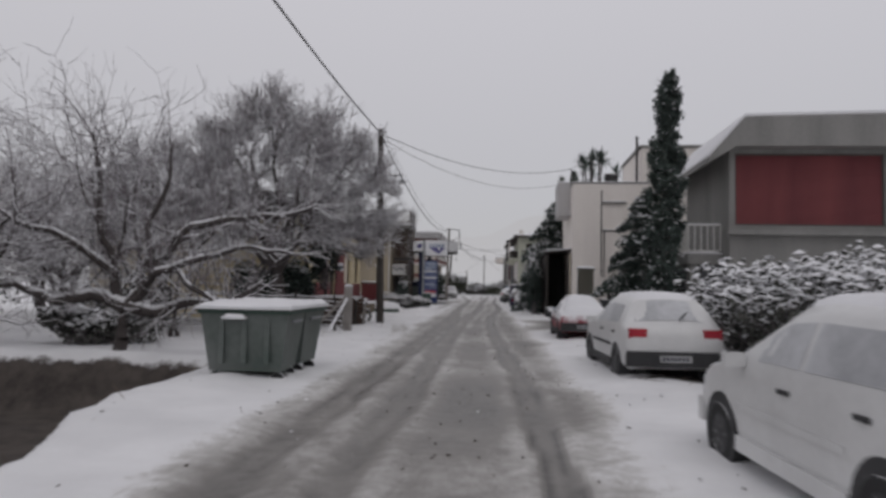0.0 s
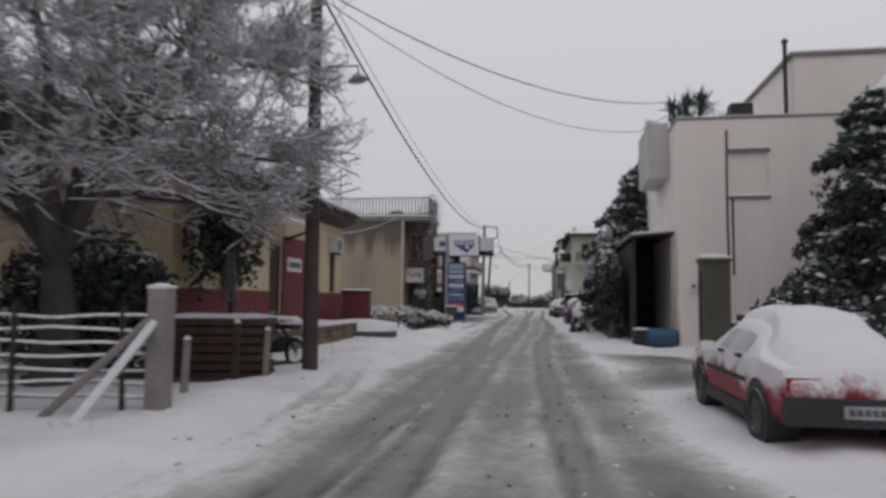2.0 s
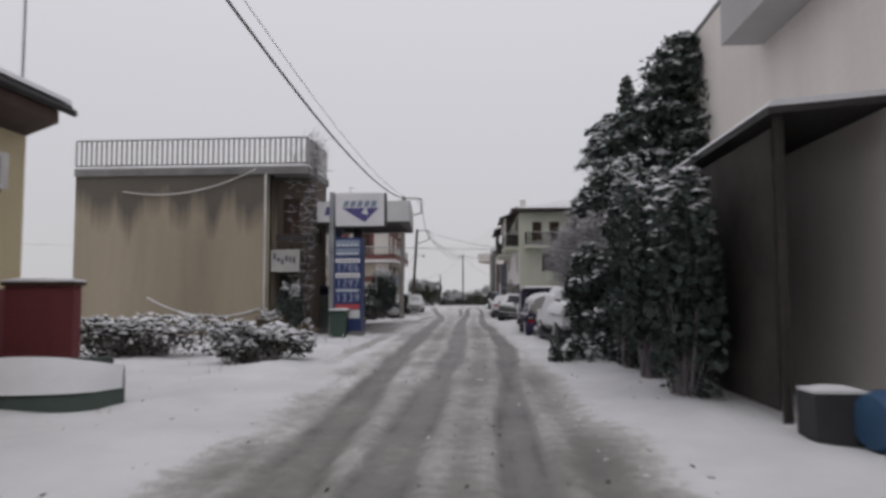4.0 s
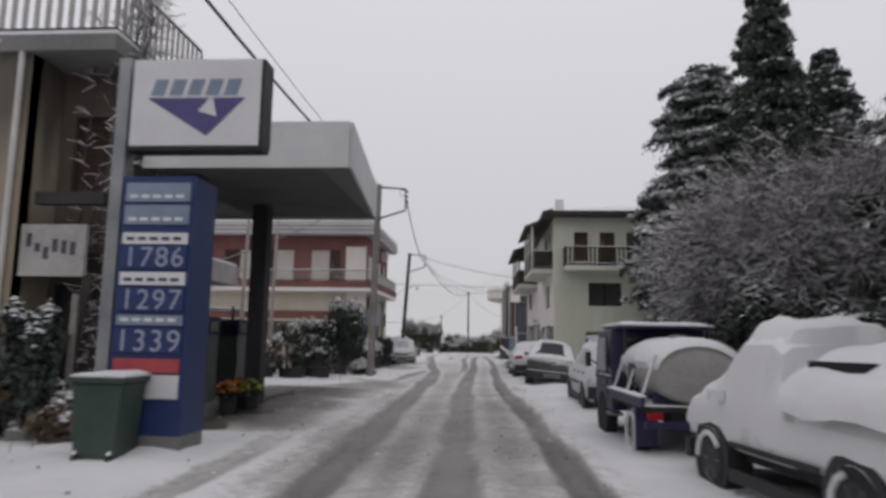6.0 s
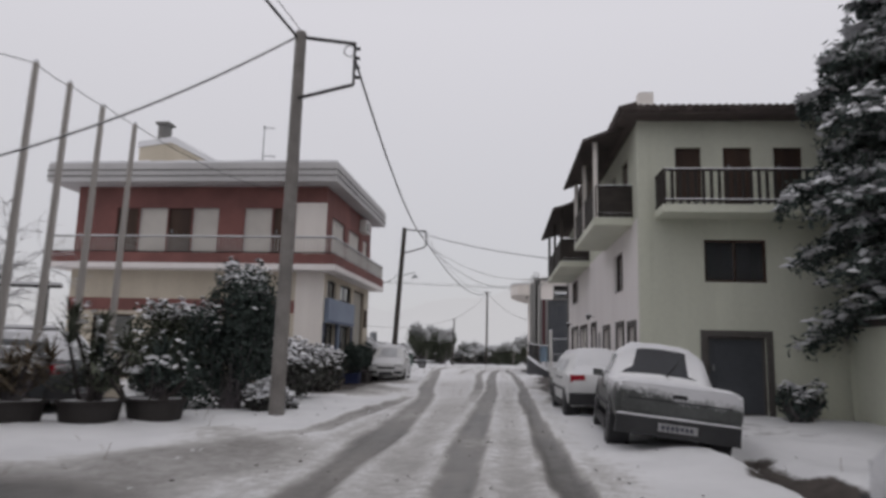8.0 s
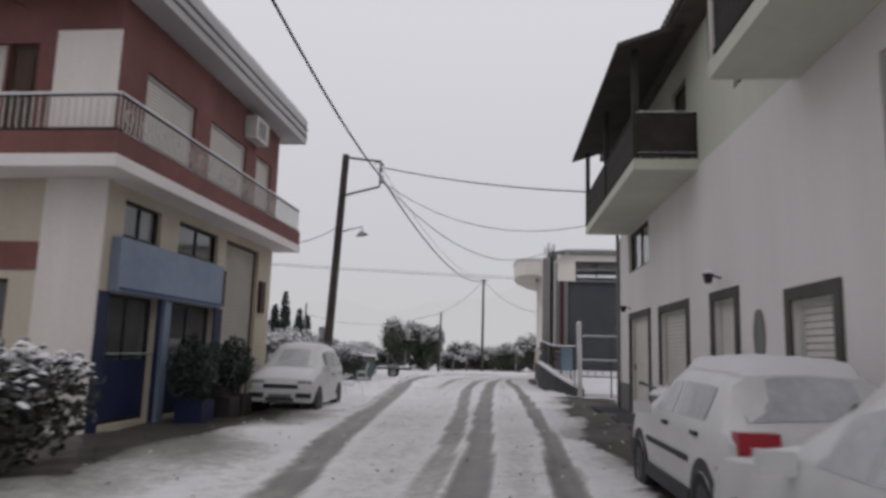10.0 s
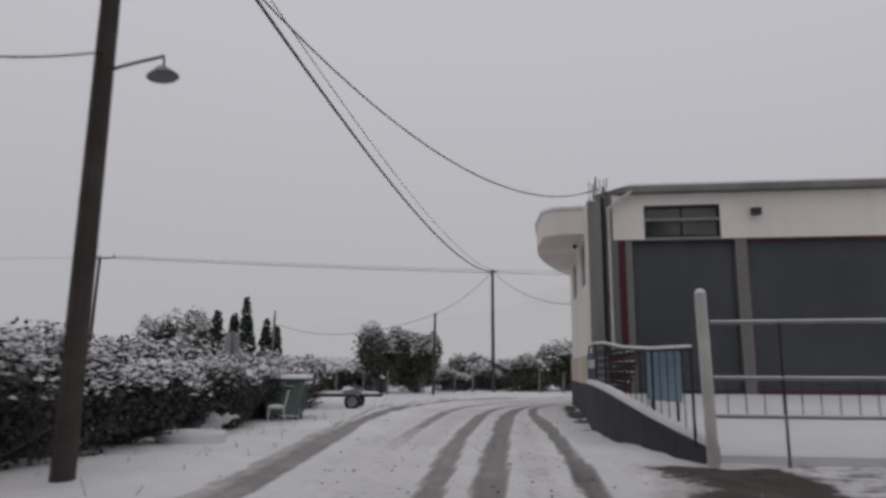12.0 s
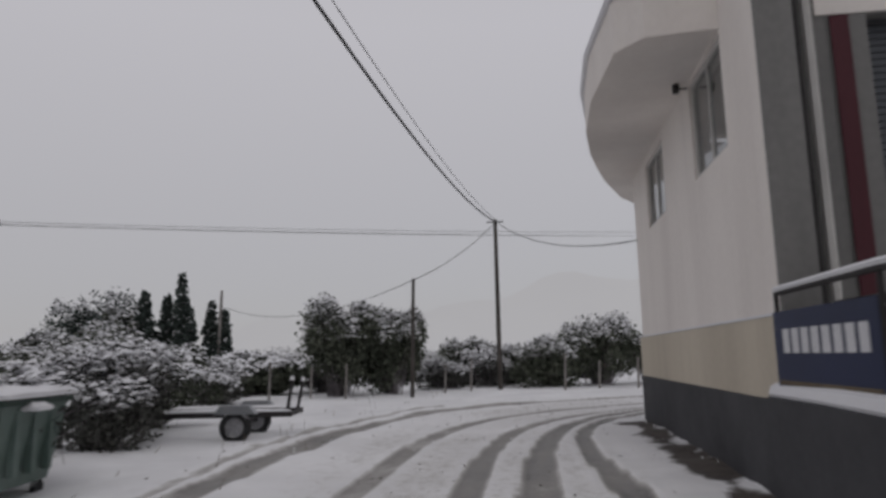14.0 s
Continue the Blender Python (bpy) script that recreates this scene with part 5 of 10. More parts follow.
def flower_buckets():
    """Buckets of bright flowers on the kerb of the pump island."""
    for k, (x, y, m) in enumerate(((-5.05, 58.75, M_ORANGE), (-4.85, 59.35, M_LIME), (-5.2, 59.7, M_ORANGE))):
        b = thing("flower_bucket", x, y, 0.0, label="dark bucket of " + ("orange" if m is M_ORANGE else "yellow-green") + " flowers under a canopy", category="flowers", group="flower buckets")
        part("bucket", rod(B(), (0, 0, -0.05), (0, 0, 0.34), 0.13, 0.17, 14), M_BUMPER, b)
        rng = np.random.default_rng(200 + k)
        d = rng.normal(size=(420, 3))
        d /= np.linalg.norm(d, axis=1, keepdims=True)
        c = d * rng.uniform(0.6, 1.0, (420, 1)) * [0.24, 0.24, 0.2] + [0, 0, 0.46]
        V, F = leaves(rng, c[:240], 0.06, 0.1, 1.6)
        tagged(np_part("foliage", V, F, M_LEAFDK, b), kind="stuff")
        up = c[d[:, 2] > -0.1]
        V, F = flakes(rng, up, 0.045)
        tagged(np_part("blossom", V, F, m, b), kind="stuff")


def wheelie(b):
    bm = prism(B(), [(-0.27, 0.1), (0.27, 0.1), (0.34, 1.0), (-0.34, 1.0)], "y", -0.34, 0.3)
    part("body", bm, M_BIN, b, bevel=0.025)
    part("lid", box(B(), -0.37, -0.38, 1.002, 0.37, 0.36, 1.07), M_BIN, b, bevel=0.02)
    part("snow", lump(B(), -0.35, -0.36, 0.35, 0.34, 1.07, 0.06, 2.0, 0.1), M_SNOW, b)
    for x in (-0.26, 0.2):
        part("wheel", rod(B(), (x, -0.3, 0.1), (x + 0.06, -0.3, 0.1), 0.1, n=14), M_TYRE, b)
    part("handle", rod(B(), (-0.3, 0.4, 0.98), (0.3, 0.4, 0.98), 0.018), M_BIN, b)


# ---- the red and white house with balconies ----
def balcony_house():
    h = thing("house", label="red and cream three-storey house with wrap-round balconies", category="house")
    x0, x1, y0, y1 = -17.0, -7.3, 83.6, 91.3
    e_low = [(83.95, 85.5, 0.1, 2.24), (86.0, 87.9, 0.1, 2.24), (88.35, 90.35, 0.05, 3.85), (84.2, 85.4, 3.2, 3.85), (86.1, 87.9, 3.2, 3.85)]
    e_low = [(a - y0, b - y0, c, d) for a, b, c, d in e_low]
    s_low = [(1.0, 2.6, 0.1, 2.4), (4.2, 5.6, 0.9, 2.4), (7.0, 8.2, 0.1, 2.4)]
    shell(h, x0, y0, x1, y1, -0.1, 4.05, M_CREAM, south=s_low, east=e_low)
    m = face_e(x1, y0)
    for a, b, c, d in e_low[:2]:
        opening(h, m, a, b, c, d, "glass", M_IRON, depth=0.12)
    o = opening(h, m, *e_low[2], "shutter", M_BROWN, M_CSHUT, name="roller_door", label="closed cream roller door", depth=0.1)
    for a in e_low[3:]:
        opening(h, m, *a, "glass", M_IRON)
    ms = face_s(x0, y0)
    for a in s_low:
        opening(h, ms, *a, "glass", M_BROWN)
    part("band", box(B(), x0 - 0.01, y0 - 0.03, 2.55, x1 - 0.8, y0 - 0.003, 3.0), M_REDBRICK, h)
    part("corner_pier", box(B(), -8.3, y0 - 0.06, -0.1, x1 + 0.05, y0 - 0.003, 4.04), M_WHITE, h)
    for a, b in ((87.95, 88.25), (90.45, 90.75)):
        part("side_box", box(B(), x1 + 0.003, a, 2.3, x1 + 0.09, b, 3.1), M_BROWN, h)
    sg = thing("shop_sign", label="long faded blue shop sign on a fascia", category="sign")
    part("board", box(B(), -7.295, 83.9, 2.25, -7.12, 87.9, 3.15), M_BLUEPALE, sg, bevel=0.02)
    part("edge", box(B(), -7.119, 83.95, 2.28, -7.11, 87.85, 2.33), M_BLUE, sg)
    # dark blue shop front panels between the openings under the sign
    for a, b in ((83.62, 83.94), (85.51, 85.62), (85.88, 85.99), (87.91, 88.3)):
        part("shop_panel", box(B(), x1 + 0.003, a, -0.05, x1 + 0.04, b, 2.245), M_NAVY, h, "dark blue shop front panel")
    part("shop_pier", box(B(), x1 + 0.003, 85.63, -0.05, x1 + 0.1, 85.87, 2.245), M_BLUEPALE, h, "pale blue painted pier")
    for a, b in ((83.95, 85.5), (86.0, 87.9)):
        part("shop_door", box(B(), x1 - 0.11, a + 0.07, 0.17, x1 - 0.09, b - 0.07, 1.15), M_NAVY, h, "dark blue lower door panels")
        part("handrail", rod(B(), (x1 + 0.03, a + 0.05, 1.25), (x1 + 0.03, b - 0.05, 1.25), 0.018, n=6), M_GALV, h)
    # upper floor
    e_up = [(84.5, 86.4, 4.45, 6.25), (87.1, 89.1, 4.45, 6.25), (89.75, 90.8, 4.45, 6.25)]
    e_up = [(a - y0, b - y0, c, d) for a, b, c, d in e_up]
    s_up = [(1.6, 2.45, 4.45, 6.4), (2.5, 3.6, 4.45, 6.4), (3.65, 4.55, 4.45, 6.4), (4.6, 5.6, 4.45, 6.4), (6.6, 7.65, 4.45, 6.4), (7.7, 8.25, 4.45, 6.4)]
    shell(h, x0, y0, x1, y1, 4.25, 7.22, M_REDBRICK, south=s_up, east=e_up)
    for a in e_up:
        opening(h, m, *a, "shutter", M_WHITEPIPE, M_SHUTTER, label="closed white roller shutter")
    for i, a in enumerate(s_up):
        opening(h, ms, *a, "shutter" if i in (1, 3, 4) else "door", M_WHITEPIPE if i in (1, 3, 4) else M_BROWN, M_SHUTTER if i in (1, 3, 4) else M_BROWN)
    part("corner_panel", box(B(), -8.42, y0 - 0.03, 4.3, x1 + 0.02, y0 - 0.003, 6.6), M_WHITE, h)
    part("balcony_slab", box(B(), x0 - 0.6, y0 - 0.75, 4.05, x1 + 0.6, y1 + 0.5, 4.248), M_OFFWHITE, h, bevel=0.015)
    bm = B()
    box(bm, x0 - 0.58, y0 - 0.73, 4.25, x1 + 0.58, y0 - 0.63, 4.62)
    box(bm, x1 + 0.48, y0 - 0.629, 4.25, x1 + 0.58, y1 + 0.48, 4.62)
    part("balcony_parapet", bm, M_REDBRICK, h)
    part("snow", lump(B(), x1 + 0.49, y0 - 0.6, x1 + 0.57, y1 + 0.47, 4.62, 0.03, 2, 0.15), M_SNOW, h)
    railing(h, [(x0 - 0.5, y0 - 0.68), (x1 + 0.53, y0 - 0.68), (x1 + 0.53, y1 + 0.4)], 4.6, 5.2, M_IRON, 0.12, 0.012, bar_mat=M_WHITEPIPE)
    # deep flat roof
    part("roof_slab", box(B(), x0 - 0.75, y0 - 0.85, 7.22, x1 + 0.55, y1 + 0.65, 7.9), M_GREYPL, h, bevel=0.03)
    part("snow", lump(B(), x0 - 0.7, y0 - 0.8, x1 + 0.5, y1 + 0.6, 7.902, 0.2, 9, 0.35), M_SNOW, h, smooth=True)
    bm = B()
    for z in (7.4, 7.62):
        box(bm, x0 - 0.77, y0 - 0.875, z, x1 + 0.575, y0 - 0.852, z + 0.05)
        box(bm, x1 + 0.552, y0 - 0.85, z, x1 + 0.575, y1 + 0.67, z + 0.05)
    part("roof_trim", bm, M_CONCRETE, h)
    part("roof_hut", prism(B(), [(-16.2, 7.73), (-16.2, 9.5), (-14.8, 9.7), (-12.2, 8.4), (-12.2, 7.73)], "y", 86.0, 89.0), M_CREAM, h)
    part("snow", prism(B(), [(-16.25, 9.502), (-14.8, 9.702), (-12.15, 8.402), (-12.15, 8.6), (-14.7, 9.95), (-16.25, 9.75)], "y", 85.95, 89.05), M_SNOW, h)
    part("chimney", box(B(), -15.6, 86.3, 9.5, -15.2, 86.7, 10.6), M_CONCRETE, h)
    part("chimney_cap", box(B(), -15.7, 86.2, 10.6, -15.1, 86.8, 10.7), M_CONCRETE, h)
    ae = thing("roof_aerial", -10.8, 86.0, 7.9, label="thin television aerial on a snowy flat roof", category="aerial")
    part("mast", rod(B(), (0, 0, -0.1), (0, 0, 2.5), 0.025), M_GALV, ae)
    bm = B()
    for z, w in ((2.4, 0.4), (1.2, 0.5)):
        rod(bm, (-0.05, 0, z), (w, 0.1, z), 0.015)
        for i in range(4):
            rod(bm, (w * i / 3, -0.15, z), (w * i / 3, 0.2, z), 0.008, n=5)
    part("antenna", bm, M_GALV, ae)
    ac = thing("air_conditioner", -7.15, 89.25, 6.72, label="white air conditioner box under a deep eave", category="air conditioner")
    part("case", box(B(), -0.14, -0.4, -0.28, 0.16, 0.4, 0.28), M_WHITEPIPE, ac, bevel=0.02)
    bm = B()
    for i in range(8):
        box(bm, 0.161, -0.3, -0.2 + i * 0.05, 0.168, 0.2, -0.18 + i * 0.05)
    part("grille", bm, M_IRON, ac)
    # ornamental rings in the balcony rail
    for i in range(16):
        c = Vector((x1 + 0.53, y0 - 0.4 + i * 0.5, 4.92))
        pts = [c + Vector((0, 0.12 * math.cos(a), 0.12 * math.sin(a))) for a in (k * math.pi / 4 for k in range(9))]
        part("rail_ornament", path_rod(B(), pts, 0.010, 4), M_WHITEPIPE, h)


# ---- the pale green house with timber balconies ----
def green_house():
    h = thing("house", 2.47, 75.8, 0, 1.35, label="pale green three-storey house with dark timber balconies", category="house")
    W, D = 8.5, 16.45
    s_holes = [(1.45, 2.75, 0.05, 1.82), (1.45, 2.85, 3.06, 4.05)]
    w_low = [(0.7, 1.5, 0.15, 2.05), (2.3, 3.2, 0.15, 2.1), (4.6, 5.6, 0.9, 2.1), (7.4, 8.35, 0.18, 2.3), (9.85, 11.75, 0.92, 2.32), (12.85, 14.9, 0.15, 2.36), (2.3, 3.6, 3.05, 4.1), (12.8, 15.1, 3.5, 4.5)]
    wall("wall", h, (0, 0), (W, 0), -0.2, 4.6, s_holes, M_PALEGREEN)
    wall("wall", h, (0, D), (0, 0.25), -0.2, 4.6, [(D - b, D - a, c, d) for a, b, c, d in w_low], M_OFFWHITE)
    wall("wall", h, (W, D), (0.25, D), -0.2, 7.0, [], M_OFFWHITE)
    wall("wall", h, (W, 0.25), (W, D - 0.25), -0.2, 7.0, [], M_PALEGREEN)
    s_up = [(0.85, 1.45, 5.0, 6.25), (1.95, 2.6, 4.7, 6.25), (3.1, 3.75, 4.7, 6.25)]
    w_up = [(1.4, 2.3, 4.75, 6.4), (3.2, 4.0, 4.75, 6.4), (9.6, 10.6, 4.75, 6.4), (12.4, 13.6, 4.75, 6.4), (6.2, 7.2, 5.2, 6.4)]
    wall("wall", h, (0, 0), (W, 0), 4.6, 7.0, s_up, M_PALEGREEN)
    wall("wall", h, (0, D - 0.25), (0, 0.25), 4.6, 7.0, [(D - 0.25 - b, D - 0.25 - a, c, d) for a, b, c, d in w_up], M_PALEGREEN)
    ms, mw = face_frame((0, 0), (1, 0)), face_frame((0, D), (0, D - 1))
    opening(h, ms, *s_holes[0], "door", M_FRAME, M_GSHUT, surround=M_FRAME, label="dark double door in a grey stone frame")
    opening(h, ms, *s_holes[1], "glass", M_BROWN)
    for a in s_up:
        opening(h, ms, *a, "door" if a[2] < 4.9 else "shutter", M_BROWN, M_BROWN)
    for i, (a, b, c, d) in enumerate(w_low):
        kind = "shutter" if i in (2, 4) else "glass" if i > 5 else "door"
        opening(h, mw, D - b, D - a, c, d, kind, M_WHITEPIPE if i < 6 else M_BROWN, M_SHUTTER, surround=M_FRAME if i < 6 else None, name="door" if i in (5,) else None)
    for a, b, c, d in w_up:
        opening(h, mw, D - b, D - a, c, d, "door", M_BROWN, M_BROWN)
    part("corner_pilaster", box(B(), -0.03, -0.03, -0.1, 0.22, -0.003, 6.95), M_PALEGREEN, h)
    for a, b in ((0.0, 0.55), (1.65, 2.15), (3.35, 7.25), (8.5, 12.7), (15.05, D)):
        part("dado", box(B(), -0.025, max(a, 0), -0.15, -0.003, b, 0.8), M_CONCRETE, h, "grey painted dado")
    # balconies: south, near and far on the road side
    for nm, (xa, ya, xb, yb) in (("balcony", (0.35, -0.85, 4.9, -0.003)), ("balcony", (-0.95, 0.75, -0.003, 5.2)), ("balcony", (-1.05, 8.95, -0.003, 15.25))):
        b = new(nm)
        b.parent = h
        part("slab", box(B(), xa, ya, 4.52, xb, yb, 4.7), M_PALEGREEN, b, bevel=0.02)
        south = ya < 0
        pts = [(xa + 0.05, yb), (xa + 0.05, ya + 0.05), (xb - 0.05, ya + 0.05), (xb - 0.05, yb)] if south else [(xb, ya + 0.05), (xa + 0.05, ya + 0.05), (xa + 0.05, yb - 0.05), (xb, yb - 0.05)]
        for p, q in zip(pts, pts[1:]):
            for z in (4.8, 5.5):
                part("rail", rod(B(), (*p, z), (*q, z), 0.04, n=6), M_DARKWOOD, b)
        me = None
        for p, q in zip(pts, pts[1:]):
            p, q = Vector(p), Vector(q)
            turn = math.degrees(math.atan2(q.y - p.y, q.x - p.x))
            k = max(2, int((q - p).length / (0.17 if south else 0.13)))
            for i in range(k + 1):
                c = p.lerp(q, i / k)
                if me is None:
                    bm = box(B(), -0.035 if south else -0.055, -0.015, 4.72, 0.035 if south else 0.055, 0.015, 5.48)
                    me = bpy.data.meshes.new("baluster")
                    bm.to_mesh(me), bm.free()
                    me.materials.append(M_DARKWOOD)
                o = new("baluster", me)
                o.parent = b
                o.matrix_basis = pose(c.x, c.y, 0, 0, 0, turn)
        if not south:
            for yy in (ya + 0.07, (ya + yb) / 2, yb - 0.07):
                part("roof_post", box(B(), xa, yy - 0.05, 4.7, xa + 0.1, yy + 0.05, 6.62), M_DARKWOOD if yy > 9 else M_WHITE, b)
            bmr = prism(B(), [(xa - 0.3, 6.52), (xa - 0.3, 6.6), (-0.2, 7.0), (-0.2, 6.9)], "y", ya - 0.3, yb + 0.35)
            part("balcony_roof", bmr, M_TILE, b)
            part("end_board", box(B(), xa + 0.1, ya + 0.02, 4.74, -0.003, ya + 0.045, 5.46), M_DARKWOOD, b)
        part("snow", lump(B(), xa + 0.1, ya + 0.1, xb - 0.02, yb - 0.1 if not south else yb - 0.02, 4.702, 0.05, ya, 0.2), M_SNOW, b)
    # hipped tile roof with lower eaves over the balconies
    bm = B()
    e = [(-0.45, -0.55, 6.9), (W + 0.4, -0.55, 6.9), (W + 0.4, D + 0.4, 6.9), (-0.45, D + 0.4, 6.9)]
    r = [(3.6, 4.2, 8.3), (3.6, 12.2, 8.3)]
    lo = [bm.verts.new(c) for c in e]
    up = [bm.verts.new((x, y, z + 0.12)) for x, y, z in e]
    rr = [bm.verts.new(c) for c in r]
    for f in ((up[0], up[1], rr[0]), (up[1], up[2], rr[1], rr[0]), (up[2], up[3], rr[1]), (up[3], up[0], rr[0], rr[1]), tuple(lo[::-1]),
              (lo[0], lo[1], up[1], up[0]), (lo[1], lo[2], up[2], up[1]), (lo[2], lo[3], up[3], up[2]), (lo[3], lo[0], up[0], up[3])):
        bm.faces.new(f)
    part("roof", bm, M_TILE, h, "old red-brown tiled roof dusted with snow")
    me = bpy.data.meshes.new("roof_tile")
    bm = rod(B(), (0, 0, 0), (0, 0.42, 0.03), 0.085, 0.075, 8)
    bm.to_mesh(me), bm.free()
    me.materials.append(M_TILE)
    for i in range(56):
        o = new("roof_tile", me)
        o.parent = h
        o.matrix_basis = pose(-0.38 + i * 0.16, -0.62, 7.02, 12, 0, 0)
    for i in range(95):
        o = new("roof_tile", me)
        o.parent = h
        o.matrix_basis = pose(-0.52, -0.5 + i * 0.18, 7.02, 12, 0, -90)
    part("chimney", box(B(), 0.1, 0.3, 7.0, 0.45, 0.65, 7.75), M_WHITE, h)
    # wall lamps, plaque and rain pipe
    for yy in (8.0, 14.9):
        l = thing("wall_lamp", label="small dark lantern above a doorway", category="lamp", group="door lanterns")
        l.matrix_basis = h.matrix_basis @ pose(-0.003, yy, 2.62, 0, 0, 0)
        part("arm", rod(B(), (0, 0, 0), (-0.18, 0, 0.06), 0.015), M_IRON, l)
        part("lantern", rod(B(), (-0.18, 0, -0.08), (-0.18, 0, 0.06), 0.05, 0.08, 6), M_IRON, l)
        part("cap", rod(B(), (-0.18, 0, 0.06), (-0.18, 0, 0.14), 0.09, 0.01, 6), M_SNOW, l)
    pq = thing("wall_plaque", label="oval grey wall plaque", category="plaque")
    pq.matrix_basis = h.matrix_basis @ pose(-0.003, 6.55, 1.75, 0, 0, 0)
    part("disc", put(rod(B(), (0, 0, 0), (-0.03, 0, 0), 0.2, n=16), Matrix.Diagonal((1, 0.8, 1.6, 1))), M_CONCRETE, pq)
    part("rain_pipe", path_rod(B(), [(-0.06, D - 0.1, 6.8), (-0.06, D - 0.1, 0.1)], 0.045), M_CONCRETE, h)
    pv = thing("pavement", label="dark damp strip of pavement along a wall", category="pavement", kind="structure")
    pv.matrix_basis = h.matrix_basis.copy()
    part("slab", box(B(), -0.75, 4.0, -0.2, -0.03, D + 0.2, 0.14), M_DARKCONC, pv, bevel=0.03)
    # garden wall beyond the house, low shed roof and a bin
    g = thing("garden_wall", label="yellow-green garden wall with a snowy coping", category="wall")
    part("body", box(B(), 6.95, 73.4, -0.1, 7.2, 75.78, 2.05), M_PALEGREEN, g)
    part("coping", box(B(), 6.9, 73.3, 2.052, 7.3, 75.78, 2.2), M_TILE, g)
    part("snow", lump(B(), 6.88, 73.3, 7.32, 75.77, 2.2, 0.09, 4, 0.12), M_SNOW, g)
    part("return", box(B(), 7.2, 73.4, -0.1, 13.0, 73.65, 2.05), M_PALEGREEN, g)
    part("snow", lump(B(), 7.2, 73.35, 13.0, 73.7, 2.05, 0.1, 5, 0.12), M_SNOW, g)


# ---- the workshop with roller shutters ----
def workshop():
    h = thing("workshop", label="white and grey workshop with wide dark roller shutters", category="workshop")
    x0, x1, y0, y1 = 0.55, 10.0, 106.0, 114.2
    wall("wall", h, (x0 + 0.25, y0), (x1, y0), -0.1, 6.2, [(0.95, 3.65, 0.8, 4.9), (3.95, 8.6, 0.8, 4.9), (1.3, 3.3, 4.98, 5.85)], M_CONCRETE)
    part("white_band", box(B(), 1.25, y0 - 0.02, 4.92, 2.098, y0 - 0.003, 6.18), M_WHITE, h)
    part("white_band", box(B(), 4.102, y0 - 0.02, 4.92, x1, y0 - 0.003, 6.18), M_WHITE, h)
    part("white_band", box(B(), 2.1, y0 - 0.02, 5.87, 4.1, y0 - 0.003, 6.18), M_WHITE, h)
    m = face_s(x0 + 0.25, y0)
    opening(h, m, 0.95, 3.65, 0.8, 4.9, "shutter", M_DARKCONC, M_GSHUT, name="roller_shutter", label="closed dark grey roller shutter", depth=0.14)
    opening(h, m, 3.95, 8.6, 0.8, 4.9, "shutter", M_RED, M_GSHUT, name="roller_shutter", label="closed dark grey roller shutter", depth=0.14)
    opening(h, m, 1.3, 3.3, 4.98, 5.85, "glass", M_IRON, name="vent_window")
    part("window_bar", box(B(), 2.1, y0 - 0.03, 5.42, 4.1, y0 - 0.003, 5.5), M_PALEPOLE, h)
    part("red_post", box(B(), 1.38, y0 - 0.04, 0.8, 1.56, y0 - 0.022, 4.9), M_MAROON, h)
    w_holes = [(0.95, 2.6, 3.85, 5.25), (4.75, 6.5, 3.87, 5.15)]
    ln = y1 - y0
    wall("wall", h, (x0, y1), (x0, y0 - 0.25), -0.1, 6.0, [(ln - b, ln - a, c, d) for a, b, c, d in w_holes], M_WHITE)
    mw = face_frame((x0, y1), (x0, y1 - 1))
    for a, b, c, d in w_holes:
        opening(h, mw, ln - b, ln - a, c, d, "glass", M_WHITEPIPE, depth=0.05)
    part("plinth", box(B(), x0 - 0.06, y0 - 0.28, -0.1, x0 - 0.003, y1 + 0.04, 1.0), M_DARKCONC, h)
    part("beige_band", box(B(), x0 - 0.05, y0 - 0.27, 1.002, x0 - 0.003, y1 + 0.03, 1.8), M_CREAM, h)
    part("band_snow", box(B(), x0 - 0.06, y0 - 0.28, 1.802, x0 - 0.003, y1 + 0.04, 1.83), M_SNOW, h)
    wall("wall", h, (x1, y1), (x0 + 0.25, y1), -0.1, 6.0, [], M_WHITE)
    wall("wall", h, (x1, y0 + 0.25), (x1, y1 - 0.25), -0.1, 6.0, [], M_WHITE)
    part("roof_slab", prism(B(), [(1.55, y0 - 0.3), (x1 + 0.3, y0 - 0.3), (x1 + 0.3, y1 + 0.2), (x0 + 0.3, y1 + 0.2), (x0 + 0.3, y0 + 0.6)], "z", 6.2, 6.36), M_CONCRETE, h)
    part("snow", lump(B(), 1.7, y0 - 0.26, x1 + 0.25, y1 + 0.15, 6.362, 0.12, 3, 0.3), M_SNOW, h)
    part("corner_pier", box(B(), x0 + 0.002, y0 - 0.35, 0.3, x0 + 0.35, y0 - 0.255, 5.95), M_CONCRETE, h)
    for i, (x, mt) in enumerate(((0.98, M_IRON), (1.12, M_WHITEPIPE))):
        part("rain_pipe", path_rod(B(), [(x, y0 - 0.12, 6.1 - 0.3 * i), (x, y0 - 0.12, 1.0)], 0.05), mt, h)
    part("rain_pipe", path_rod(B(), [(1.75, y0 - 0.28, 6.22), (1.1, y0 - 0.14, 5.75)], 0.05), M_WHITEPIPE, h)
    rng = random.Random(2)
    for i in range(14):
        x, y = 0.62 + rng.uniform(0, 0.5), y0 + rng.uniform(-0.15, 0.6)
        part("rebar", rod(B(), (x, y, 5.9), (x + rng.uniform(-0.06, 0.06), y, 6.55 + rng.uniform(-0.1, 0.25)), 0.012, n=5), M_IRON, h)
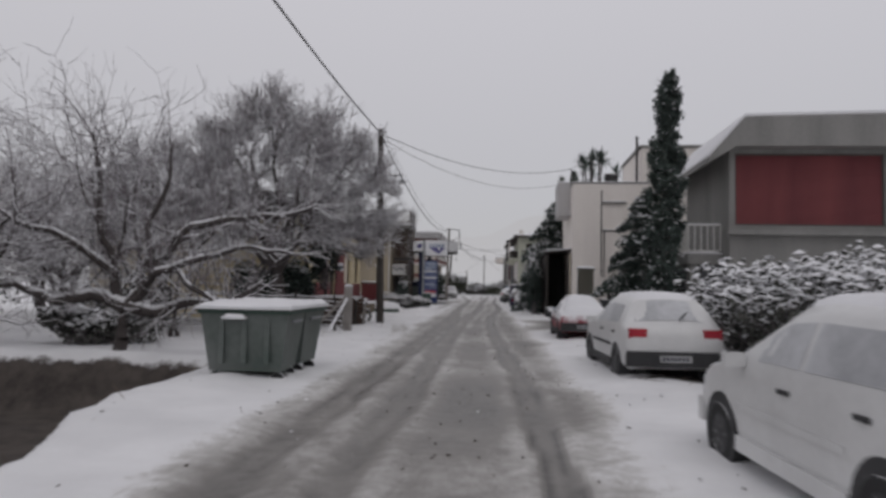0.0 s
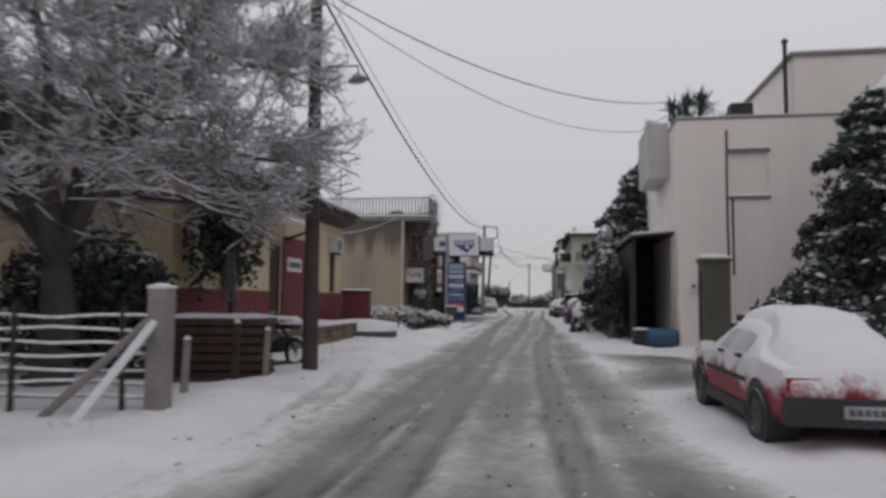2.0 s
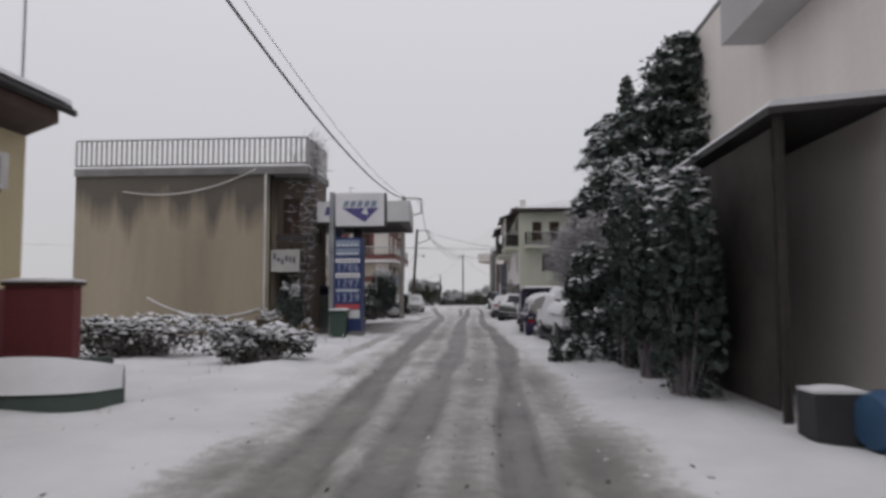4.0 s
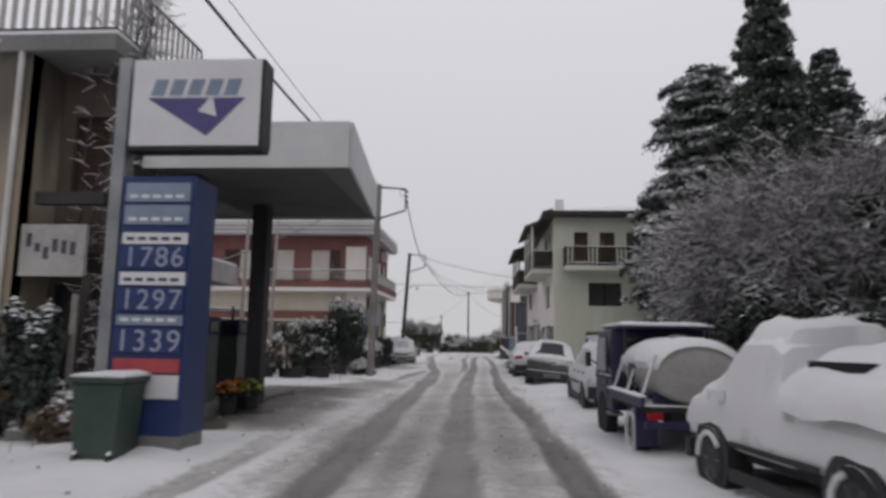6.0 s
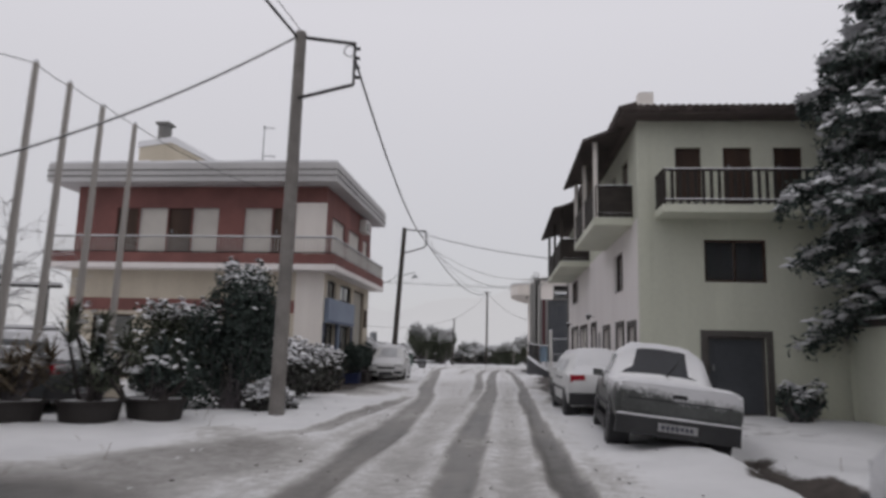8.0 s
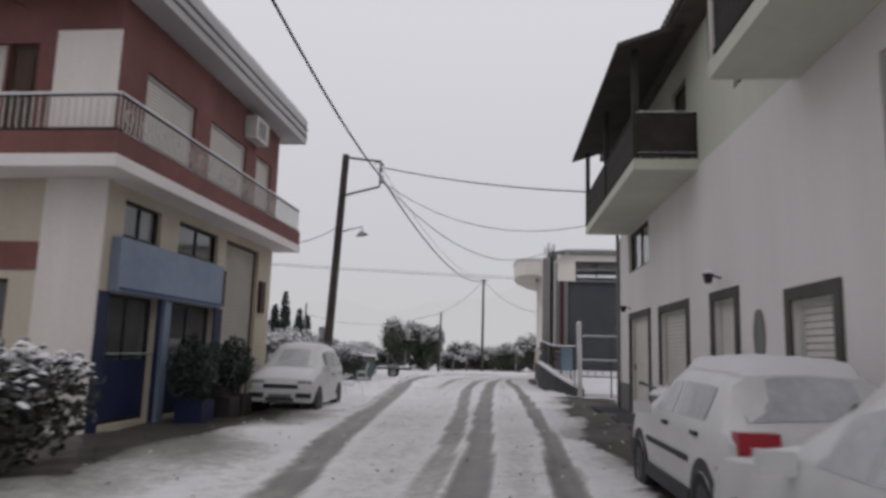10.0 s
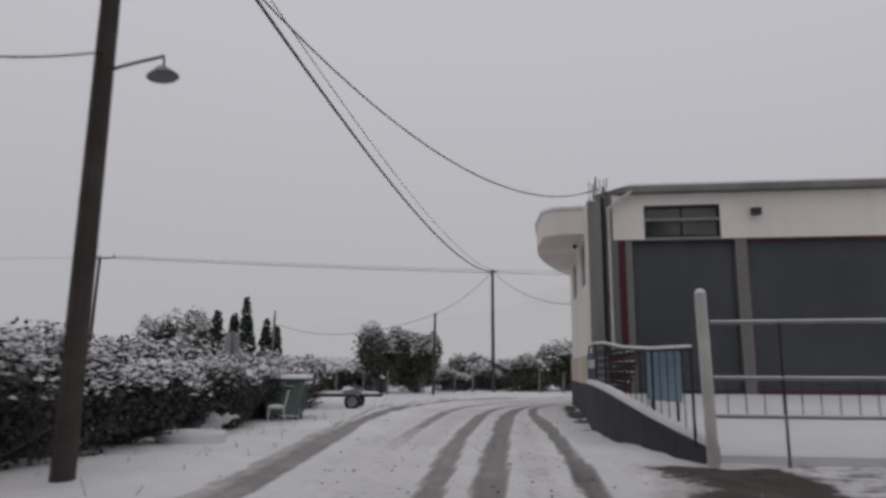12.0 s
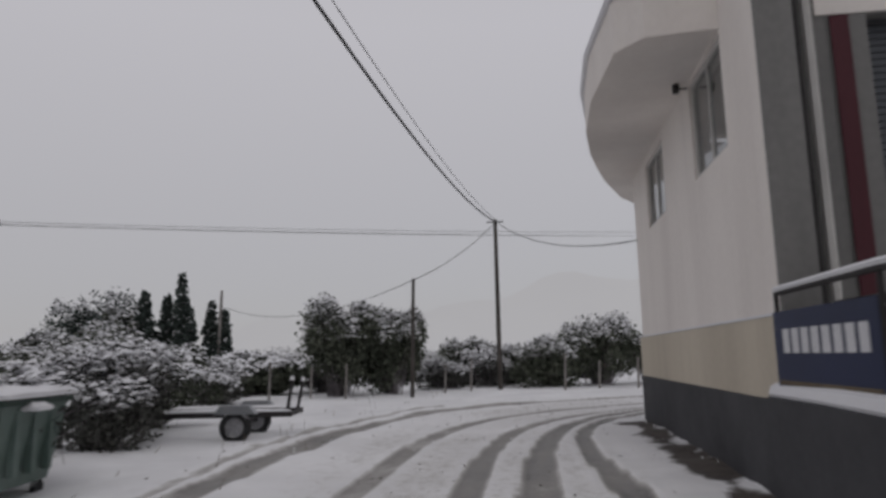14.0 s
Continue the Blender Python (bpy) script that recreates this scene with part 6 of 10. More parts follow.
    # upper slab that swings round the corner, with a parapet
    out = [(0.56, 106.9), (-0.3, 107.0), (-0.62, 107.4), (-0.78, 109.1), (-0.74, 110.6), (-0.57, 111.9), (-0.32, 113.1), (-0.05, 114.2), (0.5, 115.9), (1.33, 117.4), (2.6, 118.8), (4.5, 119.8), (7.0, 120.2), (7.0, 114.3), (0.56, 114.3)]
    part("round_balcony", prism(B(), out, "z", 5.3, 5.5), M_WHITE, h)
    bm = B()
    rim = out[:13]
    for z0, z1, o in ((5.5, 6.05, 0.0),):
        for p, q in zip(rim, rim[1:]):
            p, q = Vector(p), Vector(q)
            d = (q - p).normalized()
            n_ = Vector((-d.y, d.x)) * -0.12
            vs = [bm.verts.new((*c, z)) for z in (z0, z1) for c in (p, q, q + n_, p + n_)]
            for f in ((0, 1, 2, 3), (4, 5, 6, 7), (0, 1, 5, 4), (1, 2, 6, 5), (2, 3, 7, 6), (3, 0, 4, 7)):
                bm.faces.new([vs[i] for i in f])
    bmesh.ops.remove_doubles(bm, verts=bm.verts, dist=0.001)
    bmesh.ops.recalc_face_normals(bm, faces=bm.faces)
    part("parapet", bm, M_WHITE, h)
    part("snow", path_rod(B(), [(*p, 6.07) for p in rim], 0.07, 7), M_SNOW, h)
    l = thing("wall_lamp", 0.53, 108.6, 5.22, label="small dark lamp under a rounded balcony", category="lamp")
    part("arm", rod(B(), (0, 0, 0), (-0.15, 0, 0.0), 0.015), M_IRON, l)
    part("head", rod(B(), (-0.15, 0, -0.06), (-0.15, 0, 0.06), 0.05, n=8), M_IRON, l)
    fl = thing("flood_lamp", 5.0, y0 - 0.03, 5.6, label="small dark flood lamp on a workshop wall", category="lamp")
    part("head", box(B(), -0.12, -0.2, -0.08, 0.12, -0.06, 0.1), M_IRON, fl, bevel=0.02)
    part("bracket", box(B(), -0.02, -0.06, -0.02, 0.02, 0.01, 0.02), M_IRON, fl)
    # ramp with a sloping, curved side wall and yard behind it
    r = thing("ramp_wall", label="dark curved concrete ramp wall edged with snow", category="wall")
    line = [(0.36, 105.75, 1.05), (0.33, 104.4, 1.06), (0.34, 103.0, 1.04), (0.4, 101.6, 0.98), (0.55, 100.4, 0.86), (0.8, 99.4, 0.68), (1.15, 98.6, 0.48), (1.5, 98.05, 0.3)]
    bm = B()
    vs = []
    for x, y, z in line:
        vs.append([bm.verts.new(c) for c in ((x, y, -0.12), (x, y, z), (x + 0.22, y + 0.06, z), (x + 0.22, y + 0.06, -0.12))])
    for a, b in zip(vs, vs[1:]):
        for i in range(4):
            bm.faces.new((a[i], a[(i + 1) % 4], b[(i + 1) % 4], b[i]))
    bm.faces.new(vs[0]), bm.faces.new(vs[-1][::-1])
    bmesh.ops.recalc_face_normals(bm, faces=bm.faces)
    part("body", bm, M_DARKCONC, r)
    part("snow", path_rod(B(), [(a[0] + 0.11, a[1], a[2] + 0.03) for a in line], 0.10, 8), M_SNOW, r)
    yd = thing("yard_ramp", label="snow-covered ramp up to workshop doors", category="ramp", kind="structure")
    bm = B()
    a = [(0.5, 105.98, 0.8), (10, 105.98, 0.8), (10, 98.2, 0.16), (1.7, 98.2, 0.16), (0.9, 99.5, 0.3), (0.55, 101.5, 0.5), (0.5, 104, 0.72)]
    top = [bm.verts.new(c) for c in a]
    low = [bm.verts.new((x, y, -0.15)) for x, y, z in a]
    bm.faces.new(top), bm.faces.new(low[::-1])
    for i in range(len(a)):
        bm.faces.new((top[i], low[i], low[(i + 1) % len(a)], top[(i + 1) % len(a)]))
    bmesh.ops.recalc_face_normals(bm, faces=bm.faces)
    part("surface", bm, M_SNOW, yd)


filling_station()
flower_buckets()
balcony_house()
green_house()
workshop()

# ---- vehicles ----
HATCH = [(-1.0, 0.46, 0.74, 0.76, 0.80, 0.90), (-0.975, 0.30, 0.86, 0.90, 0.88, 0.97), (-0.90, 0.24, 0.92, 1.00, 0.84, 1.0), (-0.74, 0.22, 0.93, 1.39, 0.72, 1.0), (-0.55, 0.2, 0.93, 1.435, 0.72, 1.0),
         (-0.1, 0.2, 0.92, 1.45, 0.72, 1.0), (0.12, 0.2, 0.92, 1.42, 0.71, 1.0), (0.24, 0.2, 0.91, 1.33, 0.72, 1.0), (0.52, 0.2, 0.90, 0.97, 0.86, 1.0), (0.8, 0.22, 0.82, 0.86, 0.86, 0.99), (0.95, 0.26, 0.70, 0.74, 0.80, 0.94), (1.0, 0.40, 0.58, 0.6, 0.72, 0.84)]
SEDAN = [(-1.0, 0.46, 0.76, 0.80, 0.80, 0.90), (-0.97, 0.30, 0.88, 0.94, 0.86, 0.97), (-0.72, 0.22, 0.93, 1.0, 0.86, 1.0), (-0.62, 0.22, 0.93, 1.02, 0.82, 1.0), (-0.40, 0.2, 0.93, 1.35, 0.70, 1.0), (-0.25, 0.2, 0.93, 1.40, 0.70, 1.0),
         (0.05, 0.2, 0.92, 1.41, 0.70, 1.0), (0.16, 0.2, 0.92, 1.36, 0.70, 1.0), (0.42, 0.2, 0.9, 0.97, 0.86, 1.0), (0.8, 0.22, 0.82, 0.86, 0.86, 0.99), (0.95, 0.26, 0.7, 0.74, 0.8, 0.94), (1.0, 0.4, 0.58, 0.6, 0.72, 0.84)]
CITY = [(-1.0, 0.4, 0.8, 0.82, 0.84, 0.92), (-0.98, 0.28, 0.92, 1.0, 0.84, 0.98), (-0.9, 0.22, 0.96, 1.4, 0.74, 1.0), (-0.75, 0.2, 0.96, 1.52, 0.72, 1.0), (-0.2, 0.2, 0.95, 1.55, 0.72, 1.0), (0.1, 0.2, 0.94, 1.52, 0.71, 1.0), (0.2, 0.2, 0.94, 1.45, 0.72, 1.0),
        (0.58, 0.2, 0.92, 1.0, 0.86, 1.0), (0.82, 0.22, 0.84, 0.9, 0.86, 0.99), (0.96, 0.26, 0.72, 0.78, 0.82, 0.95), (1.0, 0.4, 0.6, 0.62, 0.76, 0.88)]
WAGON = [(-1.0, 0.46, 0.8, 0.82, 0.84, 0.92), (-0.98, 0.3, 0.92, 0.98, 0.88, 0.98), (-0.93, 0.22, 0.95, 1.25, 0.78, 1.0), (-0.84, 0.22, 0.95, 1.47, 0.74, 1.0), (-0.4, 0.2, 0.94, 1.5, 0.74, 1.0), (0.05, 0.2, 0.93, 1.5, 0.73, 1.0), (0.16, 0.2, 0.93, 1.42, 0.73, 1.0),
         (0.45, 0.2, 0.92, 1.0, 0.86, 1.0), (0.8, 0.22, 0.86, 0.9, 0.86, 0.99), (0.95, 0.26, 0.72, 0.77, 0.8, 0.94), (1.0, 0.4, 0.6, 0.62, 0.72, 0.84)]
PICKUP = [(-1.0, 0.55, 0.98, 1.0, 0.93, 0.97), (-0.98, 0.42, 1.02, 1.04, 0.95, 1.0), (-0.22, 0.40, 1.02, 1.05, 0.95, 1.0), (-0.2, 0.38, 1.04, 1.1, 0.9, 1.0), (-0.15, 0.36, 1.04, 1.58, 0.76, 1.0), (-0.05, 0.36, 1.04, 1.63, 0.76, 1.0), (0.16, 0.36, 1.04, 1.62, 0.76, 1.0),
          (0.24, 0.36, 1.03, 1.52, 0.77, 1.0), (0.42, 0.36, 1.02, 1.1, 0.88, 1.0), (0.8, 0.38, 0.96, 1.0, 0.88, 0.99), (0.97, 0.42, 0.86, 0.9, 0.84, 0.95), (1.0, 0.5, 0.7, 0.72, 0.8, 0.9)]


class Loft:
    """The smooth skin of a car: rings of points from sill to roof at places along it."""

    def __init__(self, rows, length, width, height):
        top = max(r[3] for r in rows)
        self.rows = [(r[0] * length / 2, r[1], r[2] * height / top, r[3] * height / top, r[4] * width / 2, r[5] * width / 2) for r in rows]

    def at(self, y):
        rows = self.rows
        for a, b in zip(rows, rows[1:]):
            if y <= b[0]:
                t = max(0.0, min(1.0, (y - a[0]) / (b[0] - a[0])))
                return [p + (q - p) * t for p, q in zip(a, b)]
        return list(rows[-1])

    def ring(self, row):
        y, zb, belt, top, wt, w = row
        tall = top - belt
        shoulder = min(0.10, tall * 0.5)
        wt = min(wt, w)
        return [(0.84 * w, zb), (0.965 * w, zb + 0.09), (w, zb + (belt - zb) * 0.55), (0.975 * w, belt), (wt + (w - wt) * 0.12 if tall > 0.2 else 0.93 * w, top - shoulder), (0.86 * wt, top - 0.015), (0.45 * wt, top), (0, top + 0.012)]

    def body(self):
        V, F = [], []
        rings = []
        fine = []
        for a, b in zip(self.rows, self.rows[1:]):
            k = max(1, int((b[0] - a[0]) / 0.3))
            fine += [[p + (q - p) * i / k for p, q in zip(a, b)] for i in range(k)]
        fine.append(list(self.rows[-1]))
        for row in fine:
            r = self.ring(row)
            full = [(x, row[0], z) for x, z in r] + [(-x, row[0], z) for x, z in r[-2::-1]]
            rings.append(full)
        n = len(rings[0])
        for r in rings:
            V += r
        for i in range(len(rings) - 1):
            for j in range(n):
                a = i * n + j
                b = i * n + (j + 1) % n
                F.append((a, b, b + n, a + n))
        bm = B()
        vs = [bm.verts.new(v) for v in V]
        for f in F:
            bm.faces.new([vs[k] for k in f])
        bm.faces.new(vs[:n]), bm.faces.new(vs[-n:][::-1])
        bmesh.ops.recalc_face_normals(bm, faces=bm.faces)
        return bm

    def side_glass(self, y0, y1, side, low=0.05, high=0.05):
        bm = B()
        k = 6
        prev = None
        for i in range(k + 1):
            y = y0 + (y1 - y0) * i / k
            row = self.at(y)
            r = self.ring(row)
            (xb, zb), (xt, zt) = r[3], r[4]
            c = []
            for t, o in ((low / max(zt - zb, 0.06), 0.007), (1 - high / max(zt - zb, 0.06), 0.007)):
                c.append(bm.verts.new((side * (xb + (xt - xb) * t + o), y, zb + (zt - zb) * t)))
            if prev:
                bm.faces.new((prev[0], c[0], c[1], prev[1]))
            prev = c
        bmesh.ops.recalc_face_normals(bm, faces=bm.faces)
        bmesh.ops.solidify(bm, geom=bm.faces[:], thickness=0.004)
        return bm

    def screen(self, y0, y1, inset=0.06):
        """The wind screen or rear window, from y0 to y1 over the middle."""
        bm = B()
        prev = None
        for i in range(5):
            y = y0 + (y1 - y0) * (0.08 + 0.84 * i / 4)
            row = self.at(y)
            r = self.ring(row)
            (xt, zt), (xm, zm), (xc, zc), (x0, z0) = r[4], r[5], r[6], r[7]
            xs = [-(xm + (xt - xm) * 0.5 - inset), -xc, 0, xc, xm + (xt - xm) * 0.5 - inset]
            zs = [zm + (zt - zm) * 0.45, zc, z0, zc, zm + (zt - zm) * 0.45]
            c = [bm.verts.new((x, y, z + 0.014)) for x, z in zip(xs, zs)]
            if prev:
                for a in range(4):
                    bm.faces.new((prev[a], prev[a + 1], c[a + 1], c[a]))
            prev = c
        bmesh.ops.recalc_face_normals(bm, faces=bm.faces)
        return bm

    def snow(self, y0, y1, depth, seed, wide=0.97):
        bm = B()
        prev, n = None, 11
        k = max(4, int((y1 - y0) / 0.12))
        for i in range(k + 1):
            y = y0 + (y1 - y0) * i / k
            row = self.at(y)
            r = self.ring(row)
            half = r[5][0] + (r[4][0] - r[5][0]) * 0.55
            c = []
            for j in range(n):
                u = -1 + 2 * j / (n - 1)
                x = u * half * wide
                ax = abs(x)
                z = np.interp(ax, [0, r[6][0], r[5][0], r[4][0]], [r[7][1], r[6][1], r[5][1], r[4][1]])
                edge = min(1.0, (1 - abs(u)) * 3.2, min(i, k - i) * 0.6)
                d = depth * (0.12 + 0.88 * math.sqrt(max(edge, 0))) * (1 + 0.45 * noise.noise((x * 3 + seed, y * 3, seed)))
                c.append(bm.verts.new((x, y, z + (d if edge > 0 else -0.012))))
            if prev:
                for a in range(n - 1):
                    bm.faces.new((prev[a], prev[a + 1], c[a + 1], c[a]))
            prev = c
        bmesh.ops.recalc_face_normals(bm, faces=bm.faces)
        return bm


def wheel(parent, x, y, r, side, wid=0.19):
    w = new("wheel")
    w.parent = parent
    w.matrix_basis = pose(x, y, r - 0.025)
    bm = B()
    prof = [(r * 0.62, -wid / 2), (r * 0.93, -wid / 2), (r, -wid / 2 + 0.03), (r, wid / 2 - 0.03), (r * 0.93, wid / 2), (r * 0.62, wid / 2)]
    n = 20
    rings = [[bm.verts.new((o, math.cos(a) * q, math.sin(a) * q)) for q, o in prof] for a in (2 * math.pi * i / n for i in range(n))]
    for i in range(n):
        for j in range(len(prof)):
            bm.faces.new((rings[i][j], rings[(i + 1) % n][j], rings[(i + 1) % n][(j + 1) % len(prof)], rings[i][(j + 1) % len(prof)]))
    bmesh.ops.recalc_face_normals(bm, faces=bm.faces)
    part("tyre", bm, M_TYRE, w, smooth=True)
    bm = rod(B(), (-wid * 0.3 * side, 0, 0), (wid * 0.36 * side, 0, 0), r * 0.64, r * 0.6, 18)
    rod(bm, (wid * 0.36 * side, 0, 0), (wid * 0.46 * side, 0, 0), r * 0.28, r * 0.2, 12)
    for i in range(6):
        a = i * math.pi / 3
        rod(bm, (wid * 0.38 * side, math.cos(a) * r * 0.2, math.sin(a) * r * 0.2), (wid * 0.38 * side, math.cos(a) * r * 0.58, math.sin(a) * r * 0.58), 0.022, n=5)
    part("rim", bm, M_RIM, w)


def plate(parent, y, z, out):
    p = part("number_plate", box(B(), -0.26, min(y, y + out * 0.012), z, 0.26, max(y, y + out * 0.012), z + 0.11), M_PLATE, parent)
    bm = B()
    for i in range(7):
        box(bm, -0.22 + i * 0.063, min(y + out * 0.013, y + out * 0.016), z + 0.025, -0.175 + i * 0.063, max(y + out * 0.013, y + out * 0.016), z + 0.085)
    part("plate_bars", bm, M_INK, p)


def car(x, y, rz, rows, length, width, height, paint, label, category="car", wheels=(-0.62, 0.64), r=0.29, side=((-0.60, -0.12), (-0.08, 0.28)), rear=(-0.9, -0.74), front=(0.24, 0.52),
        snow_roof=(-0.74, 0.2, 0.07), snow_hood=(0.5, 0.95, 0.06), snow_deck=None, lower=None, glass=None, frost_side=False, lamp_z=0.76, group="parked cars", seed=1.0, lamp_h=0.16, name="car"):
    c = thing(name, x, y, 0, rz, label, category, group)
    s = Loft(rows, length, width, height)
    h = length / 2
    glass = glass or M_GLASSDK
    part("body", s.body(), paint, c, smooth=True)
    for sd in (-1, 1):
        for a, b in side:
            part("side_window", s.side_glass(a * h, b * h, sd), glass if glass is M_SNOW else M_FROST if frost_side else glass, c)
        for wy in wheels:
            xx = sd * (width / 2 - 0.105)
            part("wheel_arch", rod(B(), (sd * (width / 2 - 0.3), wy * h, r + 0.01), (sd * (width / 2 + 0.004), wy * h, r + 0.01), r + 0.055, n=22), M_BUMPER, c)
            wheel(c, xx + sd * 0.018, wy * h, r, sd)
        row = s.at(front[1] * h - 0.12)
        m = part("mirror", box(B(), -0.085, -0.045, -0.05, 0.085, 0.045, 0.065), M_SNOW if glass is M_SNOW or paint is M_CARRED else paint, c, bevel=0.03)
        m.matrix_basis = pose(sd * (row[5] + 0.06), front[1] * h - 0.22, row[2] + 0.04)
        part("sill", box(B(), min(sd * (width / 2 - 0.05), sd * (width / 2 + 0.012)), wheels[0] * h + r + 0.08, 0.2, max(sd * (width / 2 - 0.05), sd * (width / 2 + 0.012)), wheels[1] * h - r - 0.08, 0.33), lower or M_BUMPER, c)
        part("door_strip", box(B(), min(sd * (width / 2 - 0.02), sd * (width / 2 + 0.012)), wheels[0] * h + r + 0.1, 0.56, max(sd * (width / 2 - 0.02), sd * (width / 2 + 0.012)), wheels[1] * h - r - 0.1, 0.61), lower or M_BUMPER, c)
        for a, b in side:
            hy = a * h + 0.1
            part("door_handle", box(B(), min(sd * (width / 2 - 0.03), sd * (width / 2 + 0.01)), hy, 0.80, max(sd * (width / 2 - 0.03), sd * (width / 2 + 0.01)), hy + 0.16, 0.835), M_BUMPER, c)
        # lamps
        xo = width / 2 * 0.93
        bx = sorted((sd * (xo - 0.3), sd * xo))
        part("tail_lamp", box(B(), bx[0], -h * 0.985 - 0.02, lamp_z, bx[1], -h * 0.985 + 0.1, lamp_z + lamp_h), M_LAMPRED, c, bevel=0.02)
        bx = sorted((sd * (xo - 0.34), sd * (xo - 0.03)))
        part("head_lamp", box(B(), bx[0], h * 0.955 - 0.1, 0.56, bx[1], h * 0.955 + 0.05, 0.72), M_LAMPCLEAR, c, bevel=0.04)
    part("rear_window", s.screen(rear[0] * h, rear[1] * h), glass, c)
    part("wind_screen", s.screen(front[0] * h, front[1] * h), M_FROST, c)
    if rows is PICKUP:
        part("tailgate", box(B(), -width / 2 * 0.88, -h - 0.02, 0.62, width / 2 * 0.88, -h + 0.06, 0.97), paint, c, bevel=0.03)
        part("bumper_snow", lump(B(), -width / 2 * 0.94, -h - 0.035, width / 2 * 0.94, -h + 0.05, 0.551, 0.03, seed + 2, 0.04), M_SNOW, c)
        part("tailgate_crease", box(B(), -width / 2 * 0.8, -h - 0.026, 0.78, width / 2 * 0.8, -h - 0.019, 0.80), M_BUMPER, c)
        part("tailgate_handle", box(B(), -0.1, -h - 0.034, 0.84, 0.1, -h - 0.02, 0.89), M_BUMPER, c, bevel=0.005)
        part("tailgate_snow", lump(B(), -width / 2 * 0.88, -h - 0.02, width / 2 * 0.88, -h + 0.1, 0.97, 0.07, seed, 0.1), M_SNOW, c)
    part("rear_bumper", box(B(), -width / 2 * 0.96, -h - 0.03, 0.30, width / 2 * 0.96, -h + 0.12, 0.55), lower or M_BUMPER, c, bevel=0.04)
    part("front_bumper", box(B(), -width / 2 * 0.94, h - 0.12, 0.27, width / 2 * 0.94, h + 0.03, 0.5), lower or M_BUMPER, c, bevel=0.04)
    part("grille", box(B(), -0.38, h - 0.06, 0.55, 0.38, h + 0.004, 0.64), M_BUMPER, c)
    plate(c, -h - 0.031, 0.38, -1)
    plate(c, h + 0.031, 0.33, 1)
    part("roof_snow", s.snow(snow_roof[0] * h, snow_roof[1] * h, snow_roof[2], seed), M_SNOW, c, smooth=True)
    if snow_hood:
        part("hood_snow", s.snow(snow_hood[0] * h, snow_hood[1] * h, snow_hood[2], seed + 3, 0.99), M_SNOW, c, smooth=True)
    if snow_deck:
        part("deck_snow", s.snow(snow_deck[0] * h, snow_deck[1] * h, snow_deck[2], seed + 5, 0.99), M_SNOW, c, smooth=True)
    bm = path_rod(B(), [(0.1, rear[0] * h - 0.02, s.at(rear[0] * h)[3] + 0.05), (0.28, (rear[0] * 0.6 + rear[1] * 0.4) * h, s.at((rear[0] * 0.6 + rear[1] * 0.4) * h)[3] + 0.03)], 0.012, 5)
    part("rear_wiper", bm, M_BUMPER, c)
    return c


car(4.65, 7.7, 4, HATCH, 3.9, 1.66, 1.5, M_CARWHITE, "white hatchback with snow on its roof and windows", frost_side=True, seed=2.0, glass=M_FROST, lower=M_CARWHITE)
car(4.37, 15.85, 4, HATCH, 3.85, 1.64, 1.46, M_CARWHITE, "white hatchback with red tail lamps and a snowy roof", seed=1.0, glass=M_FROST)
car(3.97, 24.75, 1, SEDAN, 3.95, 1.54, 1.24, M_CARRED, "red saloon car plastered thickly with snow", lower=M_BUMPER, rear=(-0.62, -0.4), front=(0.16, 0.42), side=((-0.38, -0.02), (0.0, 0.22)), snow_roof=(-0.66, 0.42, 0.11), snow_hood=(0.42, 0.96, 0.12),
    snow_deck=(-0.97, -0.62, 0.14), frost_side=True, glass=M_CARICED, seed=5.0, lamp_z=0.6, lamp_h=0.12)
cc = car(-5.88, 89.9, 184, CITY, 3.5, 1.5, 1.52, M_CARWHITE, "small white city car facing the road end, with frosted windows", rear=(-0.98, -0.86), front=(0.2, 0.58), side=((-0.8, -0.3), (-0.26, 0.25)), snow_roof=(-0.9, 0.18, 0.05), snow_hood=(0.56, 0.96, 0.05), seed=7.0, wheels=(-0.66, 0.68), r=0.27, lower=M_CARWHITE)
for sd in (-1, 1):
    part("bumper_strip", box(B(), sd * 0.52 - 0.17, 1.785, 0.36, sd * 0.52 + 0.17, 1.80, 0.46), M_BUMPER, cc, bevel=0.005)
part("air_intake", box(B(), -0.3, 1.785, 0.29, 0.3, 1.80, 0.36), M_BUMPER, cc, bevel=0.005)
for sd in (-1, 1):
    part("roof_bar", rod(B(), (sd * 0.5, -1.3, 1.58), (sd * 0.5, 0.2, 1.6), 0.018, n=6), M_IRON, cc)
wg = car(2.62, 62.75, 1, WAGON, 3.5, 1.6, 1.5, M_CARICED, "white estate car caked in snow with a snowy roof rack", rear=(-0.97, -0.84), front=(0.16, 0.45), side=((-0.82, -0.45), (-0.41, -0.06), (-0.02, 0.22)), snow_roof=(-0.84, 0.12, 0.09), seed=9.0, frost_side=True, lamp_z=0.6, lamp_h=0.11)
bm = B()
for xx in (-0.5, 0.5):
    rod(bm, (xx, -1.4, 1.6), (xx, 0.1, 1.6), 0.025, n=6)
for yy in (-1.3, -0.8, -0.2):
    rod(bm, (-0.56, yy, 1.62), (0.56, yy, 1.62), 0.022, n=6)
    for xx in (-0.5, 0.5):
        rod(bm, (xx, yy, 1.46), (xx, yy, 1.61), 0.018, n=5)
part("roof_rack", bm, M_SNOW, wg)
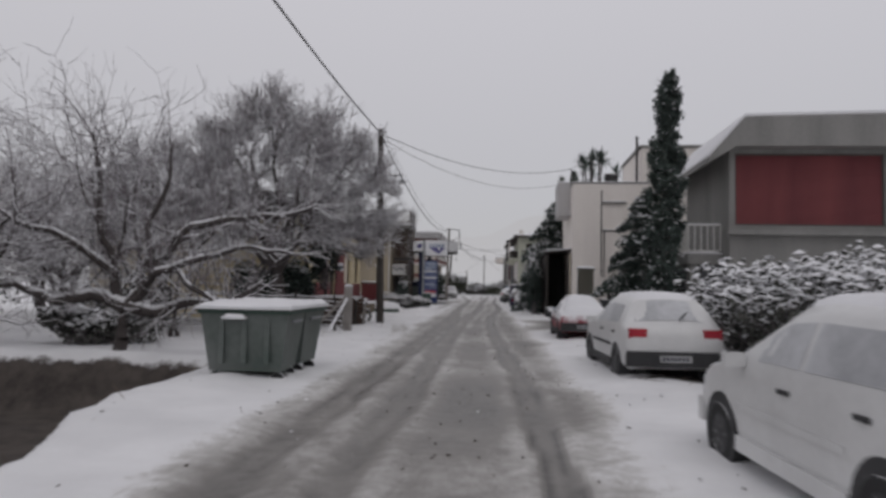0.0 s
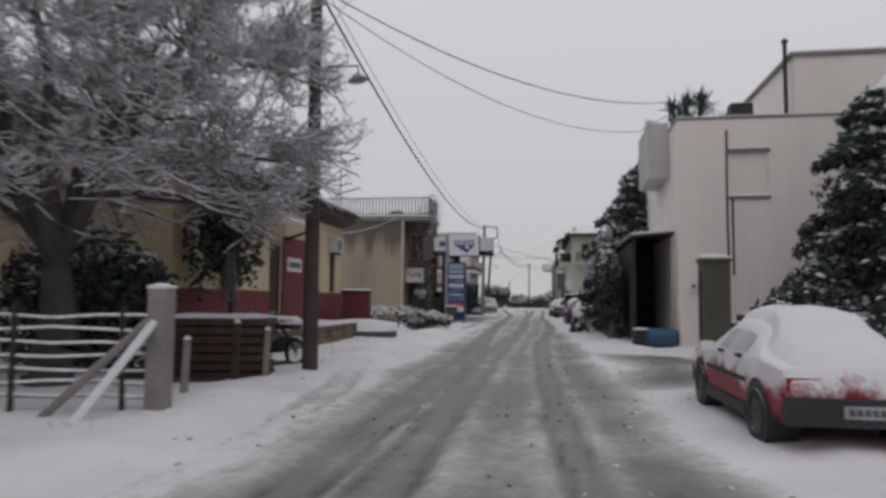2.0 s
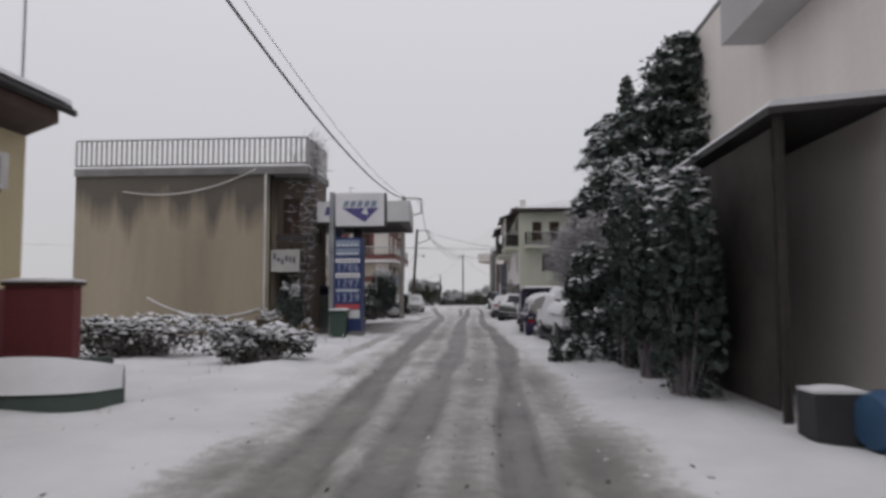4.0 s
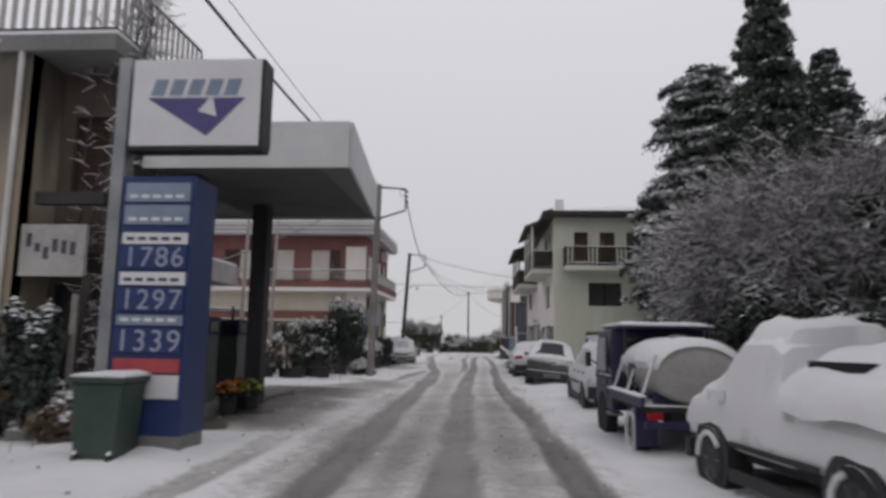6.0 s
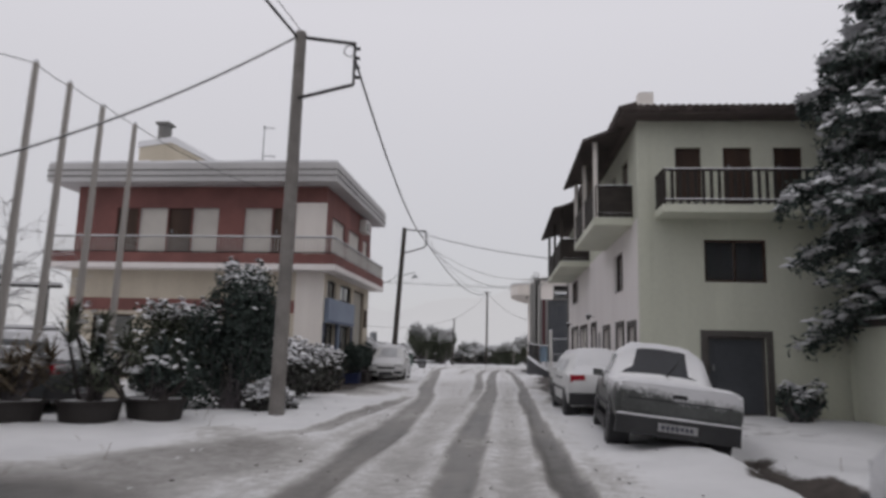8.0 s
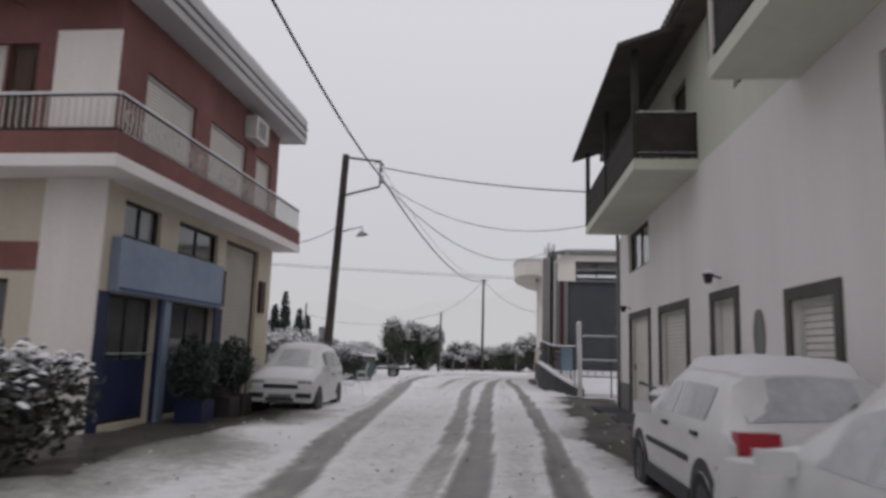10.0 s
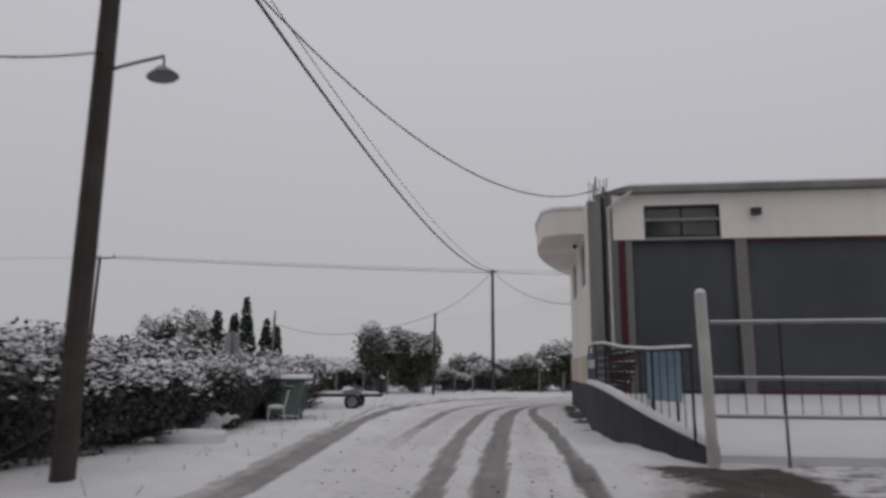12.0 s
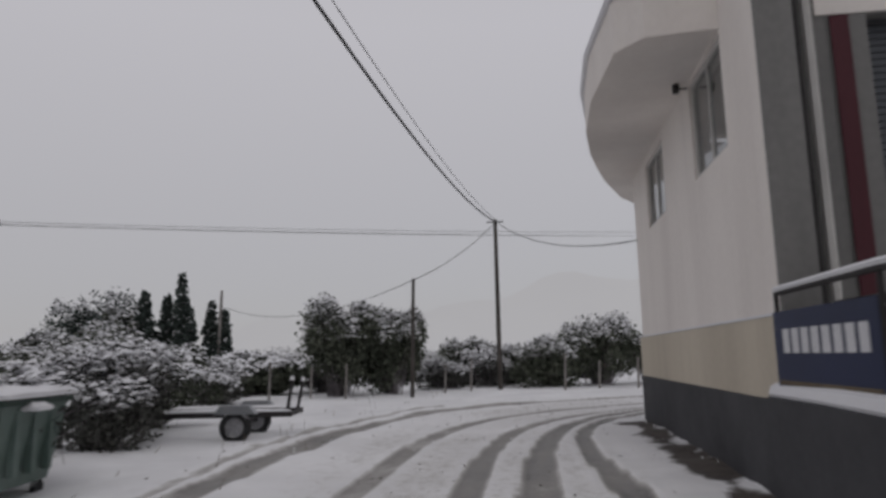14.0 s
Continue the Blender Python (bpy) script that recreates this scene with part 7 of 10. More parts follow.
pk = car(1.9, 71.9, -3, PICKUP, 4.7, 1.72, 1.55, M_SILVERICED, "grey-green pickup truck with a snowy bed", "pickup", wheels=(-0.6, 0.62), r=0.34, side=((-0.14, 0.2),), rear=(-0.2, -0.13), front=(0.24, 0.42), snow_roof=(-0.13, 0.2, 0.07), snow_hood=(0.42, 0.95, 0.06),
    snow_deck=(-0.96, -0.22, 0.05), seed=11.0, lamp_z=0.72, name="pickup_truck", lamp_h=0.2)
# its far wheels stand in the ditch
pk.matrix_basis = pose(1.9, 71.9, -0.07, 0, 5.5, -3)
car(1.42, 76.4, 2, SEDAN, 4.1, 1.6, 1.4, M_CARWHITE, "pale saloon car under snow beside a pale green wall", rear=(-0.62, -0.4), front=(0.16, 0.42), side=((-0.38, -0.02), (0.0, 0.22)), snow_roof=(-0.6, 0.42, 0.09), snow_deck=(-0.97, -0.62, 0.1), frost_side=True, glass=M_FROST, seed=13.0)
car(1.5, 80.5, 2, HATCH, 3.7, 1.5, 1.38, M_CARWHITE, "white car caked in snow beside a plastered wall", snow_roof=(-0.74, 0.5, 0.1), frost_side=True, glass=M_FROST, seed=15.0, snow_hood=(0.5, 0.97, 0.1))
car(-10.6, 72.6, 80, HATCH, 3.9, 1.65, 1.42, M_CARDARK, "dark car covered in snow beside a garden", snow_roof=(-0.9, 0.5, 0.13), snow_hood=(0.5, 0.97, 0.12), frost_side=True, glass=M_FROST, seed=17.0)
car(0.3, 141.0, 60, HATCH, 3.8, 1.6, 1.42, M_CARDARK, "dark car far off among bushes", snow_roof=(-0.74, 0.5, 0.1), seed=19.0)

# high pickup with a rounded open cover over its bed, deep in snow
JEEP = [(-1.0, 0.62, 0.96, 0.98, 0.95, 0.97), (-0.98, 0.55, 1.0, 1.02, 0.96, 1.0), (-0.12, 0.52, 1.02, 1.05, 0.95, 1.0), (-0.08, 0.5, 1.05, 1.2, 0.9, 1.0), (-0.04, 0.5, 1.05, 1.62, 0.8, 1.0), (0.05, 0.5, 1.05, 1.72, 0.8, 1.0), (0.3, 0.5, 1.05, 1.7, 0.8, 1.0),
        (0.42, 0.5, 1.04, 1.55, 0.82, 1.0), (0.58, 0.5, 1.02, 1.14, 0.9, 1.0), (0.9, 0.52, 0.96, 1.02, 0.88, 0.98), (0.97, 0.55, 0.85, 0.9, 0.84, 0.95), (1.0, 0.6, 0.75, 0.78, 0.8, 0.9)]
pk = car(2.95, 52.4, 8, JEEP, 4.3, 1.62, 1.74, M_CARICED, "snow-laden white pickup with a rounded open cover over its bed", "pickup", wheels=(-0.6, 0.62), r=0.38, side=((-0.03, 0.32),), rear=(-0.09, -0.03), front=(0.32, 0.58), snow_roof=(-0.06, 0.5, 0.16),
         snow_hood=(0.56, 0.98, 0.16), seed=21.0, frost_side=True, glass=M_SNOW, name="pickup_truck", lamp_z=0.78, lamp_h=0.14)
pk.scale = (0.85, 0.85, 0.9)
for nm, r_out, r_in, mt, grow in (("bed_cover", 0.84, 0.81, M_CARWHITE, 0.0), ("cover_snow", 0.93, 0.842, M_SNOW, 0.03)):
    bm = B()
    n = 22
    prev = None
    steps = [-2.5 - grow + (2.15 + grow) * i / 9 for i in range(10)]
    for yy in steps:
        cur = []
        for i in range(n + 1):
            a = math.pi * (i / n if not grow else 0.04 + 0.92 * i / n)
            for rr in (r_out, r_in):
                cur.append(bm.verts.new((math.cos(a) * rr, yy, 0.95 + math.sin(a) * rr * 0.74 + (0.07 * noise.noise((a * 2, yy * 1.7, 3)) if grow and rr > 0.9 else 0))))
        if prev:
            for i in range(n):
                bm.faces.new((prev[2 * i], prev[2 * i + 2], cur[2 * i + 2], cur[2 * i]))
                bm.faces.new((prev[2 * i + 1], cur[2 * i + 1], cur[2 * i + 3], prev[2 * i + 3]))
        if yy in (steps[0], steps[-1]):
            for i in range(n):
                bm.faces.new((cur[2 * i], cur[2 * i + 2], cur[2 * i + 3], cur[2 * i + 1]))
        prev = cur
    bmesh.ops.recalc_face_normals(bm, faces=bm.faces)
    part(nm, bm, mt, pk, smooth=True)
# snow driven into uneven cakes over the whole body
for c in pk.children:
    if c.type == "MESH" and c.name.split(".")[0] in ("body", "roof_snow", "hood_snow", "cover_snow"):
        for v in c.data.vertices:
            if v.co.z > 0.62:
                k = noise.noise(v.co * 2.6) * 0.07 + noise.noise(v.co * 6.5) * 0.035
                v.co += v.normal * (k + 0.015)
# near-black box added under the cover to stand for the shade inside
part("cover_inner_shade", box(B(), -0.66, -1.3, 1.07, 0.66, -0.5, 1.5), M_DARK, pk, bevel=0.05)
for x, lean_ in ((-0.62, 0.02), (-0.3, -0.03), (0.6, 0.0)):
    part("cover_post", rod(B(), (x, -2.2, 1.0), (x + lean_, -2.3, 0.95 + 0.62 * math.sqrt(max(0.0, 1 - (x / 0.84) ** 2))), 0.028, n=7), M_SNOW, pk)
part("bumper_bar", box(B(), -0.84, -2.42, 0.58, 0.84, -2.2, 0.68), M_GALV, pk, bevel=0.02)
part("bumper_snow", lump(B(), -0.84, -2.42, 0.84, -2.2, 0.681, 0.06, 3.0, 0.1), M_SNOW, pk, smooth=True)
# black box added below the body as the shade round the axles
part("axle_shade", box(B(), -0.6, -1.9, 0.4, 0.6, 1.8, 0.52), M_BUMPER, pk)
for sd in (-1, 1):
    for wy in (-1.29, 1.333):
        ring = [(sd * 0.835, wy + math.cos(k * 0.42) * 0.29, 0.355 + math.sin(k * 0.42) * 0.29) for k in range(16)]
        part("wheel_snow", path_rod(B(), ring[:int(9 + 3 * sd + wy)], 0.032, 6), M_SNOW, pk)


def tank_truck():
    t = thing("tank_truck", 2.45, 56.7, 0, 3, "small dark purple flatbed truck with a snow-capped cylindrical tank", "truck", "parked cars")
    t.scale = (0.92, 0.92, 0.92)
    part("chassis", box(B(), -0.42, -1.7, 0.5, 0.42, 1.5, 0.66), M_BUMPER, t)
    bm = prism(B(), [(0.3, 0.48), (1.62, 0.48), (1.7, 0.62), (1.7, 1.08), (1.46, 1.76), (1.36, 1.82), (0.3, 1.84)], "x", -0.78, 0.78)
    part("cab", bm, M_CARPURPLE, t, bevel=0.05)
    for sd in (-1, 1):
        sx = sorted((sd * 0.782, sd * 0.79))
        part("side_window", prism(B(), [(0.74, 1.12), (1.5, 1.12), (1.33, 1.68), (0.74, 1.7)], "x", *sx), M_FROST, t)
        part("window_pillar", prism(B(), [(0.68, 1.06), (0.735, 1.06), (0.735, 1.74), (0.68, 1.74)], "x", sd * 0.782, sd * 0.8), M_CARPURPLE, t)
        part("quarter_window", prism(B(), [(0.36, 1.14), (0.66, 1.14), (0.66, 1.72), (0.36, 1.72)], "x", *sx), M_GLASSDK, t)
        part("belt_strip", box(B(), sd * 0.79 - 0.012, 0.34, 1.0, sd * 0.79 + 0.012, 1.64, 1.04), M_BUMPER, t)
        part("belt_snow", box(B(), sd * 0.79 - 0.014, 0.4, 1.041, sd * 0.79 + 0.022, 1.3, 1.062), M_SNOW, t)
        part("door_handle", box(B(), sd * 0.79 - 0.015, 0.78, 0.9, sd * 0.79 + 0.015, 0.92, 0.93), M_GALV, t)
        part("door_seam", box(B(), sd * 0.782 - 0.006, 0.66, 0.56, sd * 0.782 + 0.006, 0.672, 1.0), M_DARK, t)
        part("wheel_arch", rod(B(), (sd * 0.6, 1.12, 0.34), (sd * 0.786, 1.12, 0.34), 0.41, n=22), M_DARK, t)
        part("step_plate", box(B(), sd * 0.7 - 0.1, 0.32, 0.4, sd * 0.7 + 0.1, 0.68, 0.45), M_GALV, t, bevel=0.01)
        m = part("mirror", box(B(), -0.05, -0.03, -0.13, 0.05, 0.03, 0.13), M_BUMPER, t, bevel=0.02)
        m.matrix_basis = pose(sd * 0.95, 1.52, 1.3)
        part("mirror_arm", rod(B(), (sd * 0.78, 1.5, 1.22), (sd * 0.93, 1.52, 1.3), 0.014), M_BUMPER, t)
        for wy in (-0.95, 1.12):
            wheel(t, sd * 0.68, wy, 0.34, sd, 0.2)
        # driven snow caked on the rear wheel
        ring = [(sd * 0.785, -0.95 + math.cos(k * 0.42) * 0.27, 0.315 + math.sin(k * 0.42) * 0.27) for k in range(16)]
        part("wheel_snow", path_rod(B(), ring, 0.035, 6), M_SNOW, t)
        part("mud_flap", prism(B(), [(-1.42, 0.16), (-1.38, 0.16), (-1.34, 0.72), (-1.42, 0.72)], "x", sd * 0.52, sd * 0.84), M_CARPURPLE, t)
        part("mudguard", path_rod(B(), [(sd * 0.7, -0.95 + 0.42 * math.cos(k * math.pi / 8), 0.34 + 0.42 * math.sin(k * math.pi / 8)) for k in range(9)], 0.05, 6), M_CARPURPLE, t)
        part("side_rail", box(B(), sd * 0.82 - 0.03, -1.75, 0.72, sd * 0.82 + 0.03, 0.25, 0.86), M_CARPURPLE, t, bevel=0.012)
        part("rail_snow", lump(B(), sd * 0.82 - 0.045, -1.74, sd * 0.82 + 0.045, 0.24, 0.861, 0.05, sd * 2.0, 0.12), M_SNOW, t, smooth=True)
        part("tail_lamp", box(B(), sd * 0.66 - 0.1, -1.8, 0.56, sd * 0.66 + 0.1, -1.75, 0.66), M_LAMPRED, t)
        for yy in (-1.62, -0.75, 0.1):
            part("stay", rod(B(), (sd * 0.8, yy, 0.86), (sd * 0.6, yy, 1.45), 0.02, n=6), M_SNOW, t)
        for yy in (-0.12,):
            part("rack_post", rod(B(), (sd * 0.66, yy, 0.86), (sd * 0.66, yy, 1.84), 0.022, n=6), M_IRON, t)
    part("wind_screen", put(box(B(), -0.66, -0.006, -0.29, 0.66, 0.006, 0.29), pose(0, 1.595, 1.42, 19.5, 0, 0)), M_FROST, t)
    part("rear_window", box(B(), -0.6, 0.288, 1.2, 0.6, 0.296, 1.7), M_GLASSDK, t)
    part("flatbed", box(B(), -0.79, -1.75, 0.66, 0.79, 0.25, 0.74), M_DARKWOOD, t)
    # flat rack over the cab roof that reaches back above the tank
    part("roof_rack", box(B(), -0.7, -0.2, 1.845, 0.7, 1.3, 1.885), M_CARPURPLE, t, bevel=0.01)
    part("rack_snow", lump(B(), -0.73, -0.22, 0.73, 1.34, 1.886, 0.075, 4, 0.12), M_SNOW, t, smooth=True)
    bm = B()
    n = 24
    rings = []
    for yy, k in ((-1.66, 0.0), (-1.65, 0.6), (-1.6, 0.9), (-1.52, 1.0), (0.02, 1.0), (0.1, 0.9), (0.15, 0.6), (0.16, 0.0)):
        k = max(k, 0.02)
        rings.append([bm.verts.new((math.cos(a) * 0.68 * k, yy, 1.2 + math.sin(a) * 0.44 * k)) for a in (2 * math.pi * i / n for i in range(n))])
    for a, b in zip(rings, rings[1:]):
        for i in range(n):
            bm.faces.new((a[i], a[(i + 1) % n], b[(i + 1) % n], b[i]))
    bm.faces.new(rings[0]), bm.faces.new(rings[-1][::-1])
    bmesh.ops.recalc_face_normals(bm, faces=bm.faces)
    part("tank", bm, M_DIRTYWHITE, t, smooth=True)
    part("tank_band", path_rod(B(), [(math.cos(a) * 0.695, -0.45, 1.2 + math.sin(a) * 0.455) for a in (2 * math.pi * i / 24 for i in range(25))], 0.014, 5), M_GALV, t)
    part("tank_mark", prism(B(), [(-0.86, 1.3), (-0.42, 1.3), (-0.62, 1.02)], "x", -0.69, -0.655), M_INK, t, "dark wedge painted on the tank")
    part("filler_cap", rod(B(), (0, -0.75, 1.63), (0, -0.75, 1.74), 0.14, 0.12, 14), M_GALV, t)
    for yy in (-1.3, -0.2):
        part("saddle", box(B(), -0.55, yy - 0.07, 0.741, 0.55, yy + 0.07, 0.9), M_CARPURPLE, t)
    bm = B()
    prev = None
    for k in range(13):
        yy = -1.66 + 1.82 * k / 12
        cur = []
        for i in range(15):
            a = math.pi * (0.03 + 0.94 * i / 14)
            e = min(1, min(i, 14 - i) * 0.45, min(k, 12 - k) * 0.7)
            rr = 1 + 0.14 * e + 0.06 * noise.noise((a * 3, yy * 3, 1)) if e > 0 else 0.985
            end = 0.86 if k in (0, 12) else 1.0
            cur.append(bm.verts.new((math.cos(a) * 0.68 * rr * end, yy, 1.2 + math.sin(a) * 0.44 * rr * end)))
        if prev:
            for i in range(14):
                bm.faces.new((prev[i], prev[i + 1], cur[i + 1], cur[i]))
        prev = cur
    bmesh.ops.recalc_face_normals(bm, faces=bm.faces)
    part("snow", bm, M_SNOW, t, smooth=True)
    part("rear_bumper", box(B(), -0.8, -1.82, 0.44, 0.8, -1.76, 0.54), M_CARPURPLE, t)
    part("front_bumper", box(B(), -0.8, 1.7, 0.4, 0.8, 1.8, 0.6), M_BUMPER, t, bevel=0.02)
    for sd in (-1, 1):
        part("head_lamp", rod(B(), (sd * 0.58, 1.69, 0.78), (sd * 0.58, 1.73, 0.78), 0.1, n=14), M_LAMPCLEAR, t)
    plate(t, -1.82, 0.56, -1)


tank_truck()


def trailer():
    t = thing("boat_trailer", -7.75, 112.0, 0, 97, "low rusty boat trailer with snow on its frame", "trailer")
    bm = B()
    for x in (-0.5, 0.5):
        box(bm, x - 0.04, -1.3, 0.42, x + 0.04, 1.4, 0.52)
    for yy in (-1.26, -0.2, 0.8, 1.36):
        box(bm, -0.46, yy - 0.035, 0.43, 0.46, yy + 0.035, 0.5)
    part("frame", bm, M_IRON, t)
    part("tow_bar", prism(B(), [(-0.46, 1.38), (0.46, 1.38), (0.06, 2.5), (-0.06, 2.5)], "z", 0.42, 0.5), M_IRON, t)
    for sd in (-1, 1):
        wheel(t, sd * 0.72, -0.3, 0.29, sd, 0.17)
        part("mudguard", prism(B(), [(-0.7, 0.5), (-0.55, 0.66), (-0.05, 0.66), (0.1, 0.5)], "x", sd * 0.6, sd * 0.84), M_GALV, t)
    part("axle", rod(B(), (-0.7, -0.3, 0.28), (0.7, -0.3, 0.28), 0.035), M_IRON, t)
    for x, yy, z in ((-0.45, -1.2, 1.1), (0.45, -1.2, 1.05), (0.0, 1.9, 1.15)):
        part("upright", rod(B(), (x, yy, 0.48), (x * 1.1, yy - 0.1, z), 0.035), M_IRON, t)
        part("snow", rod(B(), (x * 1.1, yy - 0.1, z), (x * 1.1, yy - 0.1, z + 0.08), 0.05, 0.03), M_SNOW, t)
    bm = B()
    for x in (-0.5, 0.5):
        lump(bm, x - 0.045, -1.28, x + 0.045, 1.38, 0.521, 0.06, x, 0.15)
    part("snow", bm, M_SNOW, t)
    part("jockey_stand", rod(B(), (0, 2.3, 0.0), (0, 2.3, 0.46), 0.03), M_IRON, t)


trailer()

# ---- poles, cables and street fittings ----
def tapered(p, q, r0, r1, n=10):
    return rod(B(), p, q, r0, r1, n)


def wood_pole(x, y, top, mat_, label, r=0.13):
    p = thing("utility_pole", x, y, -0.3, label=label, category="pole", group="utility poles")
    d = Vector(top) - Vector((x, y, -0.3))
    part("shaft", tapered((0, 0, 0), d, r, r * 0.72), mat_, p)
    return p, d


def bracket(p, d, reach, drop=1.35):
    """The iron frame that holds a bundle of cables out from a pole's top."""
    a = d + Vector((0, 0, -0.1))
    b = a + Vector(reach)
    bm = B()
    rod(bm, a, b, 0.035, n=6)
    rod(bm, b + Vector((0, 0, 0.02)), b + Vector((0, 0, -0.85)), 0.03, n=6)
    rod(bm, b + Vector((0, 0, -0.85)), d + Vector((0, 0, -drop)), 0.035, n=6)
    part("bracket", bm, M_IRON, p)
    for k in range(4):
        c = b + Vector((0, 0, -0.1 - 0.2 * k))
        part("insulator", rod(B(), c + Vector((0, -0.03, 0)), c + Vector((0.1, 0.03, 0)), 0.035, n=7), M_BUMPER, p)
    pts = [b + Vector((-0.1 + 0.12 * math.cos(i * 0.7), 0, -0.15 + 0.12 * math.sin(i * 0.7))) for i in range(10)]
    part("cable_loop", path_rod(B(), pts, 0.012, 5), M_CABLE, p)


def street_lamp(p, d, z, reach):
    o = new("lamp_arm")
    o.parent = p
    k = (z + 0.3) / d.z
    base = d * k
    tip = base + Vector(reach)
    mid = base + Vector((reach[0] * 0.35, reach[1] * 0.35, 0.22))
    part("tube", path_rod(B(), [base, base + Vector((reach[0] * 0.1, reach[1] * 0.1, 0.15)), mid, tip + Vector((0, 0, 0.2)), tip + Vector((0, 0, 0.05))], 0.02, 6), M_IRON, o)
    bm = rod(B(), tip + Vector((-0.02, 0, 0.04)), tip + Vector((0.0, 0, -0.08)), 0.07, 0.2, 12)
    part("shade", bm, M_GALV, o)


def cable(a, b, sag, r=0.016, name="overhead_cable", label="black overhead cable dusted with snow", n=22):
    o = thing(name, label=label, category="cable", group="overhead cables")
    a, b = Vector(a), Vector(b)
    pts = [a.lerp(b, i / n) + Vector((0, 0, -sag * 4 * (i / n) * (1 - i / n))) for i in range(n + 1)]
    part("strand", path_rod(B(), pts, r, 5), M_CABLE, o)
    if r > 0.015:
        pts = [q + Vector((0, 0, r * 1.1)) for q in pts]
        part("snow", path_rod(B(), pts, r * 0.75, 4), M_SNOW, o)


p1, d1 = wood_pole(-3.1, 27.9, (-3.4, 28.6, 7.65), M_POLE, "dark weathered wooden utility pole with a small lamp", 0.15)
street_lamp(p1, d1, 5.6, (0.85, 0.0, 0))
bm = rod(B(), d1 + Vector((0, 0, -0.15)), d1 + Vector((0.25, 0, -0.1)), 0.03, n=6)
rod(bm, d1 + Vector((0.05, 0, -0.5)), d1 + Vector((0.22, 0, -0.5)), 0.03, n=6)
part("cable_hooks", bm, M_IRON, p1)
p3, d3 = wood_pole(-4.85, 72.4, (-4.62, 71.9, 7.45), M_PALEPOLE, "pale wooden utility pole with an iron cable bracket", 0.15)
bracket(p3, d3, (1.0, 0.35, 0))
p4, d4 = wood_pole(-6.75, 95.1, (-6.2, 94.4, 7.65), M_POLE, "dark leaning utility pole with an iron bracket and a street lamp", 0.15)
bracket(p4, d4, (1.05, 0.45, 0))
street_lamp(p4, d4, 5.0, (0.75, 0.1, 0.15))
p5, d5 = wood_pole(-3.24, 128.0, (-3.24, 128.0, 7.3), M_POLE, "thin wooden utility pole at a road bend", 0.11)
part("cross_arm", rod(B(), d5 + Vector((-0.35, 0, -0.1)), d5 + Vector((0.35, 0, -0.1)), 0.03), M_IRON, p5)
p6, d6 = wood_pole(-6.2, 123.6, (-6.1, 123.6, 4.35), M_POLE, "short wooden pole beside an olive tree", 0.08)
p7, d7 = wood_pole(-21.8, 140.7, (-21.6, 140.7, 6.0), M_PALEPOLE, "pale wooden pole beside distant cypresses", 0.12)
p8, d8 = wood_pole(-32.0, 132.3, (-31.7, 132.3, 9.15), M_POLE, "distant utility pole with a cross arm", 0.13)
bm = B()
rod(bm, d8 + Vector((-1.3, 0.2, 0)), d8 + Vector((1.3, -0.2, 0)), 0.05)
for k in (-1.2, 0, 1.2):
    rod(bm, d8 + Vector((k, -0.15 * k, 0)), d8 + Vector((k, -0.15 * k, 0.22)), 0.05, n=6)
part("cross_arm", bm, M_IRON, p8)
T1, T3, T4, T5 = Vector((-3.4, 28.6, 7.5)), Vector((-3.6, 72.25, 7.0)), Vector((-5.1, 94.85, 7.0)), Vector((-3.2, 128.0, 7.2))
cable((-1.85, -4.3, 7.2), T1, 0.5, 0.022)
cable(T1, (-4.7, 71.9, 7.35), 1.3, 0.024)
cable(T1 + Vector((0.1, 0, 0.1)), (-4.6, 71.9, 7.45), 1.1, 0.008)
cable(T1, (4.9, 39.2, 7.95), 0.75, 0.014)
cable(T1 + Vector((0, 0, -0.15)), (4.12, 40.0, 7.2), 0.85, 0.01)
cable(T3, T4, 0.6, 0.022)
cable((-4.62, 71.9, 7.4), (-13.0, 69.0, 3.3), 0.6, 0.016)
cable(T4, T5, 1.12, 0.024)
cable(T4 + Vector((0, 0, 0.3)), T5 + Vector((0, 0, 0.1)), 0.95, 0.009)
cable(T4 + Vector((0, 0, 0.35)), (1.32, 91.0, 5.62), 0.14, 0.016)
cable(T4 + Vector((0, 0, -0.1)), (1.32, 91.0, 4.8), 0.75, 0.01)
cable(T4 + Vector((0, 0, -0.1)), (0.9, 106.0, 6.4), 1.35, 0.014)
cable((-6.3, 94.6, 5.4), (-7.4, 91.2, 4.25), 0.25, 0.012)
cable(T5, (0.6, 113.9, 3.9), 0.5, 0.014)
cable(T5, (-6.1, 123.6, 4.3), 0.25, 0.014)
cable((-6.1, 123.6, 4.3), (-21.6, 140.7, 5.0), 1.0, 0.014)
for k, z in enumerate((9.3, 9.15, 9.25)):
    cable((-31.7 + 1.2 * (k - 1), 132.3, z + 0.05), (24, 150.0, z + 0.2 * k), 0.35, 0.012)
cable((-31.7, 132.3, 9.2), (-80, 118, 9.5), 0.6, 0.012)


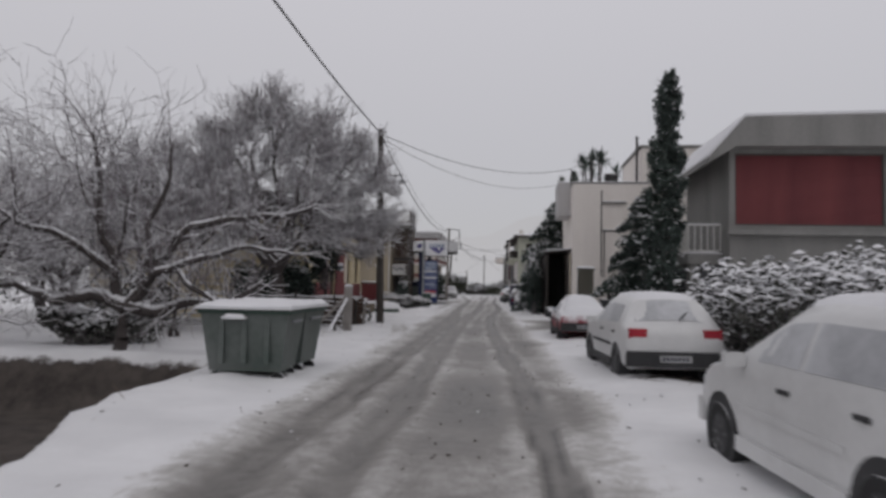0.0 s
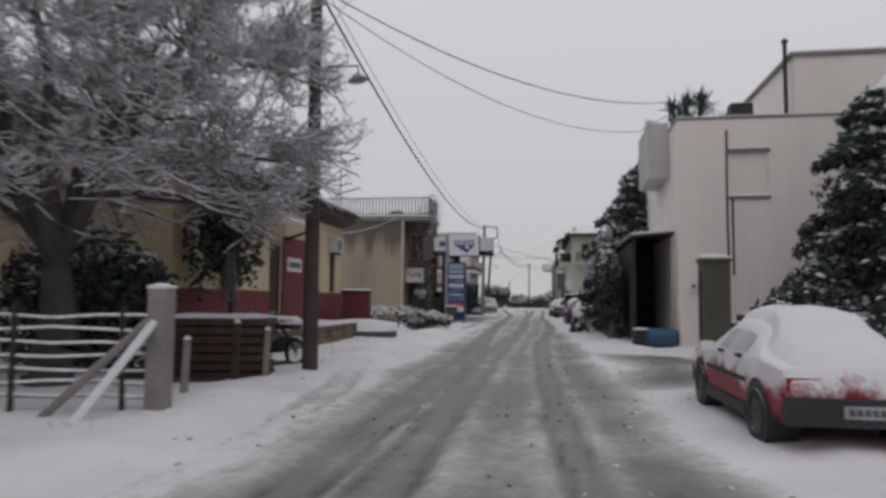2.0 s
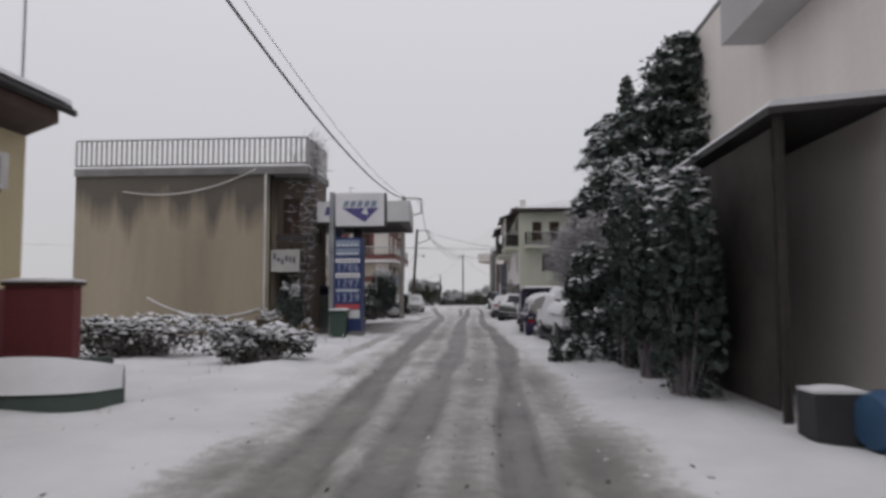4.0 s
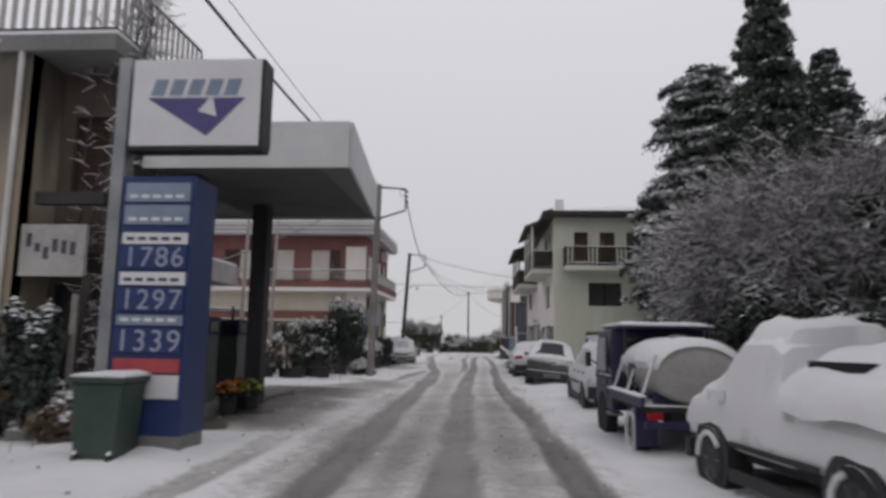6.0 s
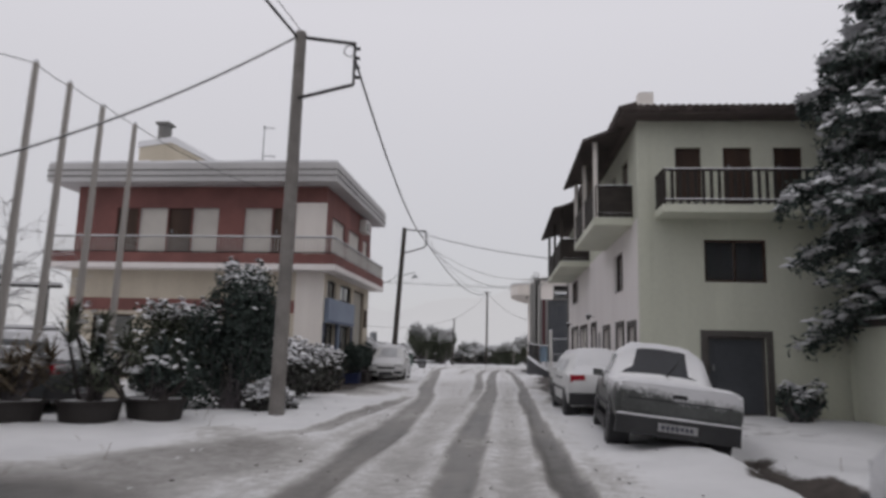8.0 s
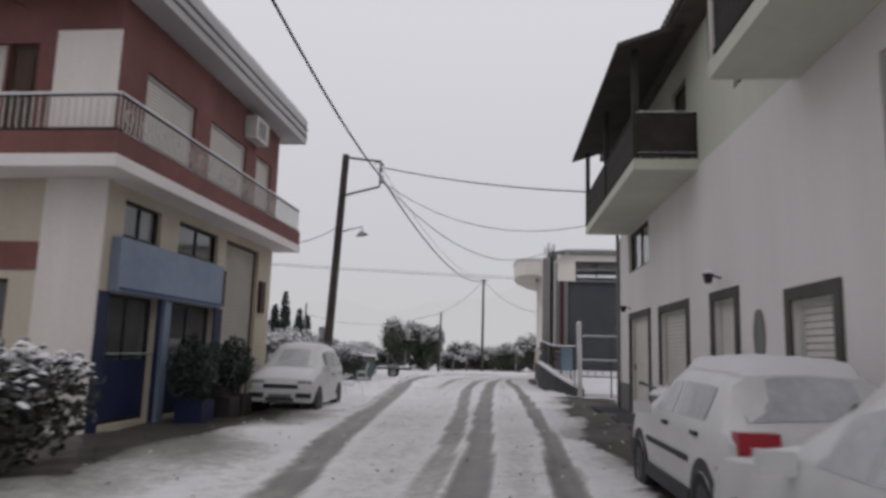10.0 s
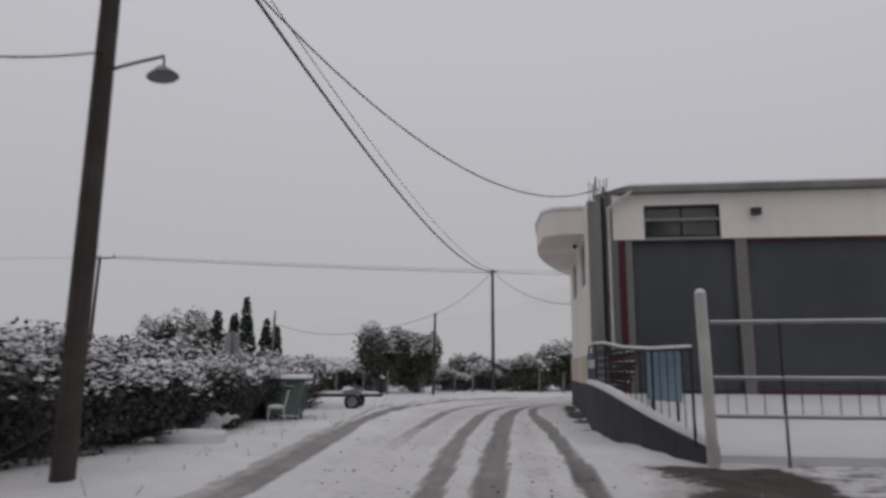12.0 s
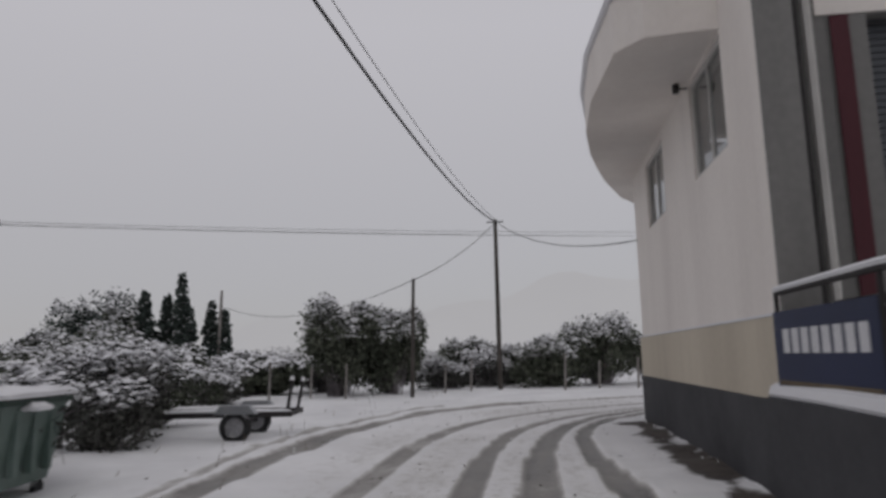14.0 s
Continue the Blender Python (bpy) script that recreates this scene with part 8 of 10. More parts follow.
# flag poles in the garden
for k, (x, y, z) in enumerate(((-9.5, 70.9, 6.5), (-9.5, 71.9, 6.5), (-9.55, 73.1, 6.45), (-9.5, 74.3, 6.45))):
    f = thing("flag_pole", x, y, -0.2, label="bare pale wooden mast in a snowy garden", category="pole", group="garden masts")
    part("mast", tapered((0, 0, 0), (0.12, 0.05, z + 0.2), 0.09, 0.055), M_MAST, f)
    part("cap", rod(B(), (0.12, 0.05, z + 0.2), (0.12, 0.05, z + 0.27), 0.06, 0.03, 8), M_SNOW, f)
cable((-14.2, 66.8, 7.6), (-9.38, 70.95, 6.5), 0.2, 0.009)
for y in (70.95, 71.95, 73.15):
    cable((-9.4, y, 6.5), (-9.4, y + 1.1, 6.46), 0.03, 0.009)
cable((-9.4, 74.35, 6.46), (-9.0, 83.5, 7.0), 0.25, 0.009)


# ---- fences, bins and clutter ----
def container(x, y, rz, material, label, seed):
    c = thing("waste_container", x, y, 0.0, rz, label, "container", "waste containers")
    c.scale = (1, 1, 0.9)
    bm = B()
    lo = [(-0.42, -0.56), (0.42, -0.56), (0.42, 0.56), (-0.42, 0.56)]
    hi = [(-0.55, -0.68), (0.55, -0.68), (0.55, 0.68), (-0.55, 0.68)]
    a = [bm.verts.new((*p, 0.2)) for p in lo]
    b = [bm.verts.new((*p, 1.18)) for p in hi]
    bm.faces.new(a[::-1]), bm.faces.new(b)
    for i in range(4):
        bm.faces.new((a[i], a[(i + 1) % 4], b[(i + 1) % 4], b[i]))
    part("body", bm, material, c, bevel=0.04)
    for t in (-0.35, 0.0, 0.35):
        part("rib", box(B(), 0.47, t - 0.04, 0.35, 0.55, t + 0.04, 1.12, None), material, c)
    part("rim", box(B(), -0.59, -0.72, 1.182, 0.59, 0.72, 1.25), M_BIN, c, bevel=0.02)
    bm = prism(B(), [(-0.6, 1.252), (0.6, 1.252), (0.5, 1.31), (-0.5, 1.31)], "y", -0.72, 0.72)
    part("lid", bm, M_BIN, c, bevel=0.02)
    part("snow", lump(B(), -0.62, -0.74, 0.62, 0.74, 1.26, 0.13, seed, 0.1), M_SNOW, c, smooth=True)
    part("catch", box(B(), -0.1, -0.76, 1.08, 0.1, -0.66, 1.2), M_GALV, c, bevel=0.02)
    part("snow", lump(B(), 0.56, -0.3, 0.68, 0.05, 1.1, 0.1, seed, 0.05), M_SNOW, c)
    for xx in (-0.35, 0.35):
        for yy in (-0.48, 0.48):
            w = part("castor", rod(B(), (xx - 0.03, yy, 0.09), (xx + 0.03, yy, 0.09), 0.1, n=12), M_TYRE, c)
            part("fork", box(B(), xx - 0.02, yy - 0.03, 0.12, xx + 0.02, yy + 0.03, 0.22), M_GALV, c)
    for yy in (-0.72, 0.68):
        part("lift_bar", rod(B(), (-0.3, yy, 1.05), (0.3, yy, 1.05), 0.03), M_GALV, c)
    return c


container(-2.27, 13, -86, M_BINGREY, "grey-green steel waste container with snow on its lid", 3.0)
container(-2.31, 14.2, -90, M_BINGREY, "worn waste container beside another, snow on its lid", 5.0)
container(-7.85, 105.9, 10, M_BINPALE, "weathered pale green waste container against a hedge", 8.0)


def rail_fence():
    f = thing("rail_fence", SIDE, FIRST, label="rickety fence of thin horizontal rails with snow", category="fence")
    a, b = Vector((-9.0, 18.2)), Vector((-2.75, 19.7))
    rng = random.Random(9)
    for i in range(6):
        c = a.lerp(b, i / 5.2)
        part("post", rod(B(), (c.x, c.y, -0.2), (c.x + rng.uniform(-0.05, 0.05), c.y, 1.25 + rng.uniform(-0.1, 0.2)), 0.035, n=7), M_DARKWOOD, f)
    for k in range(7):
        z = 0.25 + 0.15 * k
        pts = [(*a.lerp(b, i / 12), z + rng.uniform(-0.025, 0.025)) for i in range(13)]
        r = part("rail", path_rod(B(), pts, 0.018, 5), M_DARKWOOD, f)
        part("snow", path_rod(B(), [(x, y, zz + 0.02) for x, y, zz in pts], 0.014, 4), M_SNOW, r)
    p = thing("fence_post", -2.62 + SIDE, 19.75 + FIRST, -0.2, label="squared pale corner post with two sloping braces", category="post")
    part("post", box(B(), -0.11, -0.11, 0, 0.11, 0.11, 1.68), M_PALEPOLE, p, bevel=0.02)
    part("brace", rod(B(), (-0.05, -0.1, 1.35), (-1.1, -0.55, 0.2), 0.05, n=6), M_PALEPOLE, p)
    part("brace", rod(B(), (-0.02, -0.1, 1.3), (-0.42, -0.95, 0.2), 0.05, n=6), M_SNOW, p)
    part("snow", lump(B(), -0.11, -0.11, 0.11, 0.11, 1.68, 0.07, 1, 0.06), M_SNOW, p)
    for k, (x, y, h) in enumerate(((-3.2, 21.3, 0.95), (-3.0, 22.4, 1.15), (-2.9, 23.3, 1.0))):
        q = thing("stake", x + SIDE, y + FIRST, -0.15, label="short pale stake beside a fence", category="post", group="stakes")
        part("stake", rod(B(), (0, 0, 0), (0.03, 0, h), 0.06, 0.05, 7), M_PALEPOLE if k != 1 else M_DARKWOOD, q)
        part("cap", rod(B(), (0.03, 0, h), (0.03, 0, h + 0.05), 0.055, 0.03, 7), M_SNOW, q)
    s = thing("timber_stack", -3.9 + SIDE, 23.6 + FIRST, 0.0, 12, label="stack of dark old boards capped with snow", category="timber")
    for k in range(7):
        part("board", box(B(), -0.9 + rng.uniform(-0.1, 0.1), -0.45, 0.02 + 0.15 * k, 0.85 + rng.uniform(-0.1, 0.1), 0.45, 0.13 + 0.15 * k), M_BROWN, s)
    for k in range(6):
        part("bearer", box(B(), -0.7, -0.4, 0.1305 + 0.15 * k, 0.7, 0.4, 0.1695 + 0.15 * k), M_DARK, s)
    part("snow", lump(B(), -0.85, -0.42, 0.8, 0.42, 1.031, 0.07, 4, 0.15), M_SNOW, s)


def boat():
    b = thing("rowing_boat", -4.95 + SIDE, 36.1 + FIRST, 0.0, 8, "upturned small green rowing boat under snow", "boat")
    bm, sn = B(), B()
    for target, grow, lo in ((bm, 0.0, 0.0), (sn, 0.05, 0.28)):
        prev = None
        for i in range(13):
            t = -1 + i / 6
            w = 0.62 * math.sqrt(max(0.0, 1 - abs(t) ** 2.6)) + 0.03
            hgt = 0.62 - 0.12 * t * t
            cur = []
            for j in range(11):
                a = math.pi * j / 10
                z = max(math.sin(a), 0) ** 0.8 * (hgt + grow)
                cur.append(target.verts.new((t * 1.25, math.cos(a) * (w + (0.01 if grow else 0)), max(z, lo * (1 if 0 < j < 10 else 0.9)))))
            if prev:
                for j in range(10):
                    target.faces.new((prev[j], prev[j + 1], cur[j + 1], cur[j]))
            prev = cur
        bmesh.ops.recalc_face_normals(target, faces=target.faces)
    part("hull", bm, M_HULL, b, smooth=True)
    part("snow", sn, M_SNOW, b, smooth=True)
    part("keel", box(B(), -1.1, -0.03, 0.5, 1.1, 0.03, 0.645), M_HULL, b)


def motorbike(x, y, rz, label):
    m = thing("motorbike", x, y, 0, rz, label, "motorbike", "parked motorbikes")
    for yy in (-0.62, 0.62):
        w = new("wheel")
        w.parent = m
        w.matrix_basis = pose(0, yy, 0.29)
        bm = B()
        pts = [Vector((0, math.cos(a) * 0.26, math.sin(a) * 0.26)) for a in (k * math.pi / 9 for k in range(19))]
        part("tyre", path_rod(bm, pts, 0.05, 7), M_TYRE, w)
        bm = B()
        for k in range(6):
            a = k * math.pi / 6
            rod(bm, (0, math.cos(a) * 0.25, math.sin(a) * 0.25), (0, -math.cos(a) * 0.25, -math.sin(a) * 0.25), 0.008, n=4)
        part("spokes", bm, M_GALV, w)
    part("engine", box(B(), -0.16, -0.25, 0.25, 0.16, 0.25, 0.58), M_IRON, m, bevel=0.04)
    part("tank", put(rod(B(), (0, 0.0, 0.78), (0, 0.42, 0.86), 0.16, 0.12, 10), Matrix.Identity(4)), M_CARDARK, m)
    part("seat", box(B(), -0.13, -0.65, 0.74, 0.13, 0.02, 0.84), M_BUMPER, m, bevel=0.04)
    part("snow", lump(B(), -0.16, -0.65, 0.16, 0.4, 0.9, 0.1, 2, 0.08), M_SNOW, m, smooth=True)
    part("fork", path_rod(B(), [(0.08, 0.62, 0.29), (0.08, 0.4, 1.0), (0.36, 0.32, 1.08)], 0.025), M_GALV, m)
    part("fork", path_rod(B(), [(-0.08, 0.62, 0.29), (-0.08, 0.4, 1.0), (-0.36, 0.32, 1.08)], 0.025), M_GALV, m)
    part("head_lamp", rod(B(), (0, 0.44, 0.92), (0, 0.56, 0.9), 0.09, 0.1, 12), M_LAMPCLEAR, m)
    part("frame_tube", path_rod(B(), [(0, -0.62, 0.29), (0, -0.3, 0.7), (0, 0.38, 0.92)], 0.03), M_IRON, m)
    part("stand", rod(B(), (-0.15, -0.1, 0.25), (-0.28, -0.15, 0.0), 0.015), M_IRON, m)


def gate():
    g = thing("yard_gate", label="light metal yard gate beside a thick white post", category="gate")
    part("gate_post", rod(B(), (1.55, 97.8, -0.1), (1.5, 97.8, 2.57), 0.085, n=12), M_WHITEPIPE, g)
    part("post_cap", rod(B(), (1.5, 97.8, 2.57), (1.5, 97.8, 2.64), 0.09, 0.04, 12), M_SNOW, g)
    for z0, z1 in ((0.75, 0.75), (1.3, 1.3), (2.12, 2.18)):
        part("rail", rod(B(), (1.62, 97.8, z0), (9.5, 97.8, z1), 0.025, n=6), M_GALV, g)
        part("snow", rod(B(), (1.62, 97.8, z0 + 0.026), (9.5, 97.8, z1 + 0.026), 0.018, n=5), M_SNOW, g)
    for i in range(30):
        x = 1.8 + i * 0.26
        part("bar", rod(B(), (x, 97.8, 0.75), (x, 97.8, 1.3), 0.008, n=5), M_IRON, g)
    for x in (2.6, 4.4, 6.2, 8.0, 9.5):
        part("upright", rod(B(), (x, 97.8, 0.05), (x, 97.8, 2.15), 0.02, n=6), M_IRON, g)
    # railing on the ramp wall with boards tied to it
    f = thing("ramp_railing", label="iron railing on a ramp wall hung with old sign boards", category="railing")
    pts = [Vector((0.47, 105.6, 1.05)), Vector((0.45, 103.6, 1.05)), Vector((0.5, 102.0, 1.0)), Vector((0.68, 100.4, 0.86)), Vector((0.98, 99.2, 0.62)), Vector((1.4, 98.2, 0.34))]
    for a in pts:
        part("upright", rod(B(), a - Vector((0, 0, 0.05)), (a.x, a.y, max(a.z + 0.95, 1.75)), 0.022, n=6), M_IRON, f)
    tops = [Vector((a.x, a.y, max(a.z + 0.95, 1.75))) for a in pts]
    part("top_rail", path_rod(B(), tops, 0.028), M_IRON, f)
    part("snow", path_rod(B(), [t + Vector((0, 0, 0.035)) for t in tops], 0.03), M_SNOW, f)
    for a, b in zip(pts[2:], pts[3:]):
        for i in range(5):
            c = a.lerp(b, i / 5)
            t = max(c.z + 0.95, 1.75)
            part("bar", rod(B(), c, (c.x, c.y, t), 0.009, n=5), M_IRON, f)
    s = thing("sign_board", 0.44, 104.6, 1.5, 91, label="dark blue sign board with pale lettering on a railing", category="sign")
    part("board", box(B(), -0.95, -0.015, -0.4, 0.95, 0.015, 0.32), M_NAVY, s)
    for i in range(8):
        part("letter_bar", box(B(), -0.8 + i * 0.2, 0.016, -0.05, -0.66 + i * 0.2, 0.02, 0.16), M_SIGNWHITE, s)
    part("stripe", box(B(), -0.9, 0.016, -0.33, 0.9, 0.02, -0.29), M_GRASSDRY, s)
    s = thing("sign_board", 0.52, 102.6, 1.45, 93, label="dark framed sign board with faint lines", category="sign")
    part("board", box(B(), -0.8, -0.015, -0.4, 0.8, 0.015, 0.4), M_DARKCONC, s)
    for i in range(4):
        part("line_bar", box(B(), -0.7, 0.016, -0.25 + i * 0.15, 0.7, 0.02, -0.2 + i * 0.15), M_CONCRETE, s)
    s = thing("sign_board", 1.18, 99.35, 1.32, 112, label="faded light blue notice board leaning on a railing", category="sign")
    part("board", box(B(), -0.5, -0.015, -0.42, 0.5, 0.015, 0.42), M_SKYBLUE, s)
    for i, w in enumerate((0.5, 0.7, 0.6, 0.75, 0.4)):
        part("writing_bar", box(B(), -w / 2, 0.016, 0.26 - i * 0.13, w / 2, 0.02, 0.31 - i * 0.13), M_BLUEPALE, s)
    for x in (-0.4, 0.4):
        part("leg", rod(B(), (x, 0, -0.42), (x, 0, -0.9), 0.02, n=5), M_IRON, s)
    part("snow", lump(B(), -0.5, -0.03, 0.5, 0.03, 0.42, 0.04, 2, 0.06), M_SNOW, s)
    # scrap and pipes stacked behind the railing
    rng = random.Random(21)
    for k in range(9):
        o = thing("steel_pipe", label="rusty steel pipe stacked behind a railing", category="pipe", group="stacked pipes")
        z = 1.0 + 0.11 * k
        part("pipe", rod(B(), (0.95 + 0.03 * k, 102.0, z), (1.05, 105.7, z + rng.uniform(-0.03, 0.03)), 0.05, n=8), M_IRON if k % 3 else M_RED, o)
        if k % 2:
            part("snow", rod(B(), (0.95 + 0.03 * k, 102.0, z + 0.04), (1.05, 105.7, z + 0.05), 0.03, n=6), M_SNOW, o)


def roadside_junk():
    b = thing("old_basin", -7.45, 99.7, 0.0, 25, "old white basin lying under snow beside a hedge", "basin")
    bm = B()
    n = 18
    prof = [(0.62, 0.02), (0.66, 0.2), (0.6, 0.26), (0.42, 0.2), (0.3, 0.08)]
    rings = [[bm.verts.new((math.cos(a) * r, math.sin(a) * r * 0.65, z)) for r, z in prof] for a in (2 * math.pi * i / n for i in range(n))]
    for i in range(n):
        for j in range(len(prof) - 1):
            bm.faces.new((rings[i][j], rings[(i + 1) % n][j], rings[(i + 1) % n][j + 1], rings[i][j + 1]))
    bm.faces.new([r[-1] for r in rings])
    bmesh.ops.recalc_face_normals(bm, faces=bm.faces)
    part("bowl", bm, M_SNOW, b, smooth=True)
    part("drain", rod(B(), (0, 0, 0.06), (0, 0, 0.09), 0.24, n=14), M_SOIL, b)
    s = thing("plastic_sheet", -7.9, 101.3, 0.0, -20, "crumpled white plastic sheet half under snow", "sheet")
    bm = B()
    vs = [[bm.verts.new((i * 0.13 - 0.6, j * 0.12 - 0.35, 0.06 + 0.34 * abs(noise.noise((i * 0.6, j * 0.7, 5))) + 0.3 * (j / 6))) for j in range(7)] for i in range(10)]
    for i in range(9):
        for j in range(6):
            bm.faces.new((vs[i][j], vs[i + 1][j], vs[i + 1][j + 1], vs[i][j + 1]))
    bmesh.ops.solidify(bm, geom=bm.faces[:], thickness=0.03)
    part("sheet", bm, M_SNOW, s)
    c = thing("plastic_chair", -7.65, 104.6, 0.0, -70, "small white plastic chair beside a waste container", "chair")
    part("seat", box(B(), -0.21, -0.2, 0.40, 0.21, 0.22, 0.44), M_WHITEPIPE, c, bevel=0.015)
    part("backrest", prism(B(), [(0.2, 0.44), (0.24, 0.44), (0.33, 0.85), (0.29, 0.85)], "x", -0.2, 0.2), M_WHITEPIPE, c)
    for x in (-0.19, 0.19):
        for y in (-0.17, 0.2):
            part("leg", rod(B(), (x * 1.1, y * 1.15, 0.0), (x, y, 0.4), 0.022, n=6), M_WHITEPIPE, c)
    part("snow", lump(B(), -0.19, -0.18, 0.19, 0.18, 0.44, 0.05, 1, 0.08), M_SNOW, c)
    st = thing("road_sign", -10.5, 108.0, -0.1, 160, "back of a road sign on a thin post", "sign")
    part("post", rod(B(), (0, 0, 0), (0, 0, 2.7), 0.03), M_GALV, st)
    part("plate", box(B(), -0.3, -0.05, 2.0, 0.3, -0.035, 2.65), M_GALV, st)
    # rubble at the foot of the tan house
    rng = random.Random(14)
    for k in range(11):
        x, y = -9.6 + rng.uniform(0, 3.0), 55.4 + rng.uniform(-0.4, 0.5)
        r = thing("concrete_block", x, y, 0.0, rng.uniform(0, 180), "broken pale block half in snow", "block", "rubble blocks")
        w, d, h = rng.uniform(0.12, 0.3), rng.uniform(0.1, 0.2), rng.uniform(0.14, 0.34)
        bm = box(B(), -w, -d, -0.05, w, d, h)
        for v in bm.verts:
            v.co += Vector([rng.uniform(-0.04, 0.04) for _ in range(3)])
        part("block", bm, M_CONCRETE, r, bevel=0.02)
        part("snow", lump(B(), -w * 0.85, -d * 0.85, w * 0.85, d * 0.85, h - 0.02, 0.06, k, 0.08), M_SNOW, r)
    # garden poles and pergola beside the masts
    ps = thing("cable_post", -13.0, 69.0, -0.3, label="thin wooden post that holds a cable", category="post")
    part("post", rod(B(), (0, 0, 0), (0, 0, 3.65), 0.06, 0.05, 7), M_DARKWOOD, ps)
    pg = thing("pergola", -13.0, 70.5, 0, 10, "rickety garden pergola of thin poles", "pergola")
    for x in (0, 1.6, 3.2):
        for y in (0, 2.0):
            part("post", rod(B(), (x, y, -0.2), (x, y, 2.6), 0.06, n=7), M_DARKWOOD, pg)
    for y in (0, 2.0):
        for z in (2.5, 1.6, 0.9):
            part("beam", rod(B(), (-0.3, y, z), (3.5, y, z), 0.045, n=6), M_DARKWOOD, pg)
            part("snow", rod(B(), (-0.3, y, z + 0.04), (3.5, y, z + 0.04), 0.035, n=6), M_SNOW, pg)
    # crates and boards by the garden
    for k, (x, y) in enumerate(((-9.2, 72.9), (-8.7, 74.0))):
        t = thing("wooden_table", x, y, 0, 12 * k, "rough garden table with snow on top", "table", "garden tables")
        part("tabletop", box(B(), -0.5, -0.3, 0.66, 0.5, 0.3, 0.72), M_DARKWOOD, t)
        for a in (-0.42, 0.42):
            for c_ in (-0.24, 0.24):
                part("leg", box(B(), a - 0.03, c_ - 0.03, 0, a + 0.03, c_ + 0.03, 0.658), M_DARKWOOD, t)
        part("snow", lump(B(), -0.48, -0.28, 0.48, 0.28, 0.722, 0.12, k, 0.12), M_SNOW, t)
    bd = thing("notice_panel", -7.9, 72.0, 0.0, -18, "pale leaning wooden panel beside potted shrubs", "panel")
    part("panel", prism(B(), [(-0.25, 0.0), (0.2, 0.0), (0.1, 1.15), (-0.35, 1.15)], "y", -0.03, 0.03), M_CREAM, bd)
    part("prop", rod(B(), (-0.1, 0.03, 0.9), (0.0, 0.5, 0.0), 0.025, n=6), M_DARKWOOD, bd)


rail_fence()
boat()
motorbike(-4.0 + SIDE, 26.2 + FIRST, 70, "old motorbike thick with snow")
motorbike(1.5, 83.5, 12, "dark motorbike dusted with snow beside a plastered wall")
gate()
roadside_junk()

# ---- trees, hedges and pots ----
def grow(rng, p, d, length, r, level, counts, spread, droop, out, wiggle=0.16, shrink=0.62, first=None):
    """One branch and all that springs from it; out collects start, end, both radii and level."""
    k = 6 if level < 2 else 3
    q = np.array(p, float)
    d = np.array(d, float)
    spots = []
    for i in range(k):
        d = d + rng.normal(0, wiggle * (1.0 if level < 1 else 1.25), 3) + np.array([0, 0, droop[min(level, len(droop) - 1)]])
        d /= np.linalg.norm(d)
        e = q + d * length / k
        out.append((*q, *e, r * (1 - 0.55 * i / k), r * (1 - 0.55 * (i + 1) / k), level))
        spots.append((e, d.copy()))
        q = e
    if level >= len(counts):
        return
    for i in range(counts[level]):
        e, dd = spots[rng.integers(0 if level else 1, k)] if i else spots[-1]
        side = np.cross(dd, rng.normal(size=3))
        side /= np.linalg.norm(side) + 1e-9
        nd = dd * rng.uniform(0.55, 1.0) + side * spread[level] * rng.uniform(0.6, 1.3)
        nd /= np.linalg.norm(nd)
        grow(rng, e, nd, (first if first else length * shrink) * rng.uniform(0.75, 1.2), max(r * 0.4, 0.006), level + 1, counts, spread, droop, out, wiggle, shrink)


def bare_tree(x, y, seed, trunk=1.6, limb=2.4, r=0.16, counts=(6, 5, 5, 5), spread=(0.9, 0.8, 0.8, 0.9), droop=(0.03, 0.05, 0.04, 0.0), label="bare tree with snow along its branches", lean=(0, 0), snow=0.75, split=2, shrink=0.62, start=None, name="bare_tree", clear=None):
    rng = np.random.default_rng(seed)
    t = thing(name, x, y, -0.15, label=label, category="tree", group="bare trees")
    out = []
    base = np.zeros(3)
    n_stems = split
    for s in range(n_stems):
        a = rng.uniform(0, 6.28)
        d = np.array([0.28 * math.cos(a) + lean[0], 0.28 * math.sin(a) + lean[1], 1.0]) if n_stems > 1 else np.array([lean[0], lean[1], 1.0])
        d /= np.linalg.norm(d)
        grow(rng, base + np.array([0.1 * math.cos(a), 0.1 * math.sin(a), 0]), d, trunk, r, 0, counts, spread, droop, out, 0.13, shrink, limb)
    S = np.array(out)
    if clear:
        # cut back along the road and before the house
        S = S[(S[:, 3] + x < clear[0]) & (S[:, 4] + y < clear[1])]
    big = S[:, 8] < 2
    V, F = tubes(S[big, :3], S[big, 3:6], S[big, 6], S[big, 7], 7)
    np_part("trunk", V, F, M_BARK, t, smooth=True)
    V, F = tubes(S[~big, :3], S[~big, 3:6], S[~big, 6], S[~big, 7], 3)
    tagged(np_part("crown", V, F, M_TWIG, t), kind="stuff")
    d = S[:, 3:6] - S[:, :3]
    flat = np.abs(d[:, 2]) / (np.linalg.norm(d, axis=1) + 1e-9)
    on = (flat < 0.72) & (rng.random(len(S)) < snow) & (S[:, 8] > 0)
    rr = (S[on, 6] + S[on, 7]) / 2
    up = np.stack([np.zeros_like(rr), np.zeros_like(rr), rr * 0.75 + 0.003], 1)
    V, F = tubes(S[on, :3] + up, S[on, 3:6] + up, S[on, 6] * 0.6 + 0.004, S[on, 7] * 0.6 + 0.004, 4)
    tagged(np_part("snow", V, F, M_SNOW, t), kind="stuff")
    return t


